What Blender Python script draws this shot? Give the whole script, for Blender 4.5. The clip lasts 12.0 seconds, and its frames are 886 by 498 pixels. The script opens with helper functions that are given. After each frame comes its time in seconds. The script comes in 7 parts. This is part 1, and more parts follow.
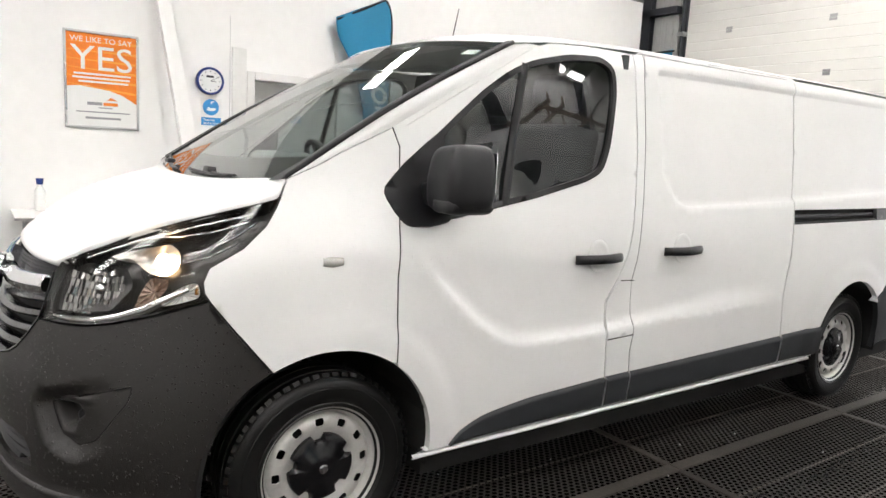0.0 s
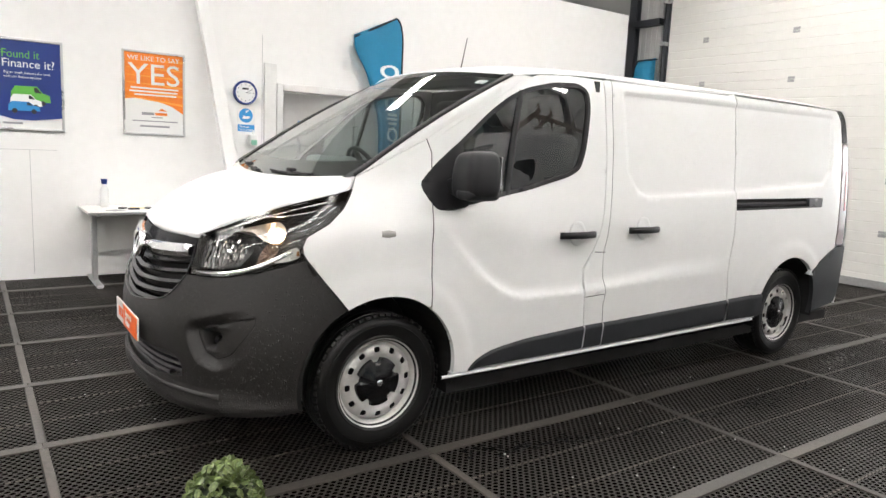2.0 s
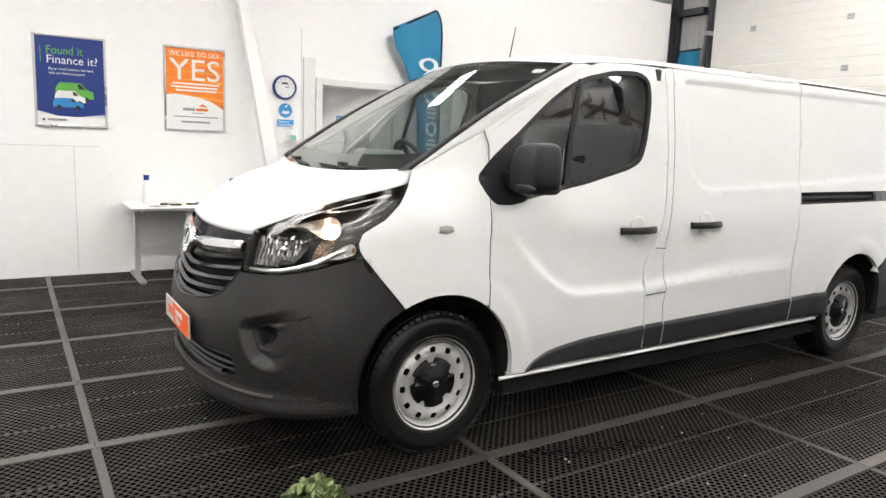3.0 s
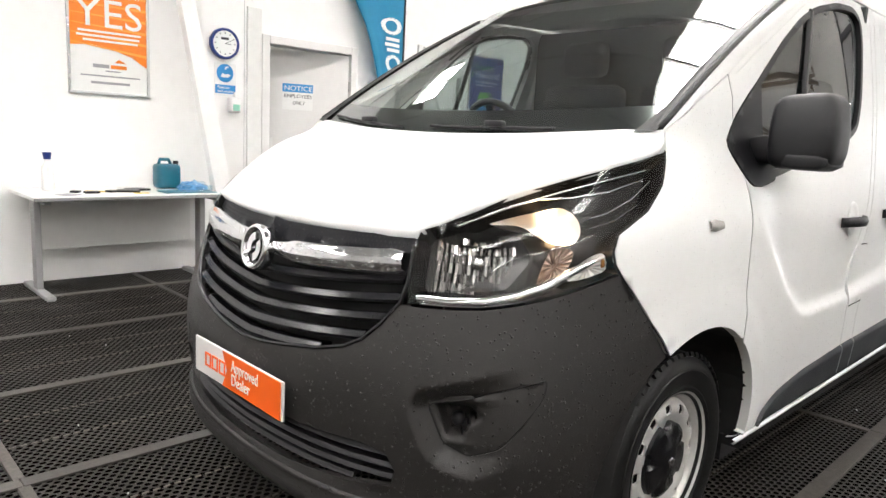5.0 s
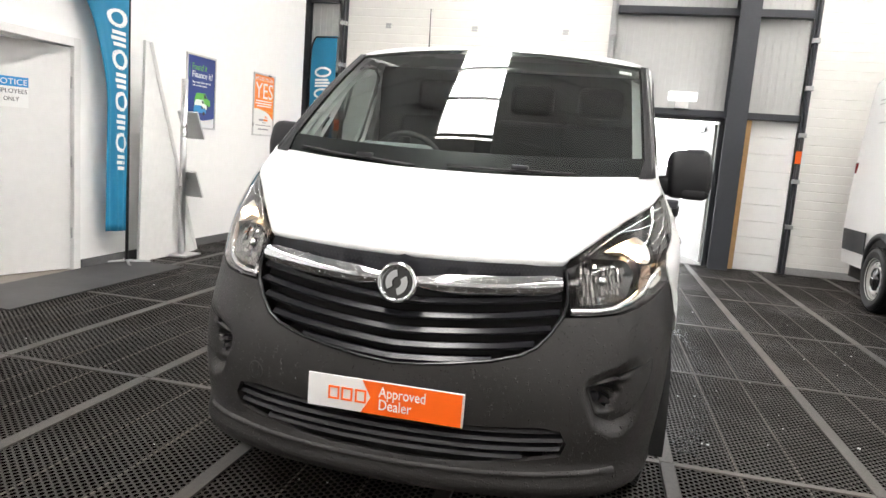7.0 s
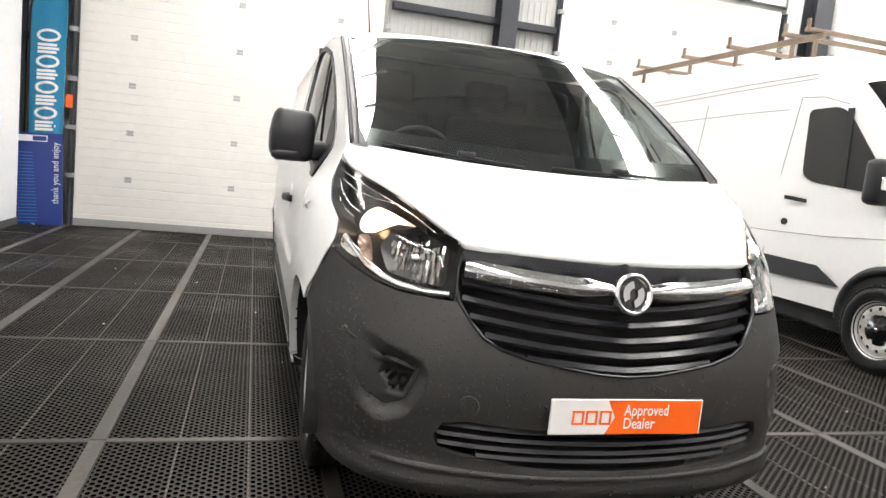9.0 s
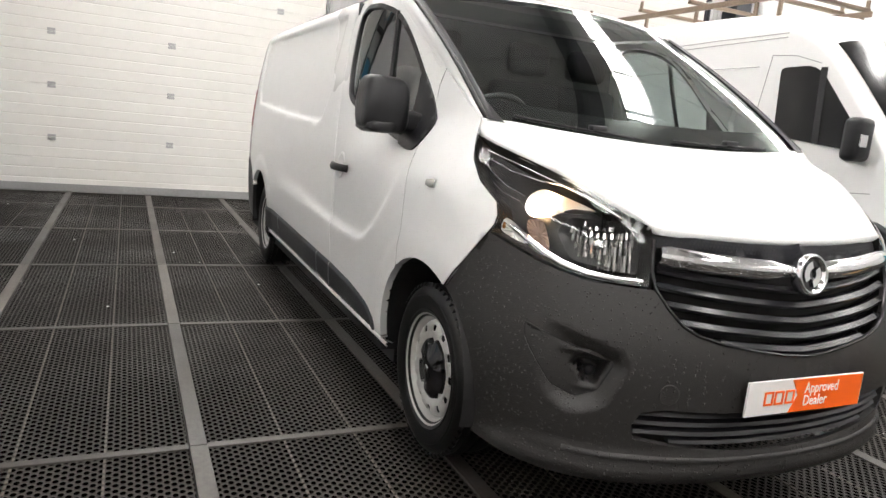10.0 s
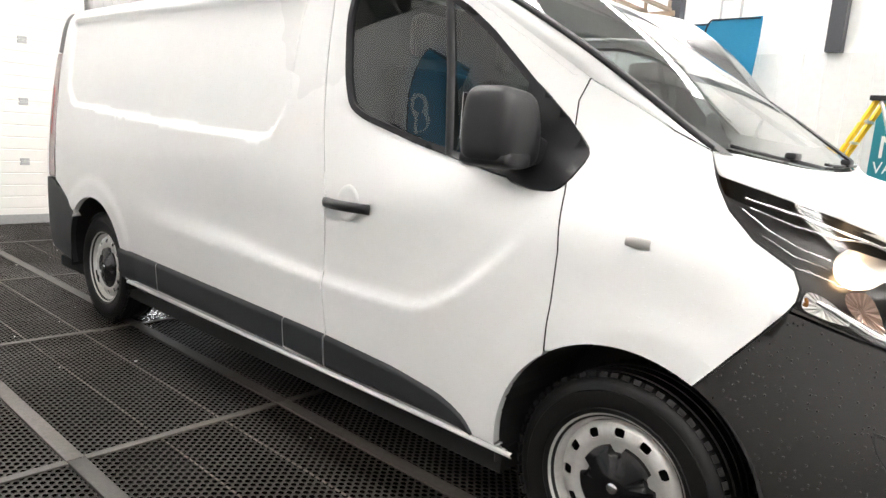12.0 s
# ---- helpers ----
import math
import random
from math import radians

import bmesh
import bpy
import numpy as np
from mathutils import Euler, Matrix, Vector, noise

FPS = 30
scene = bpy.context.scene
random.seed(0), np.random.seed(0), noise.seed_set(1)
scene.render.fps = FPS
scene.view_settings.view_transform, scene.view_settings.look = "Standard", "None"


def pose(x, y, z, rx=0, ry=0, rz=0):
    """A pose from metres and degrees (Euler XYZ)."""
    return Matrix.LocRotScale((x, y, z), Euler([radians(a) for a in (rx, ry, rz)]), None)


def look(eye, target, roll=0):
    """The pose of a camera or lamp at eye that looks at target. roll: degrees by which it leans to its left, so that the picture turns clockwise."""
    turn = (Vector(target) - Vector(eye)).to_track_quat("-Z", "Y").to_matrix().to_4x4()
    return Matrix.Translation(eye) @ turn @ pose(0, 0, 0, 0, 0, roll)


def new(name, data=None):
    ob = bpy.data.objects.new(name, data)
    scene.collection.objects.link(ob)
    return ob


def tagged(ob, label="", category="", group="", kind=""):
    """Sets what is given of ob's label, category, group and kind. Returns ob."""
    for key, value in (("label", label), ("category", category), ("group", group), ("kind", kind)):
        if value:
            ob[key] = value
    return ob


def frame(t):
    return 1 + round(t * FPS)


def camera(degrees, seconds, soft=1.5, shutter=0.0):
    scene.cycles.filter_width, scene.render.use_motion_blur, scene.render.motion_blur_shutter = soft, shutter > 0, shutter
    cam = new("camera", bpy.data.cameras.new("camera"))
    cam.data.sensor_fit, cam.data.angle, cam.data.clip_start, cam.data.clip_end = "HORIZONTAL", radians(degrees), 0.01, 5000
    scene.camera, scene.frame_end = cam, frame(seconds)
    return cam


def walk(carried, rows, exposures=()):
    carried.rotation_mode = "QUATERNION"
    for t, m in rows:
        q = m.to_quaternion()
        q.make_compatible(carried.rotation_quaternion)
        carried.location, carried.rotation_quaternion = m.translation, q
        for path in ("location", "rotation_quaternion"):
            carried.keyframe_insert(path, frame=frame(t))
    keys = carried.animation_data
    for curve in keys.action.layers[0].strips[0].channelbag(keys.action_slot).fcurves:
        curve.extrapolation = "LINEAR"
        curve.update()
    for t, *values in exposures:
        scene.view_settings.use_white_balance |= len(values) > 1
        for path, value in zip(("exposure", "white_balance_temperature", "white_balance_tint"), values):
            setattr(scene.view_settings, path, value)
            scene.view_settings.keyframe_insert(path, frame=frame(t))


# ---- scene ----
cam = camera(65.8, 12.0)
PATH = [
    (0, (-0.01, -2.889, 1.424), (1.12, -1.264, 1.135), 3.1),
    (0.5, (-0.189, -2.984, 1.45), (1.042, -1.434, 1.166), 3.2),
    (1, (-0.325, -3.131, 1.44), (0.96, -1.625, 1.16), 3.3),
    (1.5, (-0.469, -3.391, 1.443), (0.718, -1.807, 1.157), 2.9),
    (2, (-0.635, -3.605, 1.448), (0.5, -1.984, 1.157), 2.7),
    (2.5, (-0.717, -3.652, 1.435), (0.375, -2.002, 1.142), 2.5),
    (3, (-0.676, -3.429, 1.428), (0.388, -1.764, 1.12), 2.3),
    (3.5, (-0.665, -3.027, 1.381), (0.387, -1.356, 1.061), 2.2),
    (5.5, (-1.133, -1.429, 1.244), (0.464, -0.266, 0.93), 3.5),
    (6, (-1.439, -1.164, 1.3), (0.358, -0.34, 1.002), 4.0),
    (6.5, (-1.824, -0.918, 1.328), (0.067, -0.334, 1.04), 4.3),
    (7, (-2.04, -0.598, 1.342), (-0.105, -0.176, 1.062), 4.4),
    (9, (-1.807, 1.158, 1.239), (0.104, 0.612, 1.01), 5.8),
    (9.5, (-1.632, 1.553, 1.254), (0.234, 0.889, 0.979), 5.8),
    (10, (-1.373, 1.956, 1.26), (0.407, 1.115, 0.909), 5.6),
    (10.5, (-1.111, 2.295, 1.255), (0.62, 1.355, 0.91), 5.4),
    (11, (-0.725, 2.487, 1.287), (0.89, 1.361, 0.938), 4.8),
    (11.5, (-0.309, 2.634, 1.29), (1.163, 1.322, 0.955), 4.6),
    (12, (0.132, 2.617, 1.293), (1.434, 1.135, 0.964), 4.4),
]
EXPOSURES = [(0.0, -0.08), (2.5, -0.06), (3.5, 0.0), (5.5, 0.14), (7.0, 0.15), (9.0, 0.29), (9.5, 0.28), (10.0, 0.02), (10.5, 0.68), (11.5, 0.58), (12.0, 0.50)]
walk(cam, [(t, look(eye, target, roll)) for t, eye, target, roll in PATH], EXPOSURES)

# ---- world and light ----
world = bpy.data.worlds.new("world")
scene.world = world
world.use_nodes = True
sky = world.node_tree.nodes.new("ShaderNodeTexSky")
sky.sky_type, sky.sun_disc, sky.sun_elevation, sky.sun_rotation = "NISHITA", False, radians(60), radians(270)
world.node_tree.nodes["Background"].inputs["Strength"].default_value = 0.10
world.node_tree.links.new(sky.outputs[0], world.node_tree.nodes["Background"].inputs["Color"])
sun_data = bpy.data.lights.new("sun", "SUN")
sun_data.energy, sun_data.angle, sun_data.color = 5.0, radians(3), (1.0, 0.97, 0.93)
sun = new("sun", sun_data)
sun.rotation_euler = (0, radians(-30), 0)
ROOFLIGHT_STRENGTH = 24.0
DAYLIGHT_STRENGTH = 9.0
LAMP_STRENGTH = 32.0


# ---- materials ----
def material(name, colour, rough=0.5, metal=0.0, scale=8.0, vary=0.08, bump=0.0, bump_scale=120.0, coat=0.0, per_object=0.0, spec=0.5, coat_rough=0.05):
    """A surface with grain and stains at two scales."""
    m = bpy.data.materials.new(name)
    m.use_nodes = True
    nt = m.node_tree
    b = nt.nodes["Principled BSDF"]
    b.inputs["Roughness"].default_value, b.inputs["Metallic"].default_value = rough, metal
    b.inputs["Coat Weight"].default_value, b.inputs["Coat Roughness"].default_value = coat, coat_rough
    b.inputs["Specular IOR Level"].default_value = spec
    geo = nt.nodes.new("ShaderNodeNewGeometry")
    big, fine = nt.nodes.new("ShaderNodeTexNoise"), nt.nodes.new("ShaderNodeTexNoise")
    big.inputs["Scale"].default_value, big.inputs["Detail"].default_value = scale * 0.25, 5
    fine.inputs["Scale"].default_value, fine.inputs["Detail"].default_value = scale * 6, 3
    mix = nt.nodes.new("ShaderNodeMath")
    mix.operation = "ADD"
    for n in (big, fine):
        nt.links.new(geo.outputs["Position"], n.inputs["Vector"])
    nt.links.new(big.outputs["Fac"], mix.inputs[0])
    nt.links.new(fine.outputs["Fac"], mix.inputs[1])
    span = nt.nodes.new("ShaderNodeMapRange")
    span.inputs["From Min"].default_value, span.inputs["From Max"].default_value = 0.6, 1.4
    span.inputs["To Min"].default_value, span.inputs["To Max"].default_value = 1 - vary, 1 + vary
    nt.links.new(mix.outputs[0], span.inputs["Value"])
    value = span.outputs[0]
    if per_object:
        info = nt.nodes.new("ShaderNodeObjectInfo")
        own = nt.nodes.new("ShaderNodeMapRange")
        own.inputs["To Min"].default_value, own.inputs["To Max"].default_value = 1 - per_object, 1 + per_object
        nt.links.new(info.outputs["Random"], own.inputs["Value"])
        times = nt.nodes.new("ShaderNodeMath")
        times.operation = "MULTIPLY"
        nt.links.new(value, times.inputs[0])
        nt.links.new(own.outputs[0], times.inputs[1])
        value = times.outputs[0]
    tint = nt.nodes.new("ShaderNodeVectorMath")
    tint.operation = "SCALE"
    tint.inputs[0].default_value = colour
    nt.links.new(value, tint.inputs["Scale"])
    nt.links.new(tint.outputs[0], b.inputs["Base Color"])
    shine = nt.nodes.new("ShaderNodeMapRange")
    shine.inputs["From Min"].default_value, shine.inputs["From Max"].default_value = 0.3, 0.7
    shine.inputs["To Min"].default_value, shine.inputs["To Max"].default_value = rough * 0.82, min(1, rough * 1.18)
    nt.links.new(big.outputs["Fac"], shine.inputs["Value"])
    nt.links.new(shine.outputs[0], b.inputs["Roughness"])
    if bump:
        grain, relief = nt.nodes.new("ShaderNodeTexNoise"), nt.nodes.new("ShaderNodeBump")
        grain.inputs["Scale"].default_value = bump_scale
        relief.inputs["Strength"].default_value, relief.inputs["Distance"].default_value = bump, 0.002
        nt.links.new(geo.outputs["Position"], grain.inputs["Vector"])
        nt.links.new(grain.outputs["Fac"], relief.inputs["Height"])
        nt.links.new(relief.outputs["Normal"], b.inputs["Normal"])
    return m


def droplets(m, scale=70.0, share=0.22, height=0.004):
    """Beads of water standing on a surface."""
    nt = m.node_tree
    b = nt.nodes["Principled BSDF"]
    geo, cell, bead, some, times, relief = (nt.nodes.new(k) for k in ("ShaderNodeNewGeometry", "ShaderNodeTexVoronoi", "ShaderNodeMapRange", "ShaderNodeMath", "ShaderNodeMath", "ShaderNodeBump"))
    cell.inputs["Scale"].default_value = scale
    nt.links.new(geo.outputs["Position"], cell.inputs["Vector"])
    bead.interpolation_type = "SMOOTHSTEP"
    bead.inputs["From Min"].default_value, bead.inputs["From Max"].default_value = 0.34, 0.12
    nt.links.new(cell.outputs["Distance"], bead.inputs["Value"])
    part_of = nt.nodes.new("ShaderNodeSeparateColor")
    nt.links.new(cell.outputs["Color"], part_of.inputs[0])
    some.operation = "LESS_THAN"
    some.inputs[1].default_value = share
    nt.links.new(part_of.outputs[0], some.inputs[0])
    times.operation = "MULTIPLY"
    nt.links.new(bead.outputs[0], times.inputs[0])
    nt.links.new(some.outputs[0], times.inputs[1])
    relief.inputs["Strength"].default_value, relief.inputs["Distance"].default_value = 0.8, height
    nt.links.new(times.outputs[0], relief.inputs["Height"])
    if b.inputs["Normal"].links:
        nt.links.new(b.inputs["Normal"].links[0].from_socket, relief.inputs["Normal"])
    nt.links.new(relief.outputs["Normal"], b.inputs["Normal"])
    gloss = nt.nodes.new("ShaderNodeMix")
    gloss.data_type = "FLOAT"
    nt.links.new(times.outputs[0], gloss.inputs["Factor"])
    nt.links.new(b.inputs["Roughness"].links[0].from_socket, gloss.inputs["A"])
    gloss.inputs["B"].default_value = 0.08
    nt.links.new(gloss.outputs["Result"], b.inputs["Roughness"])
    return m


def pane(name, tint, ior=1.5, rough=0.0):
    """Thin clear sheet: seen through, with a mirror gloss on it."""
    m = bpy.data.materials.new(name)
    m.use_nodes = True
    nt = m.node_tree
    nt.nodes.remove(nt.nodes["Principled BSDF"])
    clear, gloss, mix, facing_way, power, share = (nt.nodes.new(k) for k in ("ShaderNodeBsdfTransparent", "ShaderNodeBsdfGlossy", "ShaderNodeMixShader", "ShaderNodeLayerWeight", "ShaderNodeMath", "ShaderNodeMath"))
    clear.inputs["Color"].default_value = (*tint, 1)
    gloss.inputs["Roughness"].default_value = rough
    gloss.inputs["Color"].default_value = (1, 1, 1, 1)
    facing_way.inputs["Blend"].default_value = 0.5
    power.operation, share.operation = "POWER", "MULTIPLY_ADD"
    power.inputs[1].default_value = 4.2
    least = ((ior - 1) / (ior + 1)) ** 2 * 1.6
    share.inputs[1].default_value, share.inputs[2].default_value = 1 - least, least
    nt.links.new(facing_way.outputs["Facing"], power.inputs[0])
    nt.links.new(power.outputs[0], share.inputs[0])
    nt.links.new(share.outputs[0], mix.inputs[0])
    nt.links.new(clear.outputs[0], mix.inputs[1])
    nt.links.new(gloss.outputs[0], mix.inputs[2])
    nt.links.new(mix.outputs[0], nt.nodes["Material Output"].inputs["Surface"])
    return m


def glow(name, colour, strength):
    m = bpy.data.materials.new(name)
    m.use_nodes = True
    b = m.node_tree.nodes["Principled BSDF"]
    b.inputs["Base Color"].default_value = (*colour, 1)
    b.inputs["Emission Color"].default_value = (*colour, 1)
    b.inputs["Emission Strength"].default_value = strength
    return m


def matting(name, base, pitch):
    """Rubber ring mat: staggered rows of round holes, their shade painted, with raised rims, wet in places."""
    m = material(name, base, 0.42, 0, 3.0, 0.3, per_object=0.12)
    nt = m.node_tree
    b = nt.nodes["Principled BSDF"]
    geo = nt.nodes.new("ShaderNodeNewGeometry")
    sep = nt.nodes.new("ShaderNodeSeparateXYZ")
    nt.links.new(geo.outputs["Position"], sep.inputs[0])

    def op(kind, a, c=None, e=None):
        n = nt.nodes.new("ShaderNodeMath")
        n.operation = kind
        for i, v in enumerate((a, c, e)):
            if v is None:
                continue
            if isinstance(v, (int, float)):
                n.inputs[i].default_value = v
            else:
                nt.links.new(v, n.inputs[i])
        return n.outputs[0]

    row = op("DIVIDE", sep.outputs["Y"], pitch * 0.62)
    row_n = op("FLOOR", row)
    shift = op("MULTIPLY", op("FLOORED_MODULO", row_n, 2.0), 0.5)
    col = op("ADD", op("DIVIDE", sep.outputs["X"], pitch), shift)
    fx = op("SUBTRACT", op("FRACT", col), 0.5)
    fy = op("MULTIPLY", op("SUBTRACT", op("FRACT", row), 0.5), 0.75)
    r = op("SQRT", op("ADD", op("MULTIPLY", fx, fx), op("MULTIPLY", fy, fy)))
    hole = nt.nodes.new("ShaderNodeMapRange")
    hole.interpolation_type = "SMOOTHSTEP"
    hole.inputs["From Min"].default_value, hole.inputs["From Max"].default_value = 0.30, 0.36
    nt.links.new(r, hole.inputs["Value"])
    rim = nt.nodes.new("ShaderNodeMapRange")
    rim.interpolation_type = "SMOOTHSTEP"
    rim.inputs["From Min"].default_value, rim.inputs["From Max"].default_value = 0.46, 0.33
    nt.links.new(r, rim.inputs["Value"])
    height = op("MULTIPLY", hole.outputs[0], op("ADD", op("MULTIPLY", rim.outputs[0], 0.5), 0.5))
    relief = nt.nodes.new("ShaderNodeBump")
    relief.inputs["Strength"].default_value, relief.inputs["Distance"].default_value = 1.0, 0.012
    nt.links.new(height, relief.inputs["Height"])
    nt.links.new(relief.outputs["Normal"], b.inputs["Normal"])
    # hole depth is shaded by colour: base and specular drop to near nothing inside
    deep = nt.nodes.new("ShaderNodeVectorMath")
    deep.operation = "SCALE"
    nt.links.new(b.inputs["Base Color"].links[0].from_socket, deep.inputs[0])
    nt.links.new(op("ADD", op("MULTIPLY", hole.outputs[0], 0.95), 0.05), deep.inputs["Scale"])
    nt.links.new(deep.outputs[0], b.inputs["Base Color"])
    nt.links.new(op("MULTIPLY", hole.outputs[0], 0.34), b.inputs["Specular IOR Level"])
    # wet patches
    damp, wet = nt.nodes.new("ShaderNodeTexNoise"), nt.nodes.new("ShaderNodeMapRange")
    damp.inputs["Scale"].default_value, damp.inputs["Detail"].default_value = 0.9, 6
    nt.links.new(geo.outputs["Position"], damp.inputs["Vector"])
    wet.inputs["From Min"].default_value, wet.inputs["From Max"].default_value = 0.44, 0.64
    wet.inputs["To Min"].default_value, wet.inputs["To Max"].default_value = 0.60, 0.34
    nt.links.new(damp.outputs["Fac"], wet.inputs["Value"])
    nt.links.new(wet.outputs[0], b.inputs["Roughness"])
    return m


PAINT = droplets(material("white_van_paint", (0.79, 0.79, 0.785), 0.32, 0, 2.0, 0.02, coat=0.35, coat_rough=0.12), 150, 0.10, 0.0012)
BUMPER = droplets(material("grey_bumper_plastic", (0.021, 0.0195, 0.0185), 0.44, 0, 6, 0.14, 0.5, 520, spec=0.45), 100, 0.30, 0.006)
TRIM = material("black_trim_plastic", (0.0085, 0.0085, 0.010), 0.42, 0, 6, 0.12, 0.3, 500, spec=0.4)
MOULD = material("dark_grey_moulding", (0.022, 0.024, 0.027), 0.52, 0, 6, 0.1, 0.2, 600)
GLOSSBLACK = material("gloss_black", (0.006, 0.006, 0.007), 0.16, 0, 6, 0.1)
GLOSSWET = droplets(material("wet_black_slat", (0.008, 0.008, 0.010), 0.24, 0, 6, 0.1, spec=0.4), 150, 0.2, 0.003)
# near-black base colour that paints in the shade of gaps, hollows and undersides
SHADOW = material("painted_shade_black", (0.006, 0.006, 0.006), 0.8)
RUBBER = material("tyre_rubber", (0.0065, 0.0065, 0.0065), 0.40, 0, 10, 0.25, 0.35, 260, spec=0.3)
STEEL = material("silver_wheel_steel", (0.55, 0.54, 0.52), 0.36, 0.35, 10, 0.12)
CHROME = material("chrome", (0.85, 0.85, 0.86), 0.07, 1.0, 4, 0.03)
REFLECTOR = material("lamp_reflector", (0.42, 0.41, 0.40), 0.16, 1.0, 4, 0.1)
LAMPBLACK = material("lamp_inner_black", (0.035, 0.034, 0.033), 0.28, 0.5, 6, 0.15)
GRILLEBLACK = droplets(material("grille_black", (0.006, 0.006, 0.009), 0.42, 0, 6, 0.1, spec=0.22), 130, 0.2, 0.003)
CHROMEWET = droplets(material("wet_chrome", (0.82, 0.82, 0.83), 0.10, 1.0, 4, 0.03), 130, 0.6, 0.003)
SCREEN = pane("windscreen_glass", (0.86, 0.92, 0.89), 1.6)
TINTED = pane("side_window_glass", (0.40, 0.45, 0.45), 1.48)
LENS = pane("lamp_lens", (0.92, 0.92, 0.92), 1.28)
DASH = material("dashboard_plastic", (0.12, 0.138, 0.135), 0.6, 0, 8, 0.1)
SEAT = material("seat_fabric", (0.014, 0.014, 0.015), 0.9, 0, 20, 0.2)
LINING = material("pale_cab_lining", (0.42, 0.44, 0.43), 0.8, 0, 5, 0.05)
BULK = material("bulkhead_grey", (0.045, 0.049, 0.049), 0.7, 0, 5, 0.08)
AMBER = material("amber_lens", (0.30, 0.13, 0.03), 0.2)
RED = material("red_lens", (0.22, 0.012, 0.012), 0.15)
LIT = glow("lit_headlamp", (1.0, 0.66, 0.36), LAMP_STRENGTH)
BOWL = material("lamp_bowl", (0.80, 0.78, 0.75), 0.30, 1.0, 6, 0.08)
PLATEWHITE = material("plate_white", (0.72, 0.71, 0.70), 0.4, 0, 3, 0.02)
ORANGE = material("plate_orange", (0.90, 0.13, 0.01), 0.4, 0, 3, 0.02)
WALL = material("white_painted_wall", (0.86, 0.855, 0.845), 0.6, 0, 1.6, 0.03, 0.15, 60)
WALLDIRT = material("scuffed_white_board", (0.76, 0.755, 0.74), 0.65, 0, 2.5, 0.06, 0.2, 40)
DOORWHITE = material("white_door_paint", (0.74, 0.73, 0.72), 0.45, 0, 2, 0.04)
SECTION = material("cream_door_panel", (0.74, 0.725, 0.69), 0.5, 0, 1.5, 0.03, 0.2, 200)
LINED = material("pale_grey_wall_lining", (0.72, 0.72, 0.71), 0.55, 0, 2, 0.06)
CLAD = material("grey_wall_cladding", (0.50, 0.50, 0.49), 0.55, 0, 2, 0.05)
ROOFCLAD = material("grey_roof_cladding", (0.45, 0.45, 0.44), 0.6, 0, 2, 0.08)
STRUCT = material("dark_steel_paint", (0.035, 0.038, 0.045), 0.45, 0, 4, 0.12)
GALV = material("galvanised_steel", (0.42, 0.42, 0.42), 0.4, 0.7, 12, 0.2)
ALU = material("satin_aluminium", (0.62, 0.62, 0.62), 0.3, 0.9, 10, 0.06)
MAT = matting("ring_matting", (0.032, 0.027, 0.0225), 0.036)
BAR = material("mat_edge_rubber", (0.060, 0.053, 0.046), 0.42, 0, 8, 0.5, 0.3, 200, per_object=0.45)
CONCRETE = material("dark_wet_concrete", (0.045, 0.043, 0.04), 0.35, 0, 1.5, 0.3, 0.2, 60)
DOORSEAL = material("grey_door_seal", (0.30, 0.30, 0.295), 0.65, 0, 6, 0.15)
SKIRT = material("grey_skirting", (0.10, 0.10, 0.10), 0.6, 0, 5, 0.2)
TEAL = material("teal_banner_cloth", (0.012, 0.20, 0.36), 0.7, 0, 6, 0.06)
NAVY = material("navy_print", (0.012, 0.035, 0.20), 0.35, 0, 4, 0.03)
PRINTORANGE = material("orange_print", (0.85, 0.22, 0.015), 0.35, 0, 4, 0.12)
PRINTWHITE = material("white_print", (0.80, 0.80, 0.79), 0.4, 0, 4, 0.02)
PRINTGREEN = material("green_print", (0.12, 0.42, 0.06), 0.4)
PRINTBLUE = material("blue_print", (0.03, 0.26, 0.60), 0.4)
PRINTGREY = material("grey_print", (0.30, 0.30, 0.32), 0.5)
PRINTDARK = material("dark_print", (0.03, 0.03, 0.035), 0.5)
TABLETOP = material("white_laminate", (0.78, 0.775, 0.76), 0.4, 0, 3, 0.03)
TABLEGREY = material("grey_table_steel", (0.33, 0.33, 0.33), 0.45, 0.2, 6, 0.06)
TIMBER = material("bare_timber", (0.48, 0.29, 0.13), 0.7, 0, 5, 0.2, 0.4, 40)
EXTRED = material("red_cylinder_paint", (0.55, 0.02, 0.02), 0.3)
YELLOW = material("yellow_fibreglass", (0.78, 0.50, 0.01), 0.45, 0, 5, 0.06)
LEAF = material("artificial_box_leaf", (0.15, 0.20, 0.07), 0.38, 0, 40, 0.75)
CLEARBAG = pane("clear_plastic", (0.80, 0.90, 0.95), 1.4, 0.1)
ROOFPANE = glow("rooflight_sheet", (1.0, 0.968, 0.94), ROOFLIGHT_STRENGTH)
OUTSIDE = glow("outdoor_daylight", (0.98, 0.99, 1.0), DAYLIGHT_STRENGTH)


# ---- mesh helpers ----
from mathutils.geometry import delaunay_2d_cdt

BASE = {}


def thing(name, at, label, category, group="", kind=""):
    ob = new(name)
    ob.location = at
    BASE[ob] = Vector(at)
    return tagged(ob, label, category, group, kind)


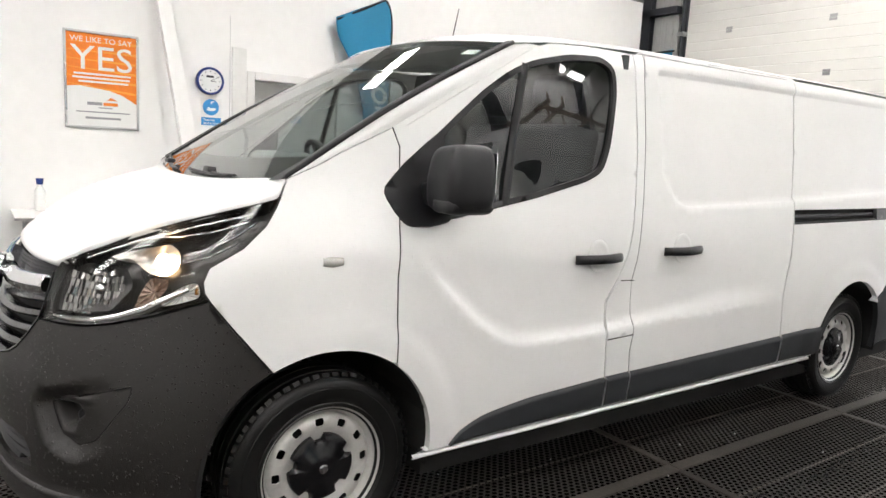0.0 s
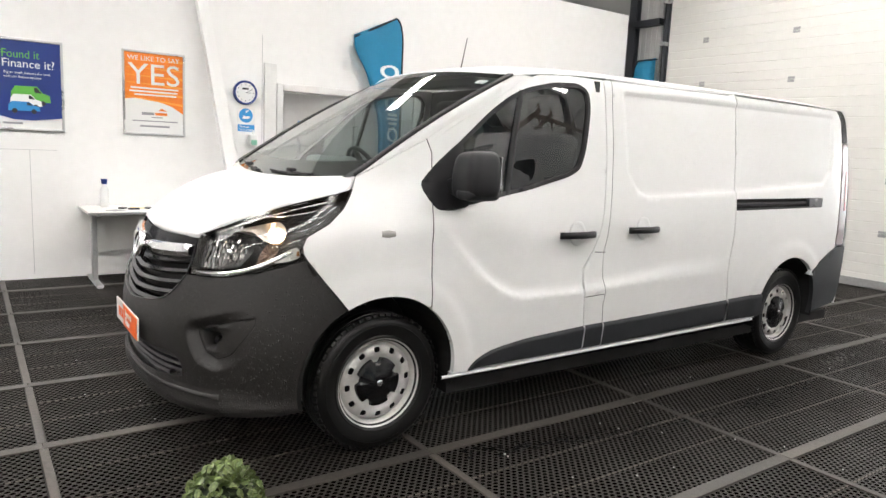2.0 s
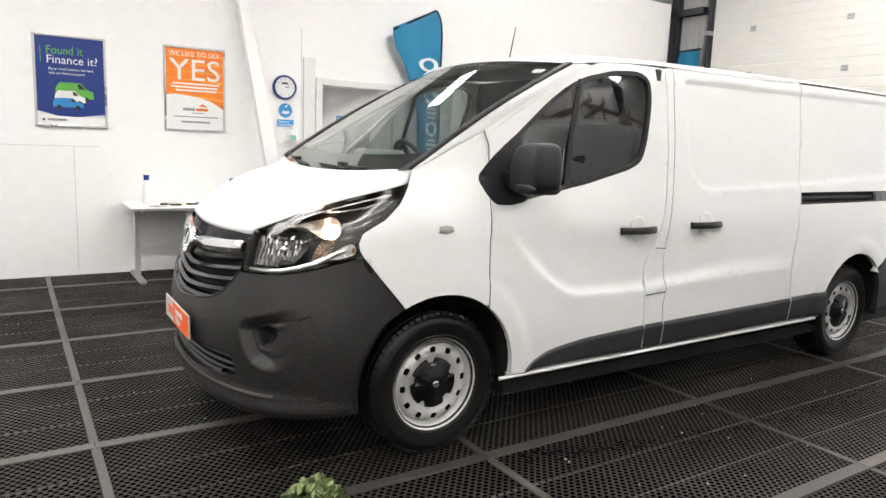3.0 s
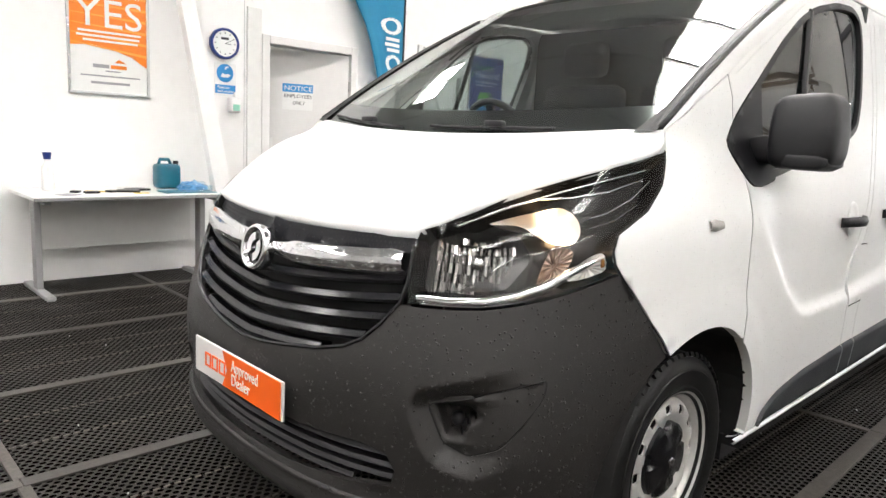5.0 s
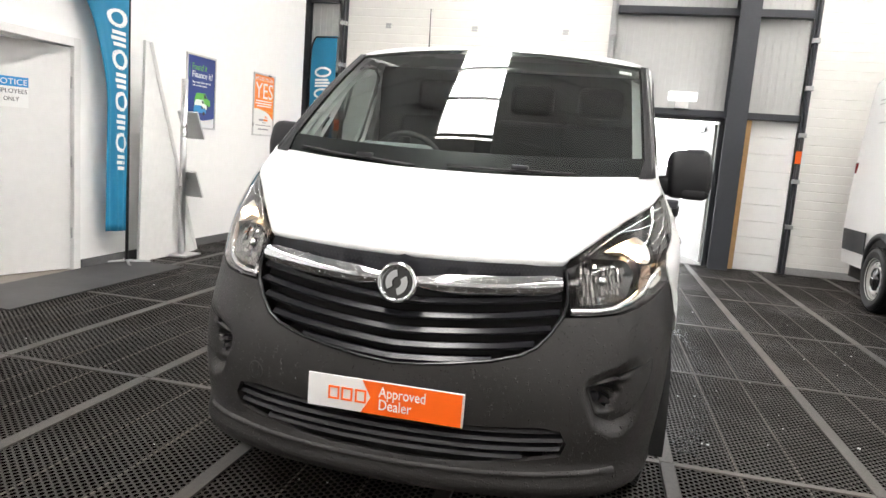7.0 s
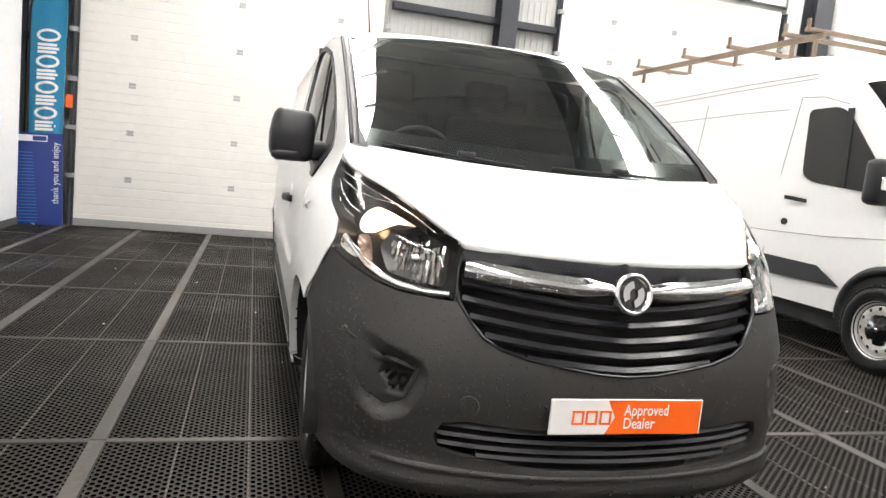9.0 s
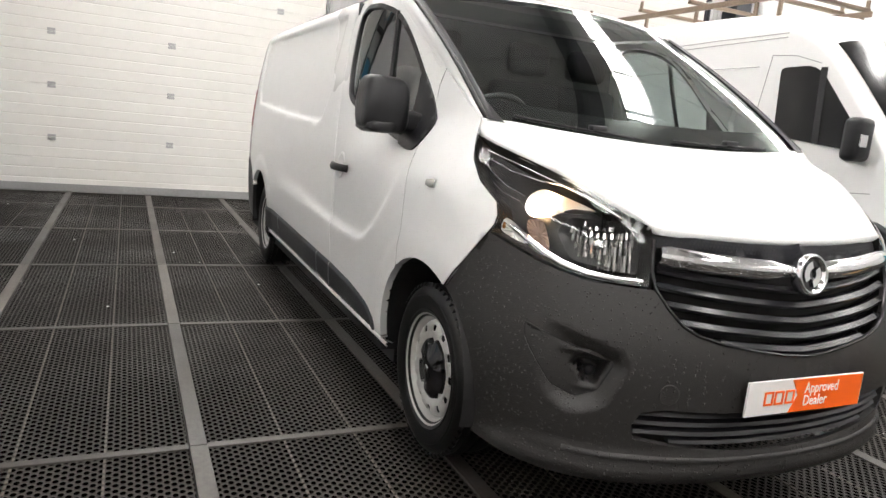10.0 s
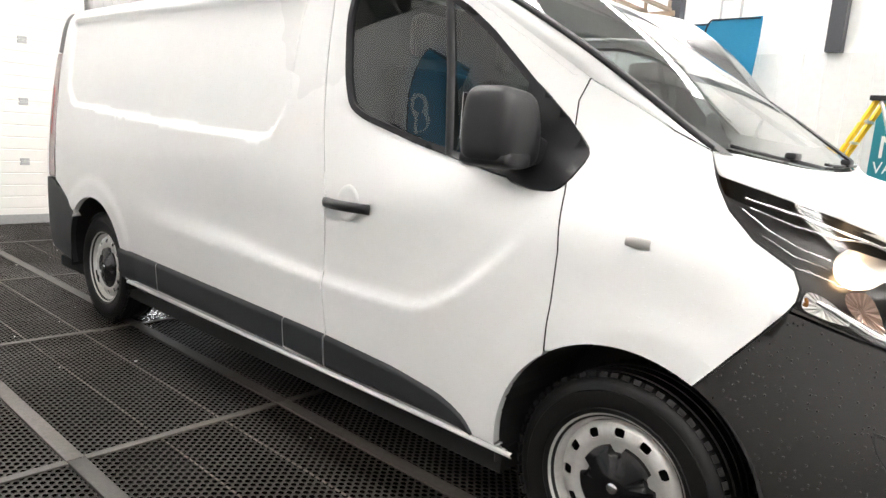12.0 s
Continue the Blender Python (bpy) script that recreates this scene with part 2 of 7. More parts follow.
def part(name, bm, mat, parent=None, label="", smooth=False):
    """One mesh object; its vertices are given in the world and are laid into its thing."""
    me = bpy.data.meshes.new(name)
    if parent is not None:
        bmesh.ops.translate(bm, verts=bm.verts, vec=-BASE[parent])
    for f in bm.faces:
        f.smooth = smooth
    bm.to_mesh(me)
    bm.free()
    me.materials.append(mat)
    ob = new(name, me)
    if parent is not None:
        ob.parent = parent
        BASE[ob] = BASE[parent]
    return tagged(ob, label)


def solo(name, bm, mat, label, category, kind="", group="", smooth=False):
    return tagged(part(name, bm, mat, None, "", smooth), label, category, group, kind)


def box(lo, hi, bevel=0.0, bm=None, turn=None):
    bm = bm or bmesh.new()
    mid = [(a + b) / 2 for a, b in zip(lo, hi)]
    size = [max(1e-4, b - a) for a, b in zip(lo, hi)]
    m = Matrix.Translation(mid) @ (turn or Matrix.Identity(4)) @ Matrix.Diagonal((*size, 1))
    made = bmesh.ops.create_cube(bm, size=1, matrix=m)
    if bevel:
        es = list({e for v in made["verts"] for e in v.link_edges})
        bmesh.ops.bevel(bm, geom=es, offset=bevel, segments=2, affect="EDGES", profile=0.5)
    return bm


def tube(points, r, sides=10, bm=None, cap=True):
    """A round bar along points; r may be a list."""
    bm = bm or bmesh.new()
    pts = [Vector(p) for p in points]
    rings = []
    up = None
    for i, p in enumerate(pts):
        d = (pts[min(i + 1, len(pts) - 1)] - pts[max(i - 1, 0)]).normalized()
        if up is None:
            up = Vector((0, 0, 1)) if abs(d.z) < 0.9 else Vector((1, 0, 0))
        a = d.cross(up).normalized()
        b = d.cross(a).normalized()
        up = -b if (-b).dot(up) > 0 else b
        rr = r[i] if isinstance(r, (list, tuple)) else r
        rings.append([bm.verts.new(p + rr * (math.cos(t) * a + math.sin(t) * b)) for t in (2 * math.pi * k / sides for k in range(sides))])
    for u, v in zip(rings, rings[1:]):
        for k in range(sides):
            bm.faces.new((u[k], u[(k + 1) % sides], v[(k + 1) % sides], v[k]))
    if cap:
        bm.faces.new(rings[0][::-1])
        bm.faces.new(rings[-1])
    bmesh.ops.recalc_face_normals(bm, faces=bm.faces)
    return bm


def lathe(profile, sides=48, m=None, bm=None, closed=False, cap=True):
    """Turns (radius, along) round the y axis."""
    bm = bm or bmesh.new()
    m = m or Matrix.Identity(4)
    rings = []
    for r, y in profile:
        rings.append([bm.verts.new(m @ Vector((r * math.cos(a), y, r * math.sin(a)))) for a in (2 * math.pi * k / sides for k in range(sides))])
    pairs = list(zip(rings, rings[1:])) + ([(rings[-1], rings[0])] if closed else [])
    for u, v in pairs:
        for k in range(sides):
            bm.faces.new((u[k], u[(k + 1) % sides], v[(k + 1) % sides], v[k]))
    if not closed and cap:
        for ring in (rings[0], rings[-1]):
            if (ring[0].co - ring[sides // 2].co).length > 1e-5:
                bm.faces.new(ring)
    bmesh.ops.remove_doubles(bm, verts=bm.verts, dist=1e-6)
    bmesh.ops.recalc_face_normals(bm, faces=bm.faces)
    return bm


def sheet(fn, nu, nv, thick=0.0, bm=None):
    """A grid of fn(u, v) with u and v from 0 to 1; thick: pushed back along the normal."""
    bm = bm or bmesh.new()
    g = [[bm.verts.new(fn(i / nu, j / nv)) for j in range(nv + 1)] for i in range(nu + 1)]
    fs = [bm.faces.new((g[i][j], g[i + 1][j], g[i + 1][j + 1], g[i][j + 1])) for i in range(nu) for j in range(nv)]
    if thick:
        bm.normal_update()
        bmesh.ops.solidify(bm, geom=fs, thickness=thick)
    return bm


def slab(outline, axis, at, thick, bm=None):
    """A flat plate: outline in the two other axes, at and at + thick along the axis."""
    bm = bm or bmesh.new()
    order = {"x": lambda a, b, c: (c, a, b), "y": lambda a, b, c: (a, c, b), "z": lambda a, b, c: (a, b, c)}[axis]
    lo = [bm.verts.new(order(a, b, at)) for a, b in outline]
    hi = [bm.verts.new(order(a, b, at + thick)) for a, b in outline]
    bm.faces.new(lo)
    bm.faces.new(hi[::-1])
    n = len(outline)
    for k in range(n):
        bm.faces.new((lo[k], hi[k], hi[(k + 1) % n], lo[(k + 1) % n]))
    bmesh.ops.recalc_face_normals(bm, faces=bm.faces)
    return bm


def words(text, size, m, name, mat, parent, width=None, depth=0.001, align="LEFT"):
    """Raised letters of the built-in font; m lays their x and y."""
    cu = bpy.data.curves.new(name, "FONT")
    cu.body, cu.size, cu.extrude, cu.align_x, cu.resolution_u = text, size, depth, align, 3
    tmp = bpy.data.objects.new(name, cu)
    me = bpy.data.meshes.new_from_object(tmp)
    bpy.data.objects.remove(tmp)
    bm = bmesh.new()
    bm.from_mesh(me)
    bpy.data.meshes.remove(me)
    if width:
        xs = [v.co.x for v in bm.verts]
        k = width / (max(xs) - min(xs))
        bmesh.ops.scale(bm, verts=bm.verts, vec=(k, 1, 1))
    bm.transform(m)
    return part(name, bm, mat, parent)


def facing(origin, right, up):
    """A frame whose x is right, y is up and z points at the reader."""
    r, u = Vector(right).normalized(), Vector(up).normalized()
    n = r.cross(u)
    return Matrix(((r.x, u.x, n.x, origin[0]), (r.y, u.y, n.y, origin[1]), (r.z, u.z, n.z, origin[2]), (0, 0, 0, 1)))



# ---- the hall ----
HX, HY0, HY1, WALLH, ROOFZ = 8.39, -8.2, 4.05, 3.66, 5.5
solo("ground", box((-40, -40, -0.35), (60, 40, -0.03)), CONCRETE, "dark damp concrete slab under the rubber mats", "ground", "structure")
floor = thing("floor", (0, 0, 0), "black perforated rubber mats with plain edging strips", "floor", kind="structure")
MX0, MDX, MY0, MDY, EDGE = 1.135, 1.535, -1.95, 0.912, 0.064

# left wall with the door opening
DX0, DX1, DZ = 2.38, 3.31, 2.02
wall_left = thing("wall_left", (0, HY1, 0), "white painted boarded wall with scuffs and a doorway", "wall", kind="structure")
bm = box((-7, HY1, 0), (DX0, HY1 + 0.15, WALLH))
box((DX1, HY1, 0), (8.1, HY1 + 0.15, WALLH), bm=bm)
box((DX0, HY1, DZ), (DX1, HY1 + 0.15, WALLH), bm=bm)
part("boarding", bm, WALL, wall_left)
for x0, z0, x1, z1 in ((-0.13, 0.05, -0.127, 1.25), (-1.35, 1.25, 0.1, 1.2525), (2.14, 0.05, 2.143, 2.6), (-1.4, 0.05, -1.397, 3.6)):
    part("board_joint", box((x0, HY1 - 0.0015, z0), (x1, HY1 + 0.001, z1)), PRINTGREY, wall_left)
solo("wall_step", box((2.16, HY1 - 0.03, 0), (DX0 - 0.08, HY1, 2.3), 0.004), WALLDIRT, "raised white boxing beside the doorway", "wall panel", "structure")
bm = bmesh.new()
for lo, hi in (((DX1 + 0.09, HY1 - 0.018, 0), (8.1, HY1, 0.09)),):
    box(lo, hi, 0.004, bm)
solo("baseboard", bm, SKIRT, "scuffed dark grey skirting along the white wall", "skirting", "structure")
door_1 = thing("door_1", (DX1, HY1, 0), "white internal door standing ajar", "door", kind="structure")
for lo, hi in (((DX0 - 0.07, HY1 - 0.02, 0), (DX0 + 0.008, HY1 + 0.17, DZ + 0.07)), ((DX1 - 0.008, HY1 - 0.02, 0), (DX1 + 0.07, HY1 + 0.17, DZ + 0.07)), ((DX0 + 0.008, HY1 - 0.02, DZ - 0.008), (DX1 - 0.008, HY1 + 0.17, DZ + 0.07))):
    part("door_frame", box(lo, hi, 0.006), DOORWHITE, door_1)
turn = Matrix.Translation((DX1 - 0.012, HY1 + 0.03, 0)) @ Matrix.Rotation(radians(-20), 4, "Z")
bm = box((-0.86, -0.02, 0.02), (0, 0.02, 2.004), 0.003)
bm.transform(turn)
leaf = part("door_leaf", bm, DOORWHITE, door_1)
for z in (0.35, 1.0, 1.7):
    bm = tube([(0.008, -0.022, z - 0.05), (0.008, -0.022, z + 0.05)], 0.008)
    bm.transform(turn)
    part("hinge", bm, GALV, leaf)
bm = box((-0.83, -0.024, 0.98), (-0.75, -0.02, 1.16), 0.003)
bm.transform(turn)
part("push_plate", bm, PRINTWHITE, leaf)
notice = thing("door_notice", tuple(turn @ Vector((-0.5, -0.024, 1.5))), "white paper notice with a blue heading taped to the door", "notice")
bm = box((-0.66, -0.0225, 1.44), (-0.36, -0.0205, 1.69))
bm.transform(turn)
part("paper", bm, PRINTWHITE, notice)
bm = box((-0.66, -0.0245, 1.61), (-0.36, -0.0225, 1.69))
bm.transform(turn)
part("heading", bm, PRINTBLUE, notice)
for text, size, x, z, mat in (("NOTICE", 0.068, -0.645, 1.625, PRINTWHITE), ("EMPLOYEES", 0.05, -0.645, 1.555, PRINTDARK), ("ONLY", 0.05, -0.56, 1.49, PRINTDARK)):
    words(text, size, turn @ facing((x, -0.0252, z), (1, 0, 0), (0, 0, 1)), "lettering", mat, notice, width=0.27 if len(text) > 4 else 0.12)
# store room seen through the doorway
bm = box((1.8, 6.2, 0), (4.6, 6.35, 3.0))
box((1.65, HY1 + 0.15, 0), (1.8, 6.35, 3.0), bm=bm)
box((4.6, HY1 + 0.15, 0), (4.75, 6.35, 3.0), bm=bm)
solo("wall_store", bm, WALLDIRT, "pale walls of the store behind the doorway", "wall", "structure")
solo("floor_store", box((1.8, HY1 + 0.0, -0.02), (4.6, 6.2, 0.004)), material("store_floor", (0.30, 0.27, 0.23), 0.6, 0, 4, 0.2), "dusty pale concrete floor behind the doorway", "floor", "structure")
solo("ramp_mat", slab([(1.9, 3.35), (4.0, 3.35), (4.0, 4.03), (1.9, 4.03)], "z", 0.0005, 0.012), material("smooth_mat", (0.035, 0.034, 0.033), 0.5, 0, 4, 0.25), "smooth black rubber mat in front of the doorway", "mat", "structure")
# slanting boxed brace by the table
def brace_point(u, v):
    a, b = Vector((1.38, 4.0, 3.4)), Vector((1.90, 3.66, 0.0))
    p = a.lerp(b, u)
    return p + Vector(((v - 0.5) * (0.10 + 0.06 * u), 0, 0))
solo("wall_brace", sheet(brace_point, 8, 2, 0.09), WALL, "white boxed raking brace against the wall", "brace", "structure")

# end wall
def end_panel(name, y0, y1, z0, z1, mat, parent, back=0.0, thick=0.12):
    return part(name, box((HX + back, y0, z0), (HX + back + thick, y1, z1)), mat, parent)
wall_end = thing("wall_end", (HX, -2, 0), "white blockwork end wall with grey cladding above", "wall", kind="structure")
EX0, EX1, EZ = -1.19, -2.16, 2.06
end_panel("blockwork", EX0, -0.62, 0, 2.12, WALL, wall_end)
end_panel("blockwork", EX1 - 0.1, EX1, 0, 2.12, WALL, wall_end)
end_panel("blockwork", EX1, EX0, EZ, 2.12, WALL, wall_end)
for k in range(9):
    end_panel("block_course", -3.18, -2.58, 0.235 * k + 0.004, 0.235 * (k + 1), WALL, wall_end)
bm = bmesh.new()
for y0, y1 in ((-3.18, -0.62), (3.62, 4.3), (-8.2, -7.45)):
    n = int((y1 - y0) / 0.1)
    for z0, z1 in ((2.2, 3.48), (3.6, 5.5)) if y1 < 0 else ((0.0, 5.5),):
        part("cladding", box((HX + 0.03, y0, z0), (HX + 0.06, y1, z1)), CLAD, wall_end)
        for k in range(n):
            part("cladding_rib", box((HX + 0.018, y0 + 0.1 * k + 0.01, z0), (HX + 0.03, y0 + 0.1 * k + 0.05, z1), 0.004), CLAD, wall_end)
part("wall_infill", box((HX + 0.1, -8.2, 4.6), (HX + 0.2, 4.3, ROOFZ)), CLAD, wall_end)
for n, (y0, y1, z0, z1, d) in enumerate(((-3.18, -0.62, 2.11, 2.2, 0.10), (-3.18, -0.62, 3.48, 3.58, 0.12), (3.6, 4.3, 2.35, 2.45, 0.1), (3.6, 4.3, 3.5, 3.6, 0.1))):
    solo("steel_rail", box((HX - d, y0, z0), (HX + 0.02, y1, z1), 0.004), STRUCT, "dark grey painted horizontal steel rail", "steel rail", "structure")
for y0, y1, d in ((-2.47, -2.2, 0.30), (4.06, 4.2, 0.1), (-8.1, -7.75, 0.3)):
    bm = box((HX - d, y0, 0), (HX - d + 0.014, y1, ROOFZ))
    box((HX - 0.004, y0, 0), (HX + 0.012, y1, ROOFZ), bm=bm)
    box((HX - d + 0.014, (y0 + y1) / 2 - 0.006, 0), (HX - 0.004, (y0 + y1) / 2 + 0.006, ROOFZ), bm=bm)
    solo("steel_column", bm, STRUCT, "dark grey painted steel column of the hall", "column", "structure")
# unseen backing, added to keep the outdoor glow from leaking round the doors
bm = box((HX + 0.21, -8.35, -0.34), (HX + 0.27, EX1 - 0.05, ROOFZ))
box((HX + 0.21, EX0 + 0.05, -0.34), (HX + 0.27, 9.15, ROOFZ), bm=bm)
box((HX + 0.21, EX1 - 0.05, EZ + 0.06), (HX + 0.27, EX0 + 0.05, ROOFZ), bm=bm)
solo("wall_outer", bm, CLAD, "unseen grey backing added behind the end wall to block daylight", "wall", "structure")
solo("timber_post", box((HX - 0.06, -2.58, 0), (HX + 0.02, -2.48, 2.1), 0.004), TIMBER, "bare timber post beside the steel column", "timber post", "structure")


def sectional_door(name, y0, y1, hinges):
    """A sectional overhead door: ribbed panels, hinges, tracks and a bottom seal."""
    door = thing(name, (HX, (y0 + y1) / 2, 0), "closed cream sectional overhead door with steel hinges", "garage door", kind="structure")
    z, step = 0.04, 0.632
    for k in range(7):
        bm = bmesh.new()
        prof = [(0.0, 0.004), (0.006, 0.0)]
        for g in range(1, 5):
            h = step * g / 5
            prof += [(h - 0.008, 0.0), (h, 0.005), (h + 0.008, 0.0)]
        prof += [(step - 0.006, 0.0), (step - 0.001, 0.005)]
        vs = [(bm.verts.new((HX + d, y0, z + h)), bm.verts.new((HX + d, y1, z + h))) for h, d in prof]
        for (a, b), (c, e) in zip(vs, vs[1:]):
            bm.faces.new((a, b, e, c))
        back = [bm.verts.new((HX + 0.05, y, zz)) for y, zz in ((y0, z), (y1, z), (y1, z + step), (y0, z + step))]
        bm.faces.new(back)
        bm.faces.new([v[0] for v in vs] + [back[3], back[0]])
        bm.faces.new([v[1] for v in vs] + [back[2], back[1]])
        bmesh.ops.recalc_face_normals(bm, faces=bm.faces)
        section = part("door_section", bm, SECTION, door)
        if k:
            for y in hinges:
                hb = box((HX - 0.008, y - 0.045, z - 0.04), (HX + 0.001, y + 0.045, z - 0.012), 0.003)
                box((HX - 0.008, y - 0.045, z + 0.006), (HX + 0.001, y + 0.045, z + 0.034), 0.003, hb)
                tube([(HX - 0.010, y - 0.04, z - 0.003), (HX - 0.010, y + 0.04, z - 0.003)], 0.007, 8, hb)
                part("hinge", hb, GALV, section)
        z += step
    part("bottom_seal", box((HX - 0.012, y0, 0.0), (HX + 0.05, y1, 0.10), 0.004), DOORSEAL, door)
    for y, d in ((y0, -1), (y1, 1)):
        bm = box((HX - 0.085, y + d * 0.045 - 0.012, 0), (HX - 0.02, y + d * 0.045 + 0.012, 4.5), 0.003)
        box((HX - 0.02, y + d * 0.045 - 0.04, 0), (HX + 0.02, y + d * 0.045 + 0.04, 4.5), 0.003, bm)
        part("track", bm, STRUCT if d > 0 or y0 < -1 else GALV, door)
        for k in range(1, 8):
            zz = 0.04 + 0.632 * k
            part("roller_bracket", box((HX - 0.10, min(y, y + d * 0.10), zz - 0.03), (HX - 0.004, max(y, y + d * 0.10), zz + 0.03), 0.004), GALV, door)
    return door


sectional_door("door_2", -0.52, 3.46, (2.80, 1.45, 0.10))
sectional_door("door_3", -7.32, -3.29, (-4.2, -5.3, -6.4))
for y in (3.53, -3.22):
    solo("orange_sticker", box((HX - 0.105, y - 0.04, 1.55), (HX - 0.101, y + 0.04, 1.72)), ORANGE, "bright orange warning sticker on the door track", "sticker")
# exit door
door_4 = thing("door_4", (HX, EX1, 0), "white fire exit door standing open to daylight", "door", kind="structure")
for y0, y1, z0, z1 in ((EX0, EX0 + 0.05, 0, EZ), (EX1 - 0.05, EX1, 0, EZ), (EX1 - 0.05, EX0 + 0.05, EZ, EZ + 0.06)):
    part("door_frame", box((HX - 0.03, y0, z0), (HX + 0.15, y1, z1), 0.004), STRUCT, door_4)
turn = Matrix.Translation((HX + 0.1, EX1 + 0.01, 0)) @ Matrix.Rotation(radians(-76), 4, "Z")
bm = box((-0.022, 0, 0.03), (0.022, 0.93, 2.03), 0.003)
bm.transform(turn)
leaf = part("door_leaf", bm, DOORWHITE, door_4)
bm = box((-0.07, 0.06, 1.0), (-0.024, 0.87, 1.05), 0.008)
bm.transform(turn)
part("push_bar", bm, GALV, leaf)
bm = box((-0.05, 0.3, 1.93), (-0.022, 0.55, 1.99), 0.006)
bm.transform(turn)
part("door_closer", bm, GALV, leaf)
# outside the exit
solo("pavement", box((HX + 0.12, -9, -0.06), (40, 12, -0.01)), material("pale_yard_concrete", (0.42, 0.41, 0.39), 0.8, 0, 2, 0.15), "pale concrete yard outside the exit", "yard", "structure")
solo("backdrop", sheet(lambda u, v: (30, -25 + 50 * u, -0.5 + 16 * v), 2, 2), OUTSIDE, "bright overcast daylight outside", "backdrop", "structure")
car = thing("parked_car", (18.0, -2.0, 0), "silver car parked in the yard outside", "car")
prof = [(-0.1, .35), (-0.12, .62), (0.1, .82), (1.0, .95), (1.6, 1.38), (3.0, 1.42), (3.9, .98), (4.2, .9), (4.25, .4)]
part("body", slab([(18.0 + a, b) for a, b in prof], "y", -2.85, 1.7), material("pale_silver_paint", (0.72, 0.72, 0.73), 0.3, 0.1), car)
part("front_bumper", box((17.84, -2.80, 0.28), (18.1, -1.20, 0.52), 0.05), TRIM, car)
for x in (18.75, 21.35):
    for y in (-2.80, -1.20):
        part("wheel", lathe([(0.0, -0.1), (0.28, -0.1), (0.31, -0.06), (0.31, 0.06), (0.28, 0.1), (0.0, 0.1)], 24, Matrix.Translation((x, y, 0.30))), RUBBER, car)

# other walls and the roof
wall_right = thing("wall_right", (0, HY0, 0), "white painted side wall of the hall with a ribbed lower lining", "wall", kind="structure")
part("upper_wall", box((-7, HY0 - 0.15, 2.8), (8.6, HY0, ROOFZ)), WALL, wall_right)
part("lower_wall", box((-7, HY0 - 0.15, 0), (8.6, HY0 + 0.05, 2.8)), LINED, wall_right)
for k in range(48):
    part("lining_rib", box((-6.5 + 0.3 * k, HY0 + 0.05, 0), (-6.47 + 0.3 * k, HY0 + 0.064, 2.79), 0.004), LINED, wall_right)
for x in (2.72, 5.05, -3.0):
    solo("steel_column", box((x - 0.1, HY0 + 0.002, 2.8), (x + 0.1, HY0 + 0.2, ROOFZ), 0.006), STRUCT, "dark grey steel column above the white lining", "column", "structure")
# unseen wall, added; its grey cuts the light thrown onto the van's front
solo("wall_back", box((-7.15, -8.3, 0), (-7, 9, ROOFZ)), material("unseen_wall_grey", (0.40, 0.395, 0.385), 0.6, 0, 2, 0.08), "unseen grey wall added to close the hall and dim its light", "wall", "structure")
solo("wall_far_left", box((-7, 9, 0), (8.6, 9.15, ROOFZ)), WALL, "white wall beyond the partition", "wall", "structure")
bm = bmesh.new()
LIGHTS = ((-7.9, -7.35), (-3.75, -3.2), (0.47, 1.22), (5.15, 5.75))
edges = [-8.35] + [v for pair in LIGHTS for v in pair] + [9.15]
for a, b in zip(edges[::2], edges[1::2]):
    box((-7.1, a, ROOFZ), (8.6, b, ROOFZ + 0.06), bm=bm)
# opaque sheets between two lengths of rooflight
GAPS = ((0.5, 2.1), (0.5, 2.1), (0.5, 2.15), (0.5, 2.6))
for (a, b), (x0, x1) in zip(LIGHTS, GAPS):
    box((x0, a - 0.01, ROOFZ + 0.003), (x1, b + 0.01, ROOFZ + 0.057), bm=bm)
box((3.7, 5.14, ROOFZ + 0.003), (8.6, 5.76, ROOFZ + 0.057), bm=bm)
for k in range(17):
    x = -6.5 + 0.87 * k
    box((x - 0.018, -8.3, ROOFZ - 0.10), (x + 0.018, 9.1, ROOFZ - 0.001), bm=bm)
solo("ceiling", bm, ROOFCLAD, "grey profiled roof sheeting with dark purlins", "ceiling", "structure")
bm = box((-7.0, -2.45, ROOFZ - 0.42), (HX - 0.01, -2.22, ROOFZ - 0.405))
box((-7.0, -2.45, ROOFZ - 0.115), (HX - 0.01, -2.22, ROOFZ - 0.101), bm=bm)
box((-7.0, -2.341, ROOFZ - 0.405), (HX - 0.01, -2.329, ROOFZ - 0.115), bm=bm)
solo("steel_rafter", bm, STRUCT, "dark grey painted steel roof rafter", "rafter", "structure")
for (a, b), (x0, x1) in zip(LIGHTS, GAPS):
    for p, q in ((-7.0, x0), (x1, 3.7 if a > 5 else 8.5)):
        solo("rooflight", box((p, a - 0.02, ROOFZ + 0.062), (q, b + 0.02, ROOFZ + 0.075)), ROOFPANE, "bright translucent rooflight strip", "rooflight", "structure")

# floor mats, edging strips
KX, KY = range(-5, 5), range(-7, 7)
tile = bmesh.new()
TW, TL = (MDY - EDGE) / 3, MDX - EDGE * 0.6
box((-TL / 2 + 0.003, -TW / 2 + 0.0025, -0.028), (TL / 2 - 0.003, TW / 2 - 0.0025, -0.002), 0.002, tile)
tile_mesh = bpy.data.meshes.new("mat_tile")
tile.to_mesh(tile_mesh)
tile.free()
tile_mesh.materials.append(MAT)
STUDS = bmesh.new()
for k in range(40):
    x = -TL / 2 + 0.02 + (TL - 0.04) * k / 39
    box((x - 0.011, -TW / 2 - 0.004, -0.004), (x + 0.011, -TW / 2 + 0.004, 0.0005), bm=STUDS)
stud_mesh = bpy.data.meshes.new("seam_studs")
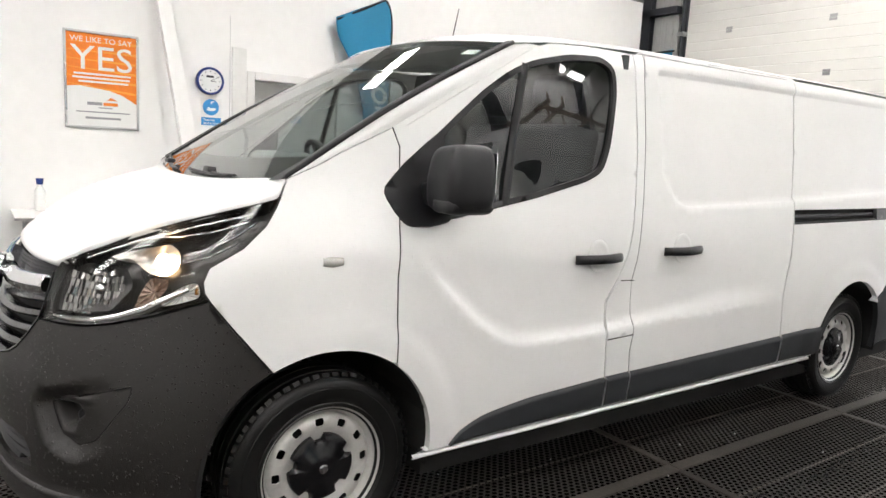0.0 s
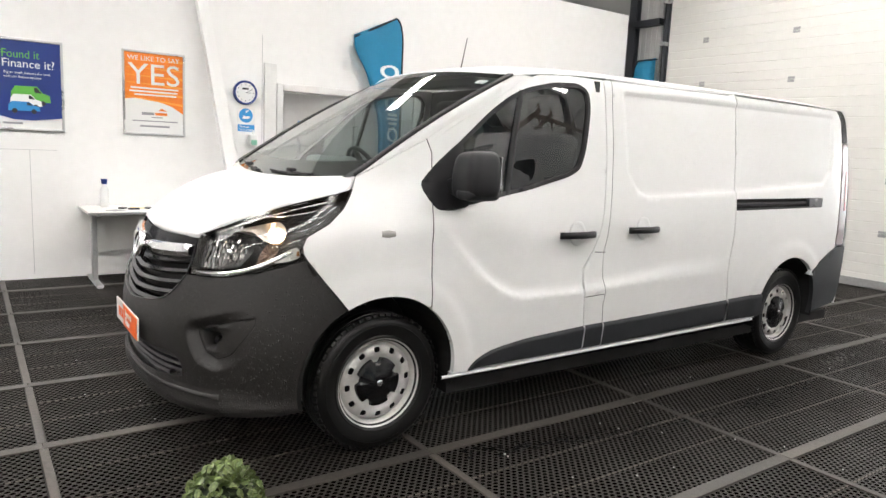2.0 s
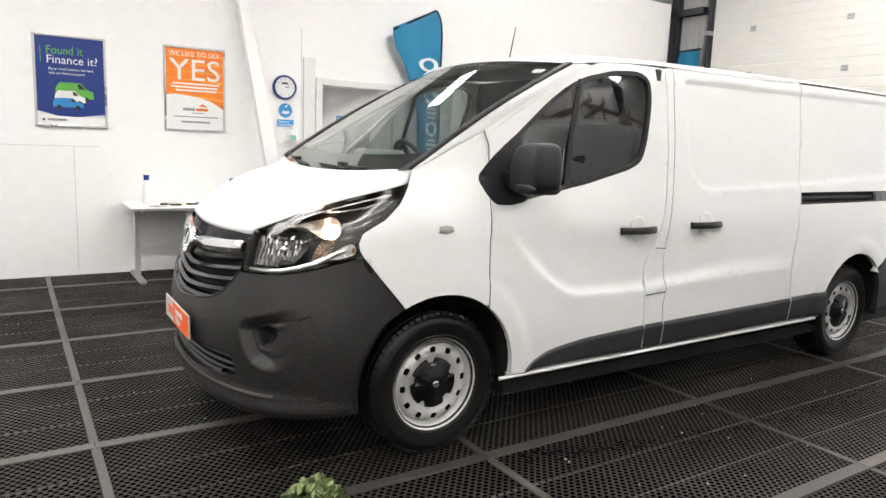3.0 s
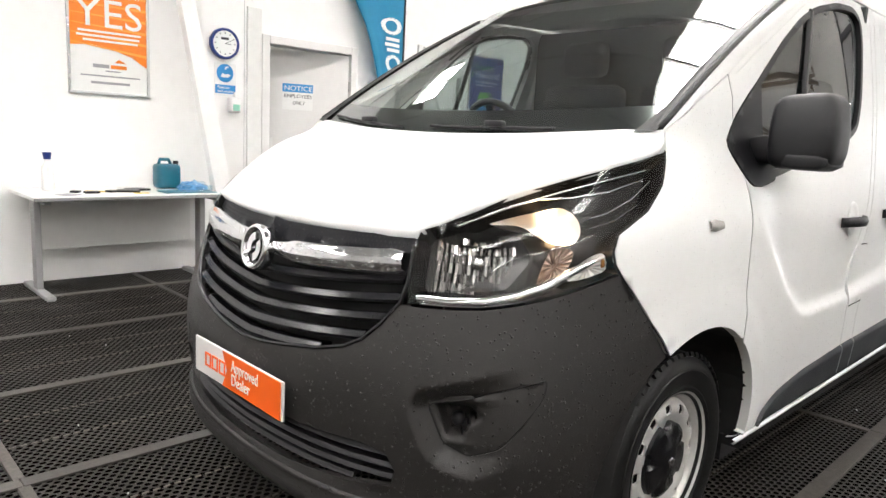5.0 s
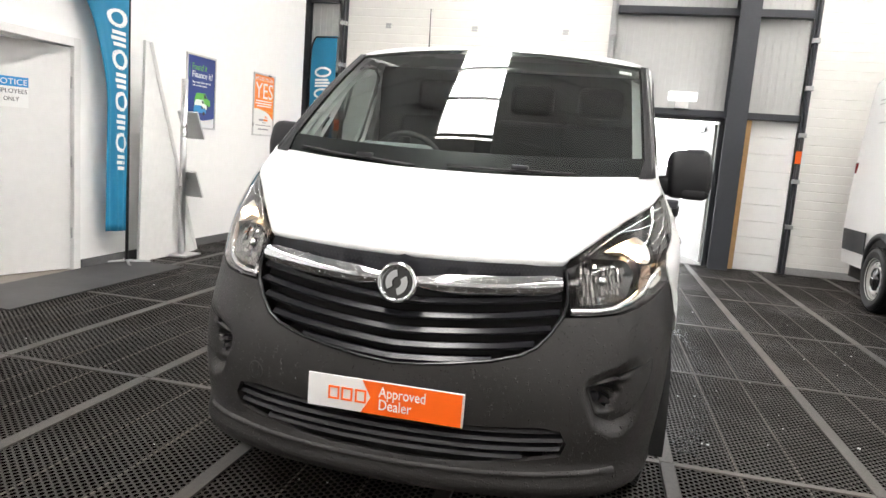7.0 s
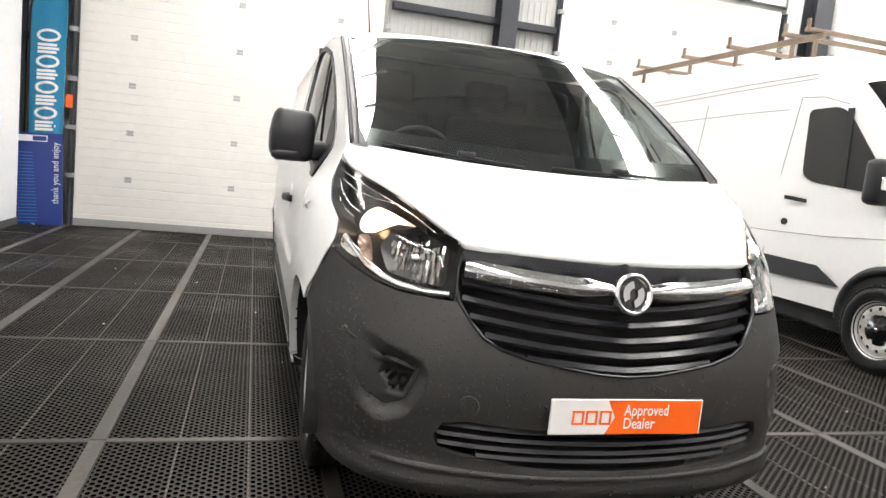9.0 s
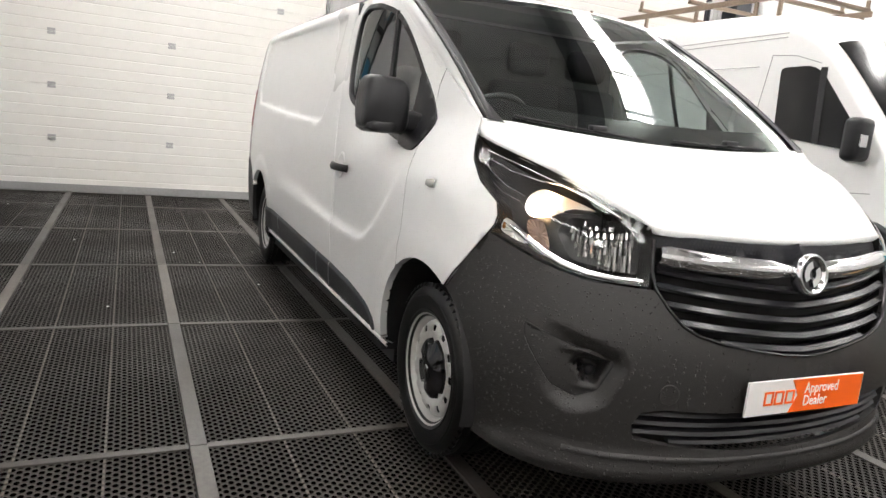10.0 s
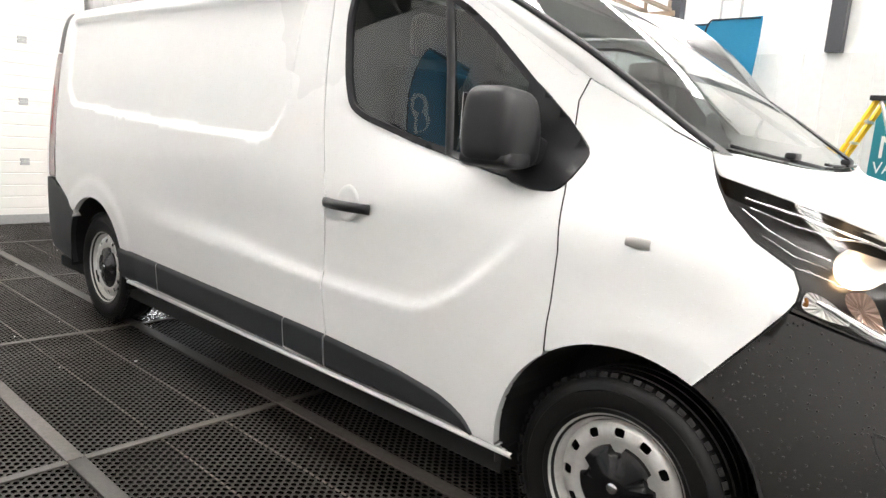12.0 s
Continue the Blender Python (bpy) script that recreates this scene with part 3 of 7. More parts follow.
STUDS.to_mesh(stud_mesh)
STUDS.free()
stud_mesh.materials.append(material("worn_seam_rubber", (0.11, 0.095, 0.08), 0.45, 0, 8, 0.5, 0.3, 200))
near, rest = [], bmesh.new()
for i in KX:
    for j in KY:
        for k in range(3):
            c = (MX0 + (i + 0.5) * MDX, MY0 + j * MDY + EDGE / 2 + TW * (k + 0.5))
            if c[0] - TL / 2 > HX - 0.1 or c[1] < HY0 + 0.2 or c[1] - TW / 2 > HY1 - 0.05:
                continue
            if c[0] + TL / 2 > HX - 0.02 or c[1] + TW / 2 > HY1:
                part("cut_tile", box((c[0] - TL / 2 + 0.003, c[1] - TW / 2 + 0.0025, -0.028), (min(c[0] + TL / 2, HX - 0.015) - 0.003, min(c[1] + TW / 2, HY1) - 0.0025, -0.002), 0.002), MAT, floor)
                continue
            if -2.2 < c[0] < 8.0 and -3.9 < c[1] < 4.0:
                ob = new("mat_tile", tile_mesh)
                ob.parent, ob.location = floor, (*c, 0)
                if k:
                    row = tagged(new("seam_studs", stud_mesh), kind="stuff")
                    row.parent = ob
            else:
                box((c[0] - TL / 2 + 0.003, c[1] - TW / 2 + 0.0025, -0.028), (c[0] + TL / 2 - 0.003, c[1] + TW / 2 - 0.0025, -0.002), bm=rest)
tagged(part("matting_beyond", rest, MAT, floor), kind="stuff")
for j in KY:
    y = MY0 + j * MDY
    if HY0 + 0.2 < y < HY1:
        for i in KX:
            x = MX0 + i * MDX
            if x + MDX < HX + 1.3:
                part("edging_strip", box((x + 0.002, y - EDGE / 2, -0.028), (min(x + MDX, HX - 0.02) - 0.002, y + EDGE / 2, 0.004), 0.002), BAR, floor)
for i in KX:
    x = MX0 + i * MDX
    for j in KY:
        y = MY0 + j * MDY
        if HY0 + 0.2 < y and y + MDY < HY1 + 0.9 and x < HX:
            part("edging_strip", box((x - EDGE * 0.3, y + EDGE / 2 + 0.001, -0.028), (x + EDGE * 0.3, min(y + MDY - EDGE / 2, HY1) - 0.001, 0.003), 0.002), BAR, floor)


# ---- the van: its skin ----
def smooth(a, b, v):
    k = min(1.0, max(0.0, (v - a) / (b - a)))
    return k * k * (3 - 2 * k)
def spline(tab, v):
    """Smooth curve through a table of (v, value), monotone in v."""
    n = len(tab)
    if v <= tab[0][0]: return tab[0][1]
    if v >= tab[-1][0]: return tab[-1][1]
    i = max(k for k in range(n - 1) if tab[k][0] <= v)
    def slope(k):
        if k == 0 or k == n - 1:
            j = 0 if k == 0 else n - 2
            return (tab[j + 1][1] - tab[j][1]) / (tab[j + 1][0] - tab[j][0])
        return (tab[k + 1][1] - tab[k - 1][1]) / (tab[k + 1][0] - tab[k - 1][0])
    (a, p), (b, q) = tab[i], tab[i + 1]
    h = b - a; k = (v - a) / h
    return (p * (1 + 2 * k) * (1 - k) ** 2 + slope(i) * h * k * (1 - k) ** 2 + q * k * k * (3 - 2 * k) - slope(i + 1) * h * k * k * (1 - k))
PLAN = [(0.0, 0.0), (0.008, 0.18), (0.03, 0.36), (0.075, 0.53), (0.135, 0.666), (0.235, 0.785), (0.38, 0.87), (0.56, 0.918), (0.75, 0.941), (0.95, 0.953)]
ARC = [0.0]
for (a, b), (c, d) in zip(PLAN, PLAN[1:]): ARC.append(ARC[-1] + math.hypot(c - a, d - b))
PX = [(s, p[0]) for s, p in zip(ARC, PLAN)]
PY = [(s, p[1]) for s, p in zip(ARC, PLAN)]
S0 = ARC[-1]
W_FRONT = [(0.18, .90), (0.3, .925), (0.5, .945), (0.7, .953), (0.9, .953), (1.05, .945), (1.15, .912), (1.24, .865), (1.3, .835), (1.5, .80), (1.7, .775), (1.9, .74)]
W_REAR = [(0.18, .90), (0.3, .925), (0.5, .945), (0.7, .953), (0.9, .953), (1.05, .947), (1.2, .934), (1.35, .916), (1.5, .896), (1.7, .86), (1.8, .84), (1.86, .82), (1.92, .78)]
NOSE = [(0.15, .09), (0.22, .05), (0.27, .02), (0.32, .03), (0.45, .012), (0.55, .005), (0.65, .012), (0.75, .035), (0.85, .065), (0.95, .095), (1.02, .125), (1.1, .2), (1.25, .4)]
def half_width(x, z):
    k = smooth(1.15, 2.2, x)
    back = 0.0 if x < 4.6 else 0.05 * ((x - 4.6) / 0.75) ** 2
    return spline(W_FRONT, z) * (1 - k) + spline(W_REAR, z) * k - back
def skin(s, z):
    """Point of the body's skin on the +y side; s runs from the nose's middle round to the tail."""
    if s >= S0:
        x = 0.95 + s - S0
        return (x, half_width(x, z), z)
    x, y = spline(PX, s), spline(PY, s)
    e = 0.01
    dx, dy = spline(PX, s + e) - spline(PX, max(0, s - e)), spline(PY, s + e) - spline(PY, max(0, s - e))
    if s + e > S0: dx += s + e - S0
    n = math.hypot(dx, dy)
    nx, ny = dy / n, -dx / n          # inward
    k = smooth(0.15, 0.80, x)
    off = spline(NOSE, z) * (1 - k) + (0.953 - half_width(x, z)) * k
    return (x + nx * off, max(0.0, y + ny * off) if s > 0 else 0.0, z)



def s_of_x(x):
    if x >= 0.95:
        return S0 + x - 0.95
    lo, hi = 0.0, S0
    for _ in range(30):
        mid = (lo + hi) / 2
        if skin(mid, 0.5)[0] < x:
            lo = mid
        else:
            hi = mid
    return lo


def xz(points):
    return [(s_of_x(x), z) for x, z in points]


def seg_dist(p, poly, closed=True):
    best = 9.0
    n = len(poly)
    for k in range(n if closed else n - 1):
        (ax, ay), (bx, by) = poly[k], poly[(k + 1) % n]
        dx, dy = bx - ax, by - ay
        t = max(0.0, min(1.0, ((p[0] - ax) * dx + (p[1] - ay) * dy) / (dx * dx + dy * dy + 1e-12)))
        best = min(best, math.hypot(p[0] - ax - t * dx, p[1] - ay - t * dy))
    return best


def inside(p, poly):
    odd = False
    for (ax, ay), (bx, by) in zip(poly, poly[1:] + poly[:1]):
        if (ay > p[1]) != (by > p[1]) and p[0] < (bx - ax) * (p[1] - ay) / (by - ay) + ax:
            odd = not odd
    return odd


def rounded(poly, r, n=4):
    """The outline with its corners rounded."""
    out = []
    k = len(poly)
    for i in range(k):
        a, b, c = (Vector(poly[(i + d) % k]) for d in (-1, 0, 1))
        ra = min(r, (a - b).length * 0.45)
        rc = min(r, (c - b).length * 0.45)
        p, q = b + (a - b).normalized() * ra, b + (c - b).normalized() * rc
        for j in range(n + 1):
            t = j / n
            out.append(tuple((1 - t) ** 2 * p + 2 * t * (1 - t) * b + t * t * q))
    return out


def shrunk(poly, d):
    area = sum(a[0] * b[1] - b[0] * a[1] for a, b in zip(poly, poly[1:] + poly[:1]))
    sign = 1 if area > 0 else -1
    out = []
    n = len(poly)
    for i in range(n):
        a, b, c = (Vector(poly[(i + k) % n]) for k in (-1, 0, 1))
        e, f = (b - a), (c - b)
        if e.length < 1e-7 or f.length < 1e-7:
            out.append(tuple(b))
            continue
        n1, n2 = Vector((-e.y, e.x)).normalized() * sign, Vector((-f.y, f.x)).normalized() * sign
        m = n1 + n2
        m = m / max(0.4, m.dot(m) / 2) if m.length > 1e-4 else n1
        out.append(tuple(b + m * d))
    return out


def dense(poly, step):
    out = []
    for a, b in zip(poly, poly[1:] + poly[:1]):
        n = max(1, int(math.ceil(math.hypot(b[0] - a[0], b[1] - a[1]) / step)))
        out += [(a[0] + (b[0] - a[0]) * k / n, a[1] + (b[1] - a[1]) * k / n) for k in range(n)]
    return out


def out_normal(s, z):
    e = 0.004
    a, b = Vector(skin(max(0, s - e), z)), Vector(skin(s + e, z))
    c, d = Vector(skin(s, z - e)), Vector(skin(s, z + e))
    if s < 0.002:
        a = Vector((b.x, -b.y, b.z))
    return (d - c).cross(b - a).normalized()


def on_skin(s, z, off=0.0, side=1):
    p = Vector(skin(s, z)) + out_normal(s, z) * off
    return Vector((p.x, p.y * side, p.z))


STAMP = rounded([(2.53, 1.822), (5.03, 1.842), (4.93, 1.40), (4.80, 1.30), (3.62, 1.237), (2.72, 1.207), (2.63, 1.235), (2.535, 1.36)], 0.03)
CREASE = [(1.20, 1.08), (1.31, 0.97), (1.416, 0.872), (1.51, 0.79), (1.593, 0.737), (1.67, 0.70), (1.741, 0.686), (1.95, 0.682), (2.177, 0.683), (2.373, 0.695), (2.887, 0.707), (3.589, 0.722), (3.80, 0.755), (4.0, 0.83)]
ARCHES = ((0.925, 0.36), (4.405, 0.36))
ARCH_R = 0.402


def pressing(s, z):
    """The pressed shapes of the side panels, outward in metres."""
    x = skin(s, z)[0]
    out = 0.0
    if 2.4 < x and z > 1.1:
        d = seg_dist((x, z), STAMP)
        if inside((x, z), STAMP):
            out -= 0.016 * smooth(0.0, 0.014 if z > 1.75 else 0.022, d)
    if 1.1 < x < 4.4 and 0.6 < z < 1.3:
        y_line = lerp(CREASE, x)
        above = z > y_line
        d = seg_dist((x, z), CREASE, False)
        amp = smooth(1.2, 1.45, x) * (1 - smooth(3.0, 3.9, x))
        soft = 0.042 + 0.06 * smooth(2.3, 3.1, x)
        if above:
            out -= 0.017 * amp * smooth(0.0, soft, d) * (1 - smooth(0.10, 0.42, d))
        else:
            out += 0.002 * amp * (1 - smooth(0.0, 0.10, d))
    for cx, cz in ARCHES:
        r = math.hypot(x - cx, z - cz)
        out += 0.010 * (1 - smooth(0.47, 0.54, r))
    return out


def lerp(tab, v):
    if v <= tab[0][0]:
        return tab[0][1]
    for (a, p), (b, q) in zip(tab, tab[1:]):
        if v <= b:
            return p + (q - p) * (v - a) / (b - a)
    return tab[-1][1]


def panel_mesh(outline, side=1, disp=None, gap=0.003, flange=0.03, step=0.035, holes=(), bm=None, off=0.0, extra=()):
    """A skin panel cut to an outline in (s, z), with turned-in edges and holes."""
    bm = bm or bmesh.new()
    from_edge = step * 0.55
    outer = dense(shrunk(outline, gap) if gap else list(outline), step)
    cuts = [dense(list(h), step) for h in holes]
    pts, loops = [], []
    for loop in [outer] + cuts:
        loops.append(list(range(len(pts), len(pts) + len(loop))))
        pts += loop
    s0, s1 = min(p[0] for p in outer), max(p[0] for p in outer)
    z0, z1 = min(p[1] for p in outer), max(p[1] for p in outer)
    ns, nz = int((s1 - s0) / step) + 1, int((z1 - z0) / step) + 1
    for i in range(ns + 1):
        for j in range(nz + 1):
            p = (s0 + step * (i + 0.5 * (j % 2)), z0 + step * j)
            if disp is pressing and (round(p[0] / 0.014), round(p[1] / 0.014)) in TAKEN:
                continue
            if inside(p, outer) and seg_dist(p, outer) > from_edge and all(not inside(p, c) and seg_dist(p, c) > from_edge for c in cuts):
                pts.append(p)
    if disp is pressing:
        for p in FEATURES:
            if s0 < p[0] < s1 and z0 < p[1] < z1 and inside(p, outer) and seg_dist(p, outer) > 0.008 and all(not inside(p, c) and seg_dist(p, c) > 0.008 for c in cuts):
                pts.append(p)
    pts += [p for p in extra if inside(p, outer) and seg_dist(p, outer) > 0.004 and all(not inside(p, c) and seg_dist(p, c) > 0.004 for c in cuts)]
    es = [(l[k], l[(k + 1) % len(l)]) for l in loops for k in range(len(l))]
    vs, _, fs, *_ = delaunay_2d_cdt([Vector(p) for p in pts], es, [], 0, 1e-6)
    made = {}

    def vert(k):
        if k not in made:
            s, z = vs[k]
            made[k] = bm.verts.new(on_skin(max(0.0, s), z, off + (disp(s, z) if disp else 0.0), side))
        return made[k]
    faces = []
    for f in fs:
        c = (sum(vs[k][0] for k in f) / 3, sum(vs[k][1] for k in f) / 3)
        if inside(c, outer) and not any(inside(c, h) for h in cuts):
            faces.append(bm.faces.new([vert(k) for k in f]))
    bm.normal_update()
    for f in faces:
        c = f.calc_center_median()
        if f.normal.dot(Vector((-0.4 if c.x < 0.6 else 0.0, c.y if abs(c.y) > 0.3 else 0, 0))) < 0:
            f.normal_flip()
    if flange:
        rim = [e for f in faces for e in f.edges if len(e.link_faces) == 1]
        for e in rim:
            e.smooth = False
        normals = {}
        for e in rim:
            for v in e.verts:
                normals.setdefault(v, sum((f.normal for f in v.link_faces), Vector()).normalized())
        low = {v: bm.verts.new(v.co - n * flange) for v, n in normals.items() if not (abs(v.co.y) < 1e-6)}
        for e in rim:
            a, b = e.verts
            if a in low and b in low:
                f = bm.faces.new((a, b, low[b], low[a]))
    return bm


def panel(name, outline, mat, parent, side=1, label="", **kw):
    return part(name, panel_mesh(outline, side, **kw), mat, parent, label, True)


def ribbon(name, line, wide, mat, parent, side=1, off=0.0, thick=0.006, label=""):
    """A raised strip along a line in (s, z); wide: its half width across, a number or one for each point."""
    bm = bmesh.new()
    rows = []
    for k, (s, z) in enumerate(line):
        a, b = line[max(0, k - 1)], line[min(len(line) - 1, k + 1)]
        d = Vector((b[0] - a[0], b[1] - a[1])).normalized()
        n = Vector((-d.y, d.x))
        w = wide[k] if isinstance(wide, (list, tuple)) else wide
        rows.append([bm.verts.new(on_skin(max(0, s + n.x * w * q), z + n.y * w * q, off + h, side)) for q, h in ((-1, 0.0), (-0.8, thick * 0.8), (0, thick), (0.8, thick * 0.8), (1, 0.0))])
    for u, v in zip(rows, rows[1:]):
        for i in range(4):
            bm.faces.new((u[i], u[i + 1], v[i + 1], v[i]))
    bmesh.ops.recalc_face_normals(bm, faces=bm.faces)
    return part(name, bm, mat, parent, label, True)


def arc(cx, cz, r, a0, a1, n=16):
    return [(cx + r * math.cos(radians(a0 + (a1 - a0) * k / n)), cz + r * math.sin(radians(a0 + (a1 - a0) * k / n))) for k in range(n + 1)]


def moulding(line, low, parent, side):
    """A raised dark moulding between an upper and a lower line in (s, z)."""
    s0, s1 = line[0][0], line[-1][0]

    def at(u, v):
        s = s0 + (s1 - s0) * u
        a, b = lerp(low, s), lerp(line, s)
        q = abs(2 * v - 1)
        out = 0.016 * (1 - max(0.0, (q - 0.7) / 0.3) ** 3) - 0.004
        return on_skin(s, a + (b - a) * v, out + pressing(s, a + (b - a) * v), side)
    return part("side_moulding", sheet(at, max(8, int((s1 - s0) / 0.05)), 10), MOULD, parent, "", True)


def gap_line(line, side, deep=0.006):
    """Near-black strip down in the joint between two panels, painting in its shade."""
    pts = dense(line, 0.03)
    cut = next((k for k, p in enumerate(pts) if math.hypot(p[0] - line[-1][0], p[1] - line[-1][1]) < 1e-6), len(pts) - 1)
    pts = pts[:cut + 1]
    bm = bmesh.new()
    rows = []
    for k, (s, z) in enumerate(pts):
        (a, b), (c, d) = pts[max(0, k - 1)], pts[min(len(pts) - 1, k + 1)]
        n = math.hypot(c - a, d - b) or 1.0
        ds, dz = -(d - b) / n * 0.0036, (c - a) / n * 0.0036
        rows.append([bm.verts.new(on_skin(s + q * ds, z + q * dz, pressing(s, z) - deep, side)) for q in (-1, 1)])
    for u, v in zip(rows, rows[1:]):
        bm.faces.new((u[0], u[1], v[1], v[0]))
    return part("gap_seal", bm, SHADOW, van)


FEATURES = [p for d in (0.0, 0.011, 0.022) for p in dense([(s_of_x(x), z) for x, z in shrunk(STAMP, d + 0.0005)], 0.024)]
FEATURES += [(s_of_x(x), z + d) for d in (-0.012, 0.0, 0.012, 0.028) for x, z in dense(CREASE + CREASE[-2:0:-1], 0.024)[:150] if x > 1.2]
TAKEN = {(round(s / 0.014), round(z / 0.014)) for s, z in FEATURES}
van = thing("panel_van", (2.7, 0, 0), "white long panel van with dark grey bumper, wet, headlamps lit", "van")
RAIL = [(1.73, 1.842), (1.9, 1.862), (2.1, 1.875), (2.45, 1.888), (3.7, 1.905), (5.25, 1.90)]
FRONT_GAP = [(1.839, 1.489), (1.865, 1.423), (1.858, 1.30), (1.821, 1.156), (1.799, 0.989), (1.803, 0.814), (1.804, 0.693)]
DOOR_REAR_L = [(3.016, 1.875), (3.006, 1.618), (2.997, 1.38), (2.977, 1.141), (2.954, 1.022), (2.909, 0.918), (2.841, 0.816), (2.847, 0.694), (2.873, 0.472), (2.885, 0.338)]
DOOR_REAR_R = [(2.995, 1.875), (2.965, 1.6), (2.925, 1.32), (2.875, 1.1), (2.863, 1.02), (2.862, 0.85), (2.866, 0.76), (2.842, 0.6), (2.823, 0.495), (2.86, 0.338)]
SLIDE_FRONT = [(3.087, 1.880), (3.07, 1.772), (3.056, 1.501), (3.04, 1.261), (3.015, 0.989), (2.995, 0.898), (3.005, 0.774), (3.025, 0.662), (3.014, 0.583), (3.028, 0.485), (3.045, 0.338)]
SLIDE_REAR = [(4.33, 1.902), (4.291, 1.554), (4.269, 1.266), (4.264, 0.939), (4.228, 0.72), (4.262, 0.506), (4.27, 0.345)]
PILLAR = [(1.839, 1.489), (2.02, 1.595), (2.20, 1.705), (2.367, 1.800), (2.45, 1.845)]
WINDOW = rounded([(1.862, 1.345), (2.022, 1.481), (2.21, 1.647), (2.341, 1.737), (2.443, 1.783), (2.623, 1.825), (2.80, 1.836), (2.878, 1.80), (2.884, 1.70), (2.862, 1.60), (2.826, 1.463), (2.782, 1.365), (2.70, 1.325), (2.411, 1.248), (2.072, 1.183), (1.87, 1.165)], 0.04)
TRIMTRI = rounded([(1.782, 1.268), (1.862, 1.352), (2.03, 1.487), (2.045, 1.47), (2.035, 1.17), (1.94, 1.153), (1.856, 1.153), (1.826, 1.178)], 0.02)
DOOR_BOTTOM = 0.335
arch_f = arc(*ARCHES[0], ARCH_R, 118, -4, 30)
door_arch = [p for p in xz(arch_f) if p[0] > 1.804][0:]
fender_arch = [p for p in xz(arch_f) if p[0] < 1.80][::-1]
LAMP_BACK = [(1.368, 0.717), (1.189, 0.938), (1.172, 0.965), (1.168, 0.998), (1.187, 1.04), (1.287, 1.098), (1.357, 1.163), (1.398, 1.222), (1.414, 1.25)]
for side, tag in ((-1, "left"), (1, "right")):
    fender = FRONT_GAP[:1] + FRONT_GAP[1:] + fender_arch + LAMP_BACK + [(1.439, 1.305), (1.55, 1.352), (1.70, 1.424)]
    wing = panel("front_wing", fender, PAINT, van, side, disp=pressing)
    ribbon("side_repeater", [(1.525, 1.052), (1.56, 1.052), (1.595, 1.052)], [0.012, 0.017, 0.012], material("clear_repeater_lens", (0.36, 0.35, 0.33), 0.2) if side < 0 else bpy.data.materials["clear_repeater_lens"], wing, side, 0.002, 0.008, "clear oval indicator lens")
    rear = DOOR_REAR_L if side < 0 else DOOR_REAR_R
    top = [(s_of_x(x), z) for x, z in RAIL if s_of_x(x) < rear[0][0] - 0.02]
    door_out = FRONT_GAP[::-1] + [(1.90, 1.503), (2.06, 1.60), (2.24, 1.708), (2.40, 1.805), (2.47, 1.842)] + [t for t in top if t[0] > 2.5] + rear + [(1.953, DOOR_BOTTOM)] + door_arch[::-1]
    door = panel("cab_door", door_out, PAINT, van, side, disp=pressing, holes=[WINDOW], step=0.024)
    # pillar between windscreen and door
    panel("windscreen_pillar", PILLAR + [(2.48, 1.843), (2.40, 1.803), (2.24, 1.706), (2.06, 1.598), (1.90, 1.501), (1.85, 1.487)], PAINT, van, side, gap=0.0, flange=0.03)
    inner = shrunk(WINDOW, 0.022)
    panel("window_seal", WINDOW, TRIM, door, side, holes=[inner], gap=0.0, off=0.004, flange=0.02, step=0.03)
    glass = panel("window_glass", inner, TINTED, door, side, gap=-0.004, off=-0.008, flange=0.0, step=0.06)
    glass.visible_shadow = False
    ribbon("window_divider", [(2.408, 1.765), (2.345, 1.50), (2.284, 1.225)], 0.016, TRIM, door, side, -0.002, 0.008)
    panel("mirror_mount", TRIMTRI, TRIM, door, side, gap=0.0, off=0.006, flange=0.02, step=0.03)
    # door handle in its dish
    h0, h1, hz = (2.632, 2.894, 1.008) if side < 0 else (2.600, 2.850, 1.004)

    def handle(parent, a, b, z):
        mid = (a + b) / 2
        bm = bmesh.new()
        rows = []
        for k in range(13):
            t = k / 12
            s = a + (b - a) * t
            lift = 0.012 + 0.030 * math.sin(math.pi * min(1, max(0, t)))
            rows.append([bm.verts.new(on_skin(s, z + q * 0.019, lift + h, side)) for q, h in ((-1, -0.012), (-0.9, 0.004), (0, 0.010), (0.9, 0.004), (1, -0.012))])
        for u, v in zip(rows, rows[1:]):
            for i in range(5):
                bm.faces.new((u[i], u[(i + 1) % 5], v[(i + 1) % 5], v[i]))
        bm.faces.new(rows[0])
        bm.faces.new(rows[-1])
        bmesh.ops.recalc_face_normals(bm, faces=bm.faces)
        part("handle", bm, TRIM, parent, "black plastic door handle", True)
        bm = bmesh.new()
        ring = []
        for k in range(24):
            t = 2 * math.pi * k / 24
            ring.append((0.060 * math.cos(t), 0.064 * math.sin(t)))
        c = bm.verts.new(on_skin(mid, z, 0.001, side))
        last = None
        for f, h in ((0.35, 0.0012), (0.8, 0.0016), (1.0, 0.0060), (1.08, 0.0)):
            row = [bm.verts.new(on_skin(mid + x * f, z + 0.01 + y * f, h, side)) for x, y in ring]
            for k in range(24):
                if last:
                    bm.faces.new((last[k], last[(k + 1) % 24], row[(k + 1) % 24], row[k]))
                else:
                    bm.faces.new((c, row[k], row[(k + 1) % 24]))
            last = row
        bmesh.ops.recalc_face_normals(bm, faces=bm.faces)
        part("handle_dish", bm, PAINT, parent, "", True)
    handle(door, h0, h1, hz)
    # moulding on the door
    foot = rear[-1][0]
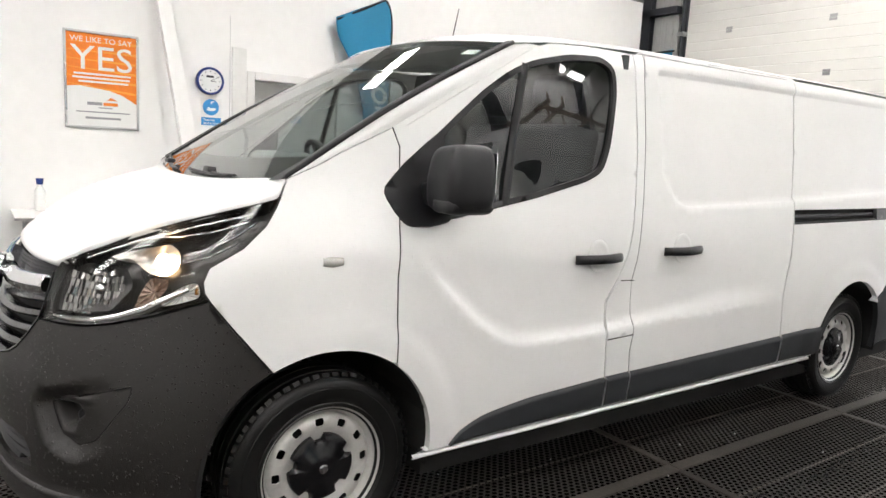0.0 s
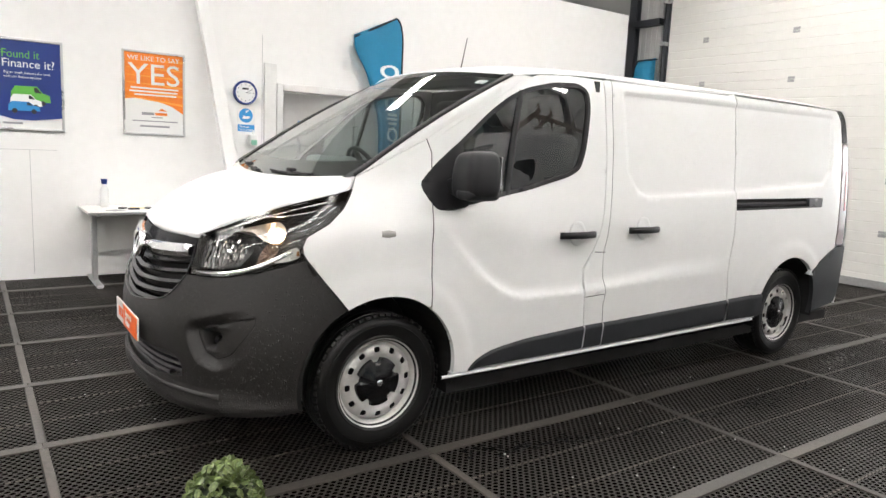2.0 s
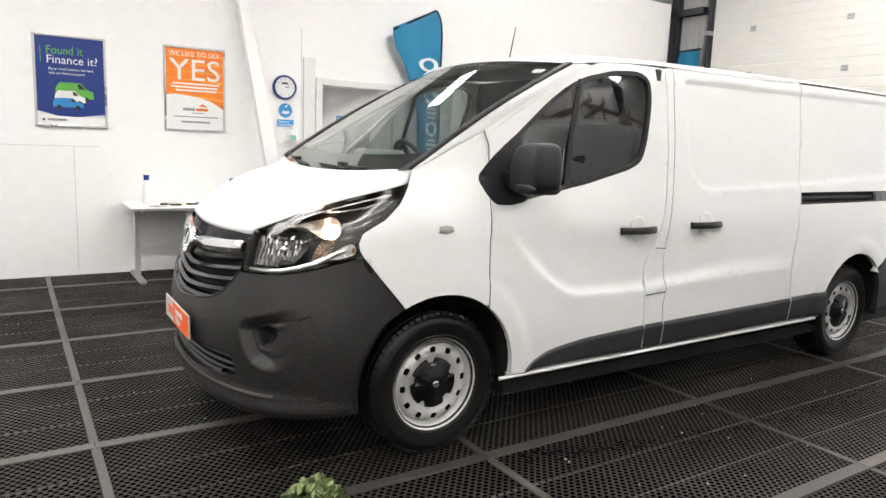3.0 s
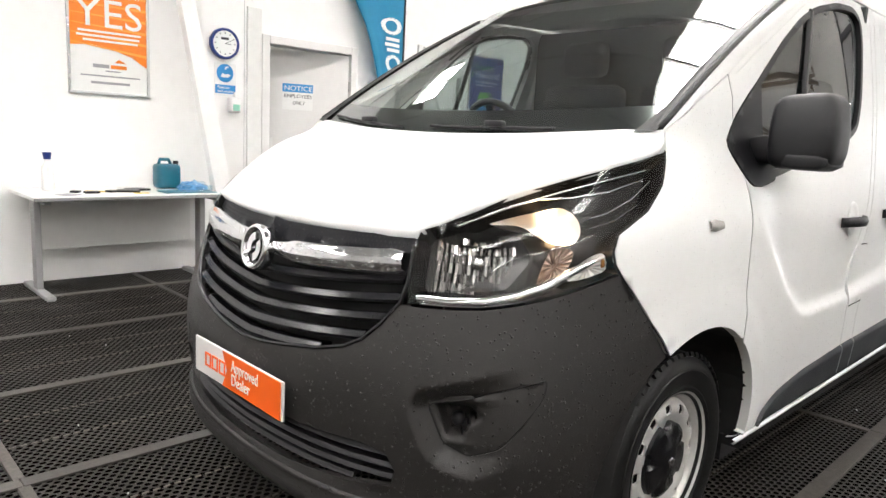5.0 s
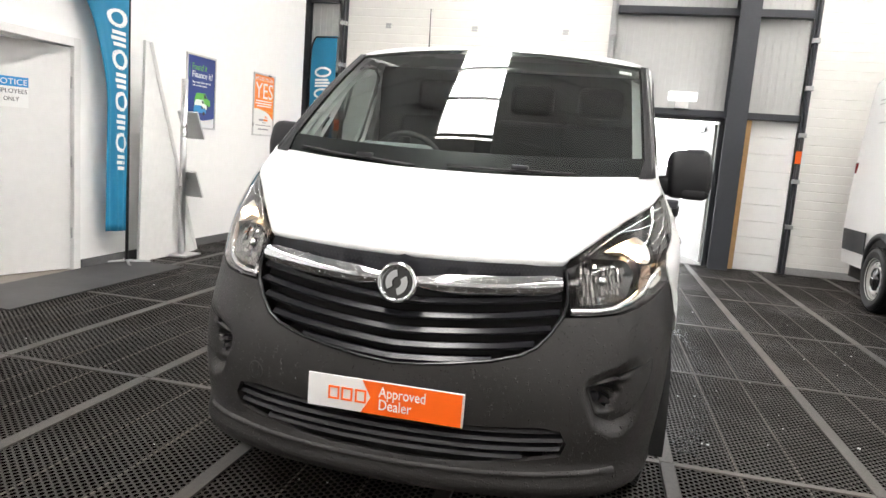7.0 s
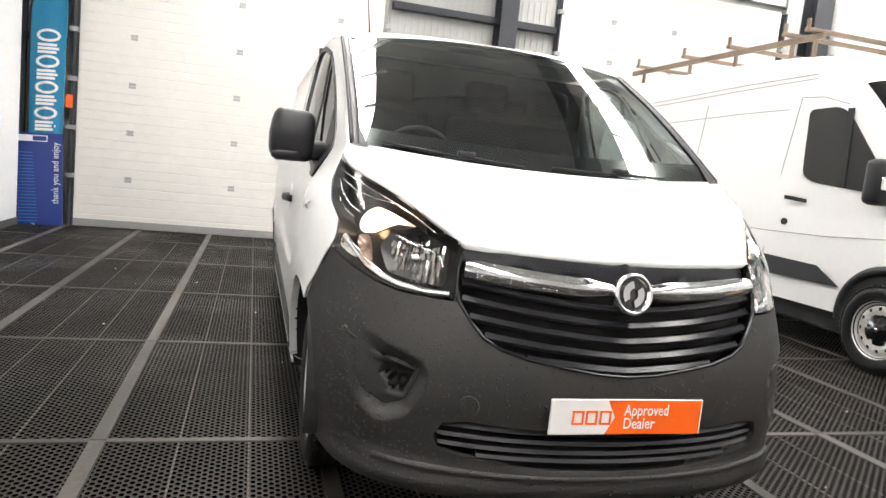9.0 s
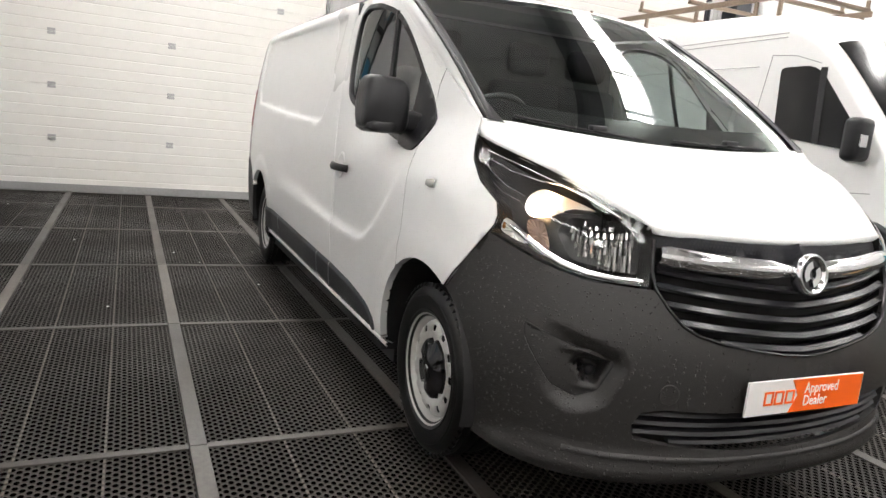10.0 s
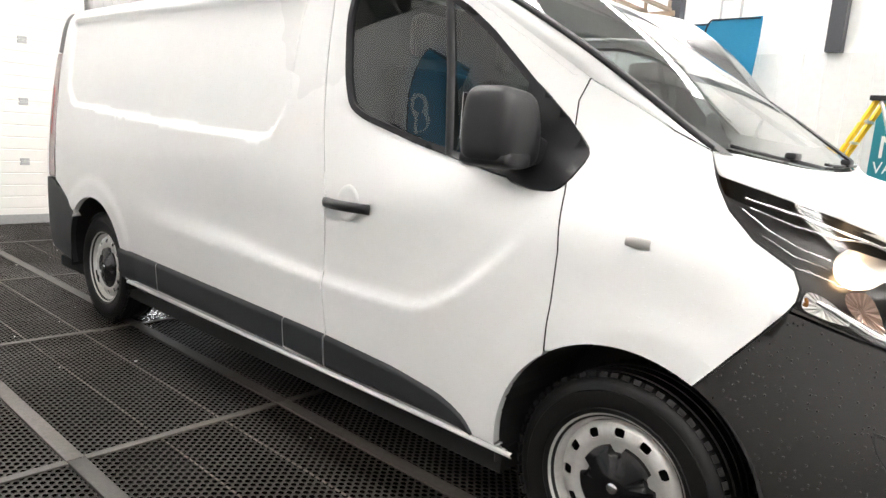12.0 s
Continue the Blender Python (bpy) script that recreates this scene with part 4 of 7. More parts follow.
    moulding([(2.057, 0.338), (2.10, 0.378), (2.15, 0.405), (2.196, 0.424), (2.26, 0.437), (2.335, 0.448), (2.444, 0.462), (rear[-2][0] - 0.002, 0.483)], [(2.057, 0.336), (3.0, 0.337)], door, side)
    # door mirror
    bm = bmesh.new()
    bmesh.ops.create_cube(bm, size=1)
    bmesh.ops.subdivide_edges(bm, edges=bm.edges, cuts=11, use_grid_fill=True)
    for v in bm.verts:
        p = v.co * 2
        q = p / (abs(p.x) ** 5 + abs(p.y) ** 5 + abs(p.z) ** 5) ** (1 / 5)
        q.y -= 0.16 * max(0.0, q.z) * max(0.0, side * q.y) * side
        depth = (0.108 - 0.022 * max(0.0, q.z)) if q.x < 0 else 0.074
        v.co = Vector((1.374 + q.x * depth, side * 1.004 + q.y * 0.099, 1.326 + q.z * 0.114 + 0.006 * side * q.y))
    housing = part("mirror_housing", bm, TRIM, van, "black grained door mirror housing", True)
    # lower shell running inboard as the arm
    bm = bmesh.new()
    rows = []
    for k in range(13):
        t = k / 12
        y = 1.088 - 0.268 * t
        rise = smooth(0.35, 0.62, t)
        z0, z1 = 1.209 + 0.012 * rise, 1.262 + 0.050 * rise - 0.012 * smooth(0.75, 1.0, t)
        x0, x1 = 1.263 + 0.032 * rise, 1.452 - 0.03 * smooth(0.4, 0.7, t)
        e = 0.5 if k == 0 else 1.0
        cx, cz, hx, hz = (x0 + x1) / 2, (z0 + z1) / 2, (x1 - x0) / 2 * (0.88 if k == 0 else 1), (z1 - z0) / 2 * e
        rows.append([bm.verts.new((cx + hx * math.copysign(abs(math.cos(w)) ** 0.42, math.cos(w)), side * y, cz + hz * math.copysign(abs(math.sin(w)) ** 0.42, math.sin(w)))) for w in (2 * math.pi * j / 24 + 0.13 for j in range(24))])
    for u, v in zip(rows, rows[1:]):
        for j in range(24):
            bm.faces.new((u[j], u[(j + 1) % 24], v[(j + 1) % 24], v[j]))
    bm.faces.new(rows[0])
    bm.faces.new(rows[-1])
    bmesh.ops.recalc_face_normals(bm, faces=bm.faces)
    part("mirror_arm", bm, TRIM, housing, "", True)
    part("mirror_glass", box((1.4475, min(side * 0.925, side * 1.082), 1.285), (1.4505, max(side * 0.925, side * 1.082), 1.418), 0.001), CHROME, housing)
    # trim card inside the door
    part("door_card", panel_mesh([(1.86, 1.17), (2.07, 1.185), (2.41, 1.25), (2.70, 1.327), (2.80, 1.36), (2.86, 1.25), (2.83, 0.60), (1.99, 0.60)], side, off=-0.055, gap=0.0, flange=0.0, step=0.09), DASH, door, "dark grey door trim card", True)
    if side < 0:
        pillar_out = DOOR_REAR_L[:6] + [(2.878, 0.870)] + [(2.841, 0.816), (2.847, 0.694), (2.873, 0.472), (2.885, 0.338)] + SLIDE_FRONT[::-1]
        post = panel("b_pillar", pillar_out, PAINT, van, side, disp=pressing, gap=0.002)
        flap = [(2.903, 0.903), (2.846, 0.816), (2.850, 0.694), (2.856, 0.655), (3.022, 0.660), (3.001, 0.774), (2.992, 0.898)]
        panel("fuel_flap", flap, PAINT, van, side, disp=pressing, off=0.004, gap=0.002, flange=0.006)
        moulding([(2.881, 0.484), (3.026, 0.487)], [(2.88, 0.337), (3.05, 0.337)], post, side)
        for za, zb, sa, sb in ((0.907, 0.903, 2.905, 2.992), (0.650, 0.656, 2.858, 3.022)):
            ribbon("flap_gap", [(sa, za), ((sa + sb) / 2, (za + zb) / 2), (sb, zb)], 0.0022, SHADOW, van, side, 0.0032, 0.002)
        slide_top = [(s_of_x(x), z - 0.012) for x, z in ((2.8, 1.893), (3.2, 1.897), (3.6, 1.903))]
        slide = panel("sliding_door", SLIDE_FRONT[::-1] + slide_top + SLIDE_REAR, PAINT, van, side, disp=pressing, step=0.024)
        handle(slide, 3.190, 3.447, 1.020)
        moulding([(3.034, 0.486), (4.26, 0.512)], [(3.03, 0.337), (4.27, 0.348)], slide, side)
        quarter_front = SLIDE_REAR
        holes = [[(4.272, 1.200), (5.425, 1.206), (5.415, 1.134), (4.275, 1.122)]]
        rail_top = [(s_of_x(x), z - 0.012) for x, z in ((3.72, 1.905), (4.2, 1.905), (4.7, 1.903), (5.1, 1.90))]
        # strip of roof side above the sliding door
        panel("roof_rail", [(3.03, 1.872), (3.06, 1.884)] + slide_top + [(4.33, 1.892), (4.34, 1.904), (s_of_x(3.2), 1.8985), (s_of_x(2.8), 1.894), (s_of_x(2.45), 1.888)], PAINT, van, side, gap=0.001, flange=0.01)
        mould_front = 4.272
    else:
        quarter_front = DOOR_REAR_R
        holes = []
        rail_top = [(s_of_x(x), z) for x, z in ((2.45, 1.888), (3.1, 1.895), (3.7, 1.905), (4.4, 1.904), (5.1, 1.90))]
        mould_front = 2.828
    arch_r = xz(arc(*ARCHES[1], ARCH_R, 180, 38, 24))
    tail = [(5.296, 0.62), (5.45, 0.703), (5.60, 0.773), (5.70, 0.806), (5.72, 1.10), (5.79, 1.62), (5.80, 1.80), (5.78, 1.89)]
    quarter = quarter_front[::-1] + rail_top + tail[::-1] + arch_r[::-1] + [(s_of_x(4.003), 0.345)]
    body = panel("body_side", quarter, PAINT, van, side, disp=pressing, holes=holes, step=0.024)
    if side < 0:
        panel("rail_channel", holes[0], SHADOW, body, side, gap=-0.006, off=-0.030, flange=0.0)
        ribbon("door_rail", [(4.28, 1.163), (4.8, 1.166), (5.2, 1.169)], 0.012, TRIM, body, side, -0.026, 0.012)
        ribbon("channel_lip", [(4.275, 1.128), (4.8, 1.134), (5.4, 1.140)], 0.006, TRIM, body, side, -0.004, 0.005)
        panel("channel_cap", [(5.21, 1.202), (5.42, 1.204), (5.41, 1.137), (5.215, 1.133)], material("grey_cap_plastic", (0.10, 0.10, 0.105), 0.45), body, side, gap=0.002, off=0.003, flange=0.02)
    sections = [(mould_front, 4.62)] if side < 0 else [(mould_front, 3.10), (3.10, 4.235), (4.235, 4.62)]
    for a, b in sections:
        a, b = a + 0.003, b - 0.003 + (0.06 if b > 4.6 else 0.0)
        moulding([(a, 0.484 + (a - 2.87) * 0.0228), (b, 0.484 + (b - 2.87) * 0.0228)], [(a, 0.338 + (a - 2.87) * 0.007), (b, 0.349)], body, side)
    # sill under doors
    bm = sheet(lambda u, v: on_skin(1.945 + (4.60 - 1.945) * u, 0.332 + 0.012 * u - 0.030 * v, -0.004 - 0.035 * v * v, side), 30, 3)
    part("sill", bm, PAINT, van, "", True)
    ribbon("sill_lip", [(1.90 + 2.72 * k / 20, 0.318 + 0.014 * k / 20) for k in range(21)], 0.008, PAINT, van, side, 0.0, 0.012)
    # black sheet below the sill, standing in for the shade under the van
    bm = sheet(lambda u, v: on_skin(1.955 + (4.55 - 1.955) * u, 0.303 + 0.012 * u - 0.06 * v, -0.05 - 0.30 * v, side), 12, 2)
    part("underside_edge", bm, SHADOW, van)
    # tail corner: black trim, lamp, bumper
    panel("tail_trim", [(5.785, 1.895), (5.81, 1.80), (5.80, 1.64), (5.90, 1.64), (5.905, 1.80), (5.88, 1.895)], TRIM, van, side, gap=0.001, flange=0.03)
    panel("tail_lamp", [(5.795, 1.63), (5.725, 1.10), (5.705, 0.83), (5.76, 0.82), (5.84, 0.83), (5.85, 1.05), (5.895, 1.63)], material("tail_lamp_lens", (0.25, 0.20, 0.20), 0.15) if side < 0 else bpy.data.materials["tail_lamp_lens"], van, side, gap=0.001, off=0.004, flange=0.03, label="clear and red tall tail lamp")
    panel("tail_lamp_red", [(5.84, 1.42), (5.80, 1.10), (5.84, 1.10), (5.875, 1.42)], RED, van, side, gap=0.0, off=0.008, flange=0.01)
    arch_b = [p for p in xz(arc(*ARCHES[1], ARCH_R, 38, -10, 8))]
    panel("rear_bumper", arch_b[:1] + [(5.45, 0.700), (5.60, 0.770), (5.705, 0.803), (5.83, 0.812), (5.90, 0.81), (5.90, 0.40), (5.86, 0.34), (5.50, 0.31)] + arch_b[::-1][:-1], MOULD, van, side, gap=0.002, off=0.003, flange=0.03)
    # wheel arch liners
    for cx, cz in ARCHES:
        bm = sheet(lambda u, v: (cx + (ARCH_R + 0.004) * math.cos(radians(-12 + 204 * u)), side * (0.935 - 0.42 * v), cz + (ARCH_R + 0.004) * math.sin(radians(-12 + 204 * u))), 28, 3)
        part("wheel_arch_liner", bm, SHADOW, van)
        part("inner_arch", slab([(cx + ARCH_R * math.cos(radians(a)), cz + ARCH_R * math.sin(radians(a))) for a in range(-12, 193, 12)], "y", side * 0.52 - 0.005, 0.01), SHADOW, van)
    # near-black strips that paint the shade in the panel gaps
    for line in (FRONT_GAP, rear, SLIDE_FRONT if side < 0 else None, SLIDE_REAR if side < 0 else None, LAMP_BACK):
        if line:
            gap_line(line, side, 0.0015 if line is FRONT_GAP or (side < 0 and line is SLIDE_FRONT) else 0.004)

# ---- bumper, grille, lamps ----
LAMP = [(0.585, 0.850), (0.68, 0.852), (0.798, 0.858), (0.90, 0.872), (0.989, 0.890), (1.08, 0.913), (1.155, 0.935), (1.183, 0.942), (1.168, 0.975), (1.168, 0.998), (1.187, 1.04), (1.287, 1.098), (1.357, 1.163), (1.398, 1.222), (1.414, 1.25), (1.248, 1.207), (1.066, 1.158), (0.799, 1.095), (0.67, 1.056), (0.58, 1.028), (0.572, 0.98)]
GRILLE_LOW = [(0.0, 0.655), (0.10, 0.661), (0.21, 0.676), (0.33, 0.695), (0.422, 0.719), (0.475, 0.746), (0.521, 0.79), (0.565, 0.845)]
FOG = rounded([(0.665, 0.622), (0.80, 0.660), (0.975, 0.703), (0.965, 0.655), (0.91, 0.585), (0.865, 0.527), (0.785, 0.492), (0.715, 0.520)], 0.02)
POCKET = rounded([(0.678, 0.632), (0.792, 0.634), (0.822, 0.600), (0.782, 0.570), (0.772, 0.536), (0.722, 0.534), (0.695, 0.580)], 0.015)


def fog_sink(s, z):
    """Depth of the chamfer round the fog lamp insert: full towards the nose, none behind."""
    return 0.042 * (1 - smooth(0.73, 0.95, s))


INTAKE = [(0.0, 0.485), (0.30, 0.487), (0.50, 0.497), (0.575, 0.485), (0.600, 0.44), (0.585, 0.395), (0.45, 0.372), (0.20, 0.352), (0.0, 0.350)]


def bumper_form(s, z):
    out = 0.0
    if 0.55 < s < 1.05 and 0.40 < z < 0.78:
        out -= fog_sink(s, z) * (1 - min(1.0, max(0.0, seg_dist((s, z), FOG) - 0.004) / 0.036))
    if z < 0.36:
        out += 0.012 * smooth(0.36, 0.33, z) * (1 - smooth(0.30, 0.24, z)) * (1 - smooth(0.7, 1.1, s))
    return out


arch_front = [p for p in xz(arc(*ARCHES[0], ARCH_R, 119, 195, 14))]
bump_out = GRILLE_LOW + [(0.585, 0.846)] + [(s, z - 0.004) for s, z in LAMP[1:8]] + [(1.366, 0.713)] + arch_front[1:] + [(1.02, 0.245), (0.6, 0.245), (0.0, 0.245)]
bm = bmesh.new()
for side in (-1, 1):
    panel_mesh(bump_out, side, disp=bumper_form, gap=0.0, flange=0.02, step=0.016, holes=[FOG, INTAKE[1:-1] + [(0.0001, 0.350), (0.0001, 0.485)]], bm=bm, extra=[p for d in (-0.006, -0.024, -0.042) for p in dense(shrunk(FOG, d), 0.012)])
bmesh.ops.remove_doubles(bm, verts=bm.verts, dist=0.0008)
front_bumper = part("front_bumper", bm, BUMPER, van, "unpainted dark grey bumper beaded with water", True)
for side in (-1, 1):
    # fog lamp insert with its pocket and brow
    def insert_form(s, z):
        out = -fog_sink(s, z)
        if inside((s, z), POCKET):
            out -= 0.058 * smooth(0.0, 0.026, seg_dist((s, z), POCKET))
        out += 0.020 * math.exp(-((z - 0.648 - 0.02 * (s - 0.73)) / 0.013) ** 2) * (1 - smooth(0.79, 0.87, s))
        out += 0.010 * math.exp(-(((z - 0.530) / 0.010) ** 2 + ((s - 0.75) / 0.035) ** 2))
        return out
    panel("fog_insert", FOG, BUMPER, front_bumper, side, disp=insert_form, gap=0.0035, flange=0.012, step=0.0075, label="moulded fog lamp blank with a pocket")
    bm = bmesh.new()
    ins = dense(shrunk(FOG, 0.0035), 0.02)
    mid_s, mid_z = sum(p[0] for p in ins) / len(ins), sum(p[1] for p in ins) / len(ins)
    rows = [[bm.verts.new(on_skin(p + (p - mid_s) * f, z + (z - mid_z) * f, -fog_sink(p, z) + 0.0012, side)) for p, z in ins] for f in (-0.012, 0.026)]
    for k in range(len(ins)):
        bm.faces.new((rows[0][k], rows[0][(k + 1) % len(ins)], rows[1][(k + 1) % len(ins)], rows[1][k]))
    part("insert_gap", bm, SHADOW, front_bumper)
    bulb = bmesh.new()
    bmesh.ops.create_uvsphere(bulb, u_segments=14, v_segments=8, radius=0.020, matrix=Matrix.Translation(on_skin(0.748, 0.570, -0.098, side)))
    part("fog_blank", bulb, TRIM, front_bumper, "", True)
    # tow eye cover
    bm = bmesh.new()
    for f0, f1 in ((0.033, 0.030),):
        a = [bm.verts.new(on_skin(0.50 + f0 * math.cos(t), 0.545 + f0 * math.sin(t), 0.0005, side)) for t in (2 * math.pi * k / 28 for k in range(28))]
        b = [bm.verts.new(on_skin(0.50 + f1 * math.cos(t), 0.545 + f1 * math.sin(t), 0.0025, side)) for t in (2 * math.pi * k / 28 for k in range(28))]
        for k in range(28):
            bm.faces.new((a[k], a[(k + 1) % 28], b[(k + 1) % 28], b[k]))
        bm.faces.new(b)
    bmesh.ops.recalc_face_normals(bm, faces=bm.faces)
    if side > 0:
        part("tow_eye_cover", bm, BUMPER, front_bumper)
    else:
        bm.free()


def cross(name, s_end, z_of, half, mat, parent, off, proud, label="", fin=False):
    """A bar across the nose on both sides of the middle, z by the distance from it."""
    bm = bmesh.new()
    rows = []
    n = 26
    shape = ((-1, -0.03), (-1, proud * 0.8), (-0.5, proud), (0.6, proud * 0.55), (1, -0.006), (1, -0.03)) if fin else ((-1, -0.03), (-1, 0.0), (-0.4, proud), (0.5, proud * 0.7), (1, 0.0), (1, -0.03))
    for k in range(n + 1):
        q = -s_end + 2 * s_end * k / n
        s, side = abs(q), (-1 if q < 0 else 1)
        z = z_of(s)
        rows.append([bm.verts.new(on_skin(s, z + h * half, off + d, side)) for h, d in shape])
    for u, v in zip(rows, rows[1:]):
        for i in range(5):
            bm.faces.new((u[i], u[i + 1], v[i + 1], v[i]))
    bm.faces.new(rows[0])
    bm.faces.new(rows[-1])
    bmesh.ops.recalc_face_normals(bm, faces=bm.faces)
    return part(name, bm, mat, parent, label, not fin)


# near-black backing sheet paints the shade behind the grille slats
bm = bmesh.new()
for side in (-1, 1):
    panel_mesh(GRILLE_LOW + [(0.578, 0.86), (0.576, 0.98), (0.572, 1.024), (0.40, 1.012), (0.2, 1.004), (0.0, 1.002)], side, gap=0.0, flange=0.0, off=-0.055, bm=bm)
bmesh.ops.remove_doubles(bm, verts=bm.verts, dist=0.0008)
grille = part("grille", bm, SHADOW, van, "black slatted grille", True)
for k, (z, e) in enumerate(((0.862, 0.560), (0.815, 0.555), (0.768, 0.525), (0.722, 0.470), (0.680, 0.33))):
    cross("grille_slat", e, lambda s, z=z: z + 0.048 * (s / 0.55) ** 1.35, 0.0140, GLOSSWET, grille, -0.030, 0.022, fin=True)
bm = bmesh.new()
for side in (-1, 1):
    panel_mesh([(0.0, 0.945), (0.3, 0.953), (0.568, 0.972), (0.570, 1.022), (0.40, 1.010), (0.2, 1.003), (0.0, 1.000)], side, gap=0.0, flange=0.0, off=-0.022, bm=bm)
bmesh.ops.remove_doubles(bm, verts=bm.verts, dist=0.0008)
part("perforated_strip", bm, GRILLEBLACK, grille, "", True)
# flat near-black dots paint the shade of holes; the strip is not pierced
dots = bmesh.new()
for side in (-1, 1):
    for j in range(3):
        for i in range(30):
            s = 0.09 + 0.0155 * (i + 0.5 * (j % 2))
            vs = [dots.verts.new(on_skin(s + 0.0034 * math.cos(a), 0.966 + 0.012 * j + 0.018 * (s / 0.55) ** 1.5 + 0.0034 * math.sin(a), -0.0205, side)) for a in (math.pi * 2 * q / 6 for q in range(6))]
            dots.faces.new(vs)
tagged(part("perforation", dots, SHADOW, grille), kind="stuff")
for side in (-1, 1):
    line = [(0.060 + (0.556 - 0.060) * k / 16, 0.918 + 0.030 * (k / 16) ** 1.3) for k in range(17)]
    ribbon("chrome_bar", line, [0.019 + 0.013 * min(1, k / 3) - (0.008 if k == 16 else 0) for k in range(17)], CHROMEWET, grille, side, -0.018, 0.036, "broad chrome bar wet with droplets")
    # thin frame along the grille's edge
    ribbon("grille_frame", [(s, z + 0.004) for s, z in GRILLE_LOW] + [(0.578, 0.90), (0.574, 0.99)], 0.006, GLOSSBLACK, grille, side, -0.006, 0.010)
# badge: plain disc with a raised form
c = Vector((0.056, 0, 0.914))
turn = Matrix.Translation(c) @ Matrix.Rotation(radians(10), 4, "Y") @ Matrix.Rotation(radians(-90), 4, "Z")
badge = part("badge", lathe([(0.0, 0.0), (0.05, 0.0), (0.052, -0.012), (0.060, -0.018), (0.066, -0.010), (0.066, 0.02), (0.0, 0.02)], 48, turn), CHROME, grille, "round chrome badge", True)
part("badge_field", lathe([(0.0, -0.003), (0.05, -0.003)], 32, turn, cap=False), material("badge_dark_chrome", (0.10, 0.10, 0.10), 0.18, 1.0, 4, 0.1), badge)
for a0, a1, r0, r1, cx, cz in ((100, 215, 0.042, 0.020, 0.004, 0.0), (-75, 35, 0.042, 0.020, -0.006, 0.0)):
    out = [(cx + r0 * math.cos(radians(a0 + (a1 - a0) * k / 14)), cz + r0 * math.sin(radians(a0 + (a1 - a0) * k / 14))) for k in range(15)]
    back = [(cx + r1 * math.cos(radians(a1 + (a0 - a1) * k / 14)), cz + r1 * math.sin(radians(a1 + (a0 - a1) * k / 14))) for k in range(15)]
    bm = slab(out + back, "y", -0.011, 0.006)
    bm.transform(turn)
    part("badge_form", bm, CHROME, badge)
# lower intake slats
# near-black sheet behind these slats stands in for the shade inside the intake
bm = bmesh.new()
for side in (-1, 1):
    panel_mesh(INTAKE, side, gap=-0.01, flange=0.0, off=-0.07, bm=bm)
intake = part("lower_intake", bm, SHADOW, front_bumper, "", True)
for z, e in ((0.467, 0.575), (0.435, 0.59), (0.403, 0.585), (0.374, 0.46)):
    cross("intake_slat", e, lambda s, z=z: z + 0.010 * (s / 0.55) ** 2, 0.008, TRIM, intake, -0.028, 0.018, fin=True)
cross("bumper_lip", 0.80, lambda s: 0.326 + 0.010 * min(1, s / 0.6) ** 2, 0.013, BUMPER, front_bumper, 0.0, 0.020)
# dealer plate
plate = part("show_plate", box((-0.012, -0.262, 0.487), (-0.004, 0.262, 0.598), 0.002), PLATEWHITE, van, "white and orange dealer plate")
part("orange_field", slab([(-0.255, 0.489), (0.075, 0.489), (0.045, 0.5425), (0.075, 0.596), (-0.255, 0.596)], "x", -0.0145, 0.003), ORANGE, plate)
for text, z in (("Approved", 0.549), ("Dealer", 0.507)):
    words(text, 0.050, facing((-0.0152, 0.018, z), (0, -1, 0), (0, 0, 1)), "lettering", PRINTWHITE, plate, width=0.155 if text == "Approved" else 0.108)
bm = bmesh.new()
for y0, y1 in ((0.152, 0.190), (0.107, 0.145), (0.060, 0.098)):
    for a, b, c, d in ((y0, y1, 0.557, 0.563), (y0, y1, 0.519, 0.525), (y0, y0 + 0.006, 0.525, 0.557), (y1 - 0.006, y1, 0.525, 0.557)):
        box((-0.0145, a, c), (-0.0118, b, d), bm=bm)
part("logo_strokes", bm, ORANGE, plate)

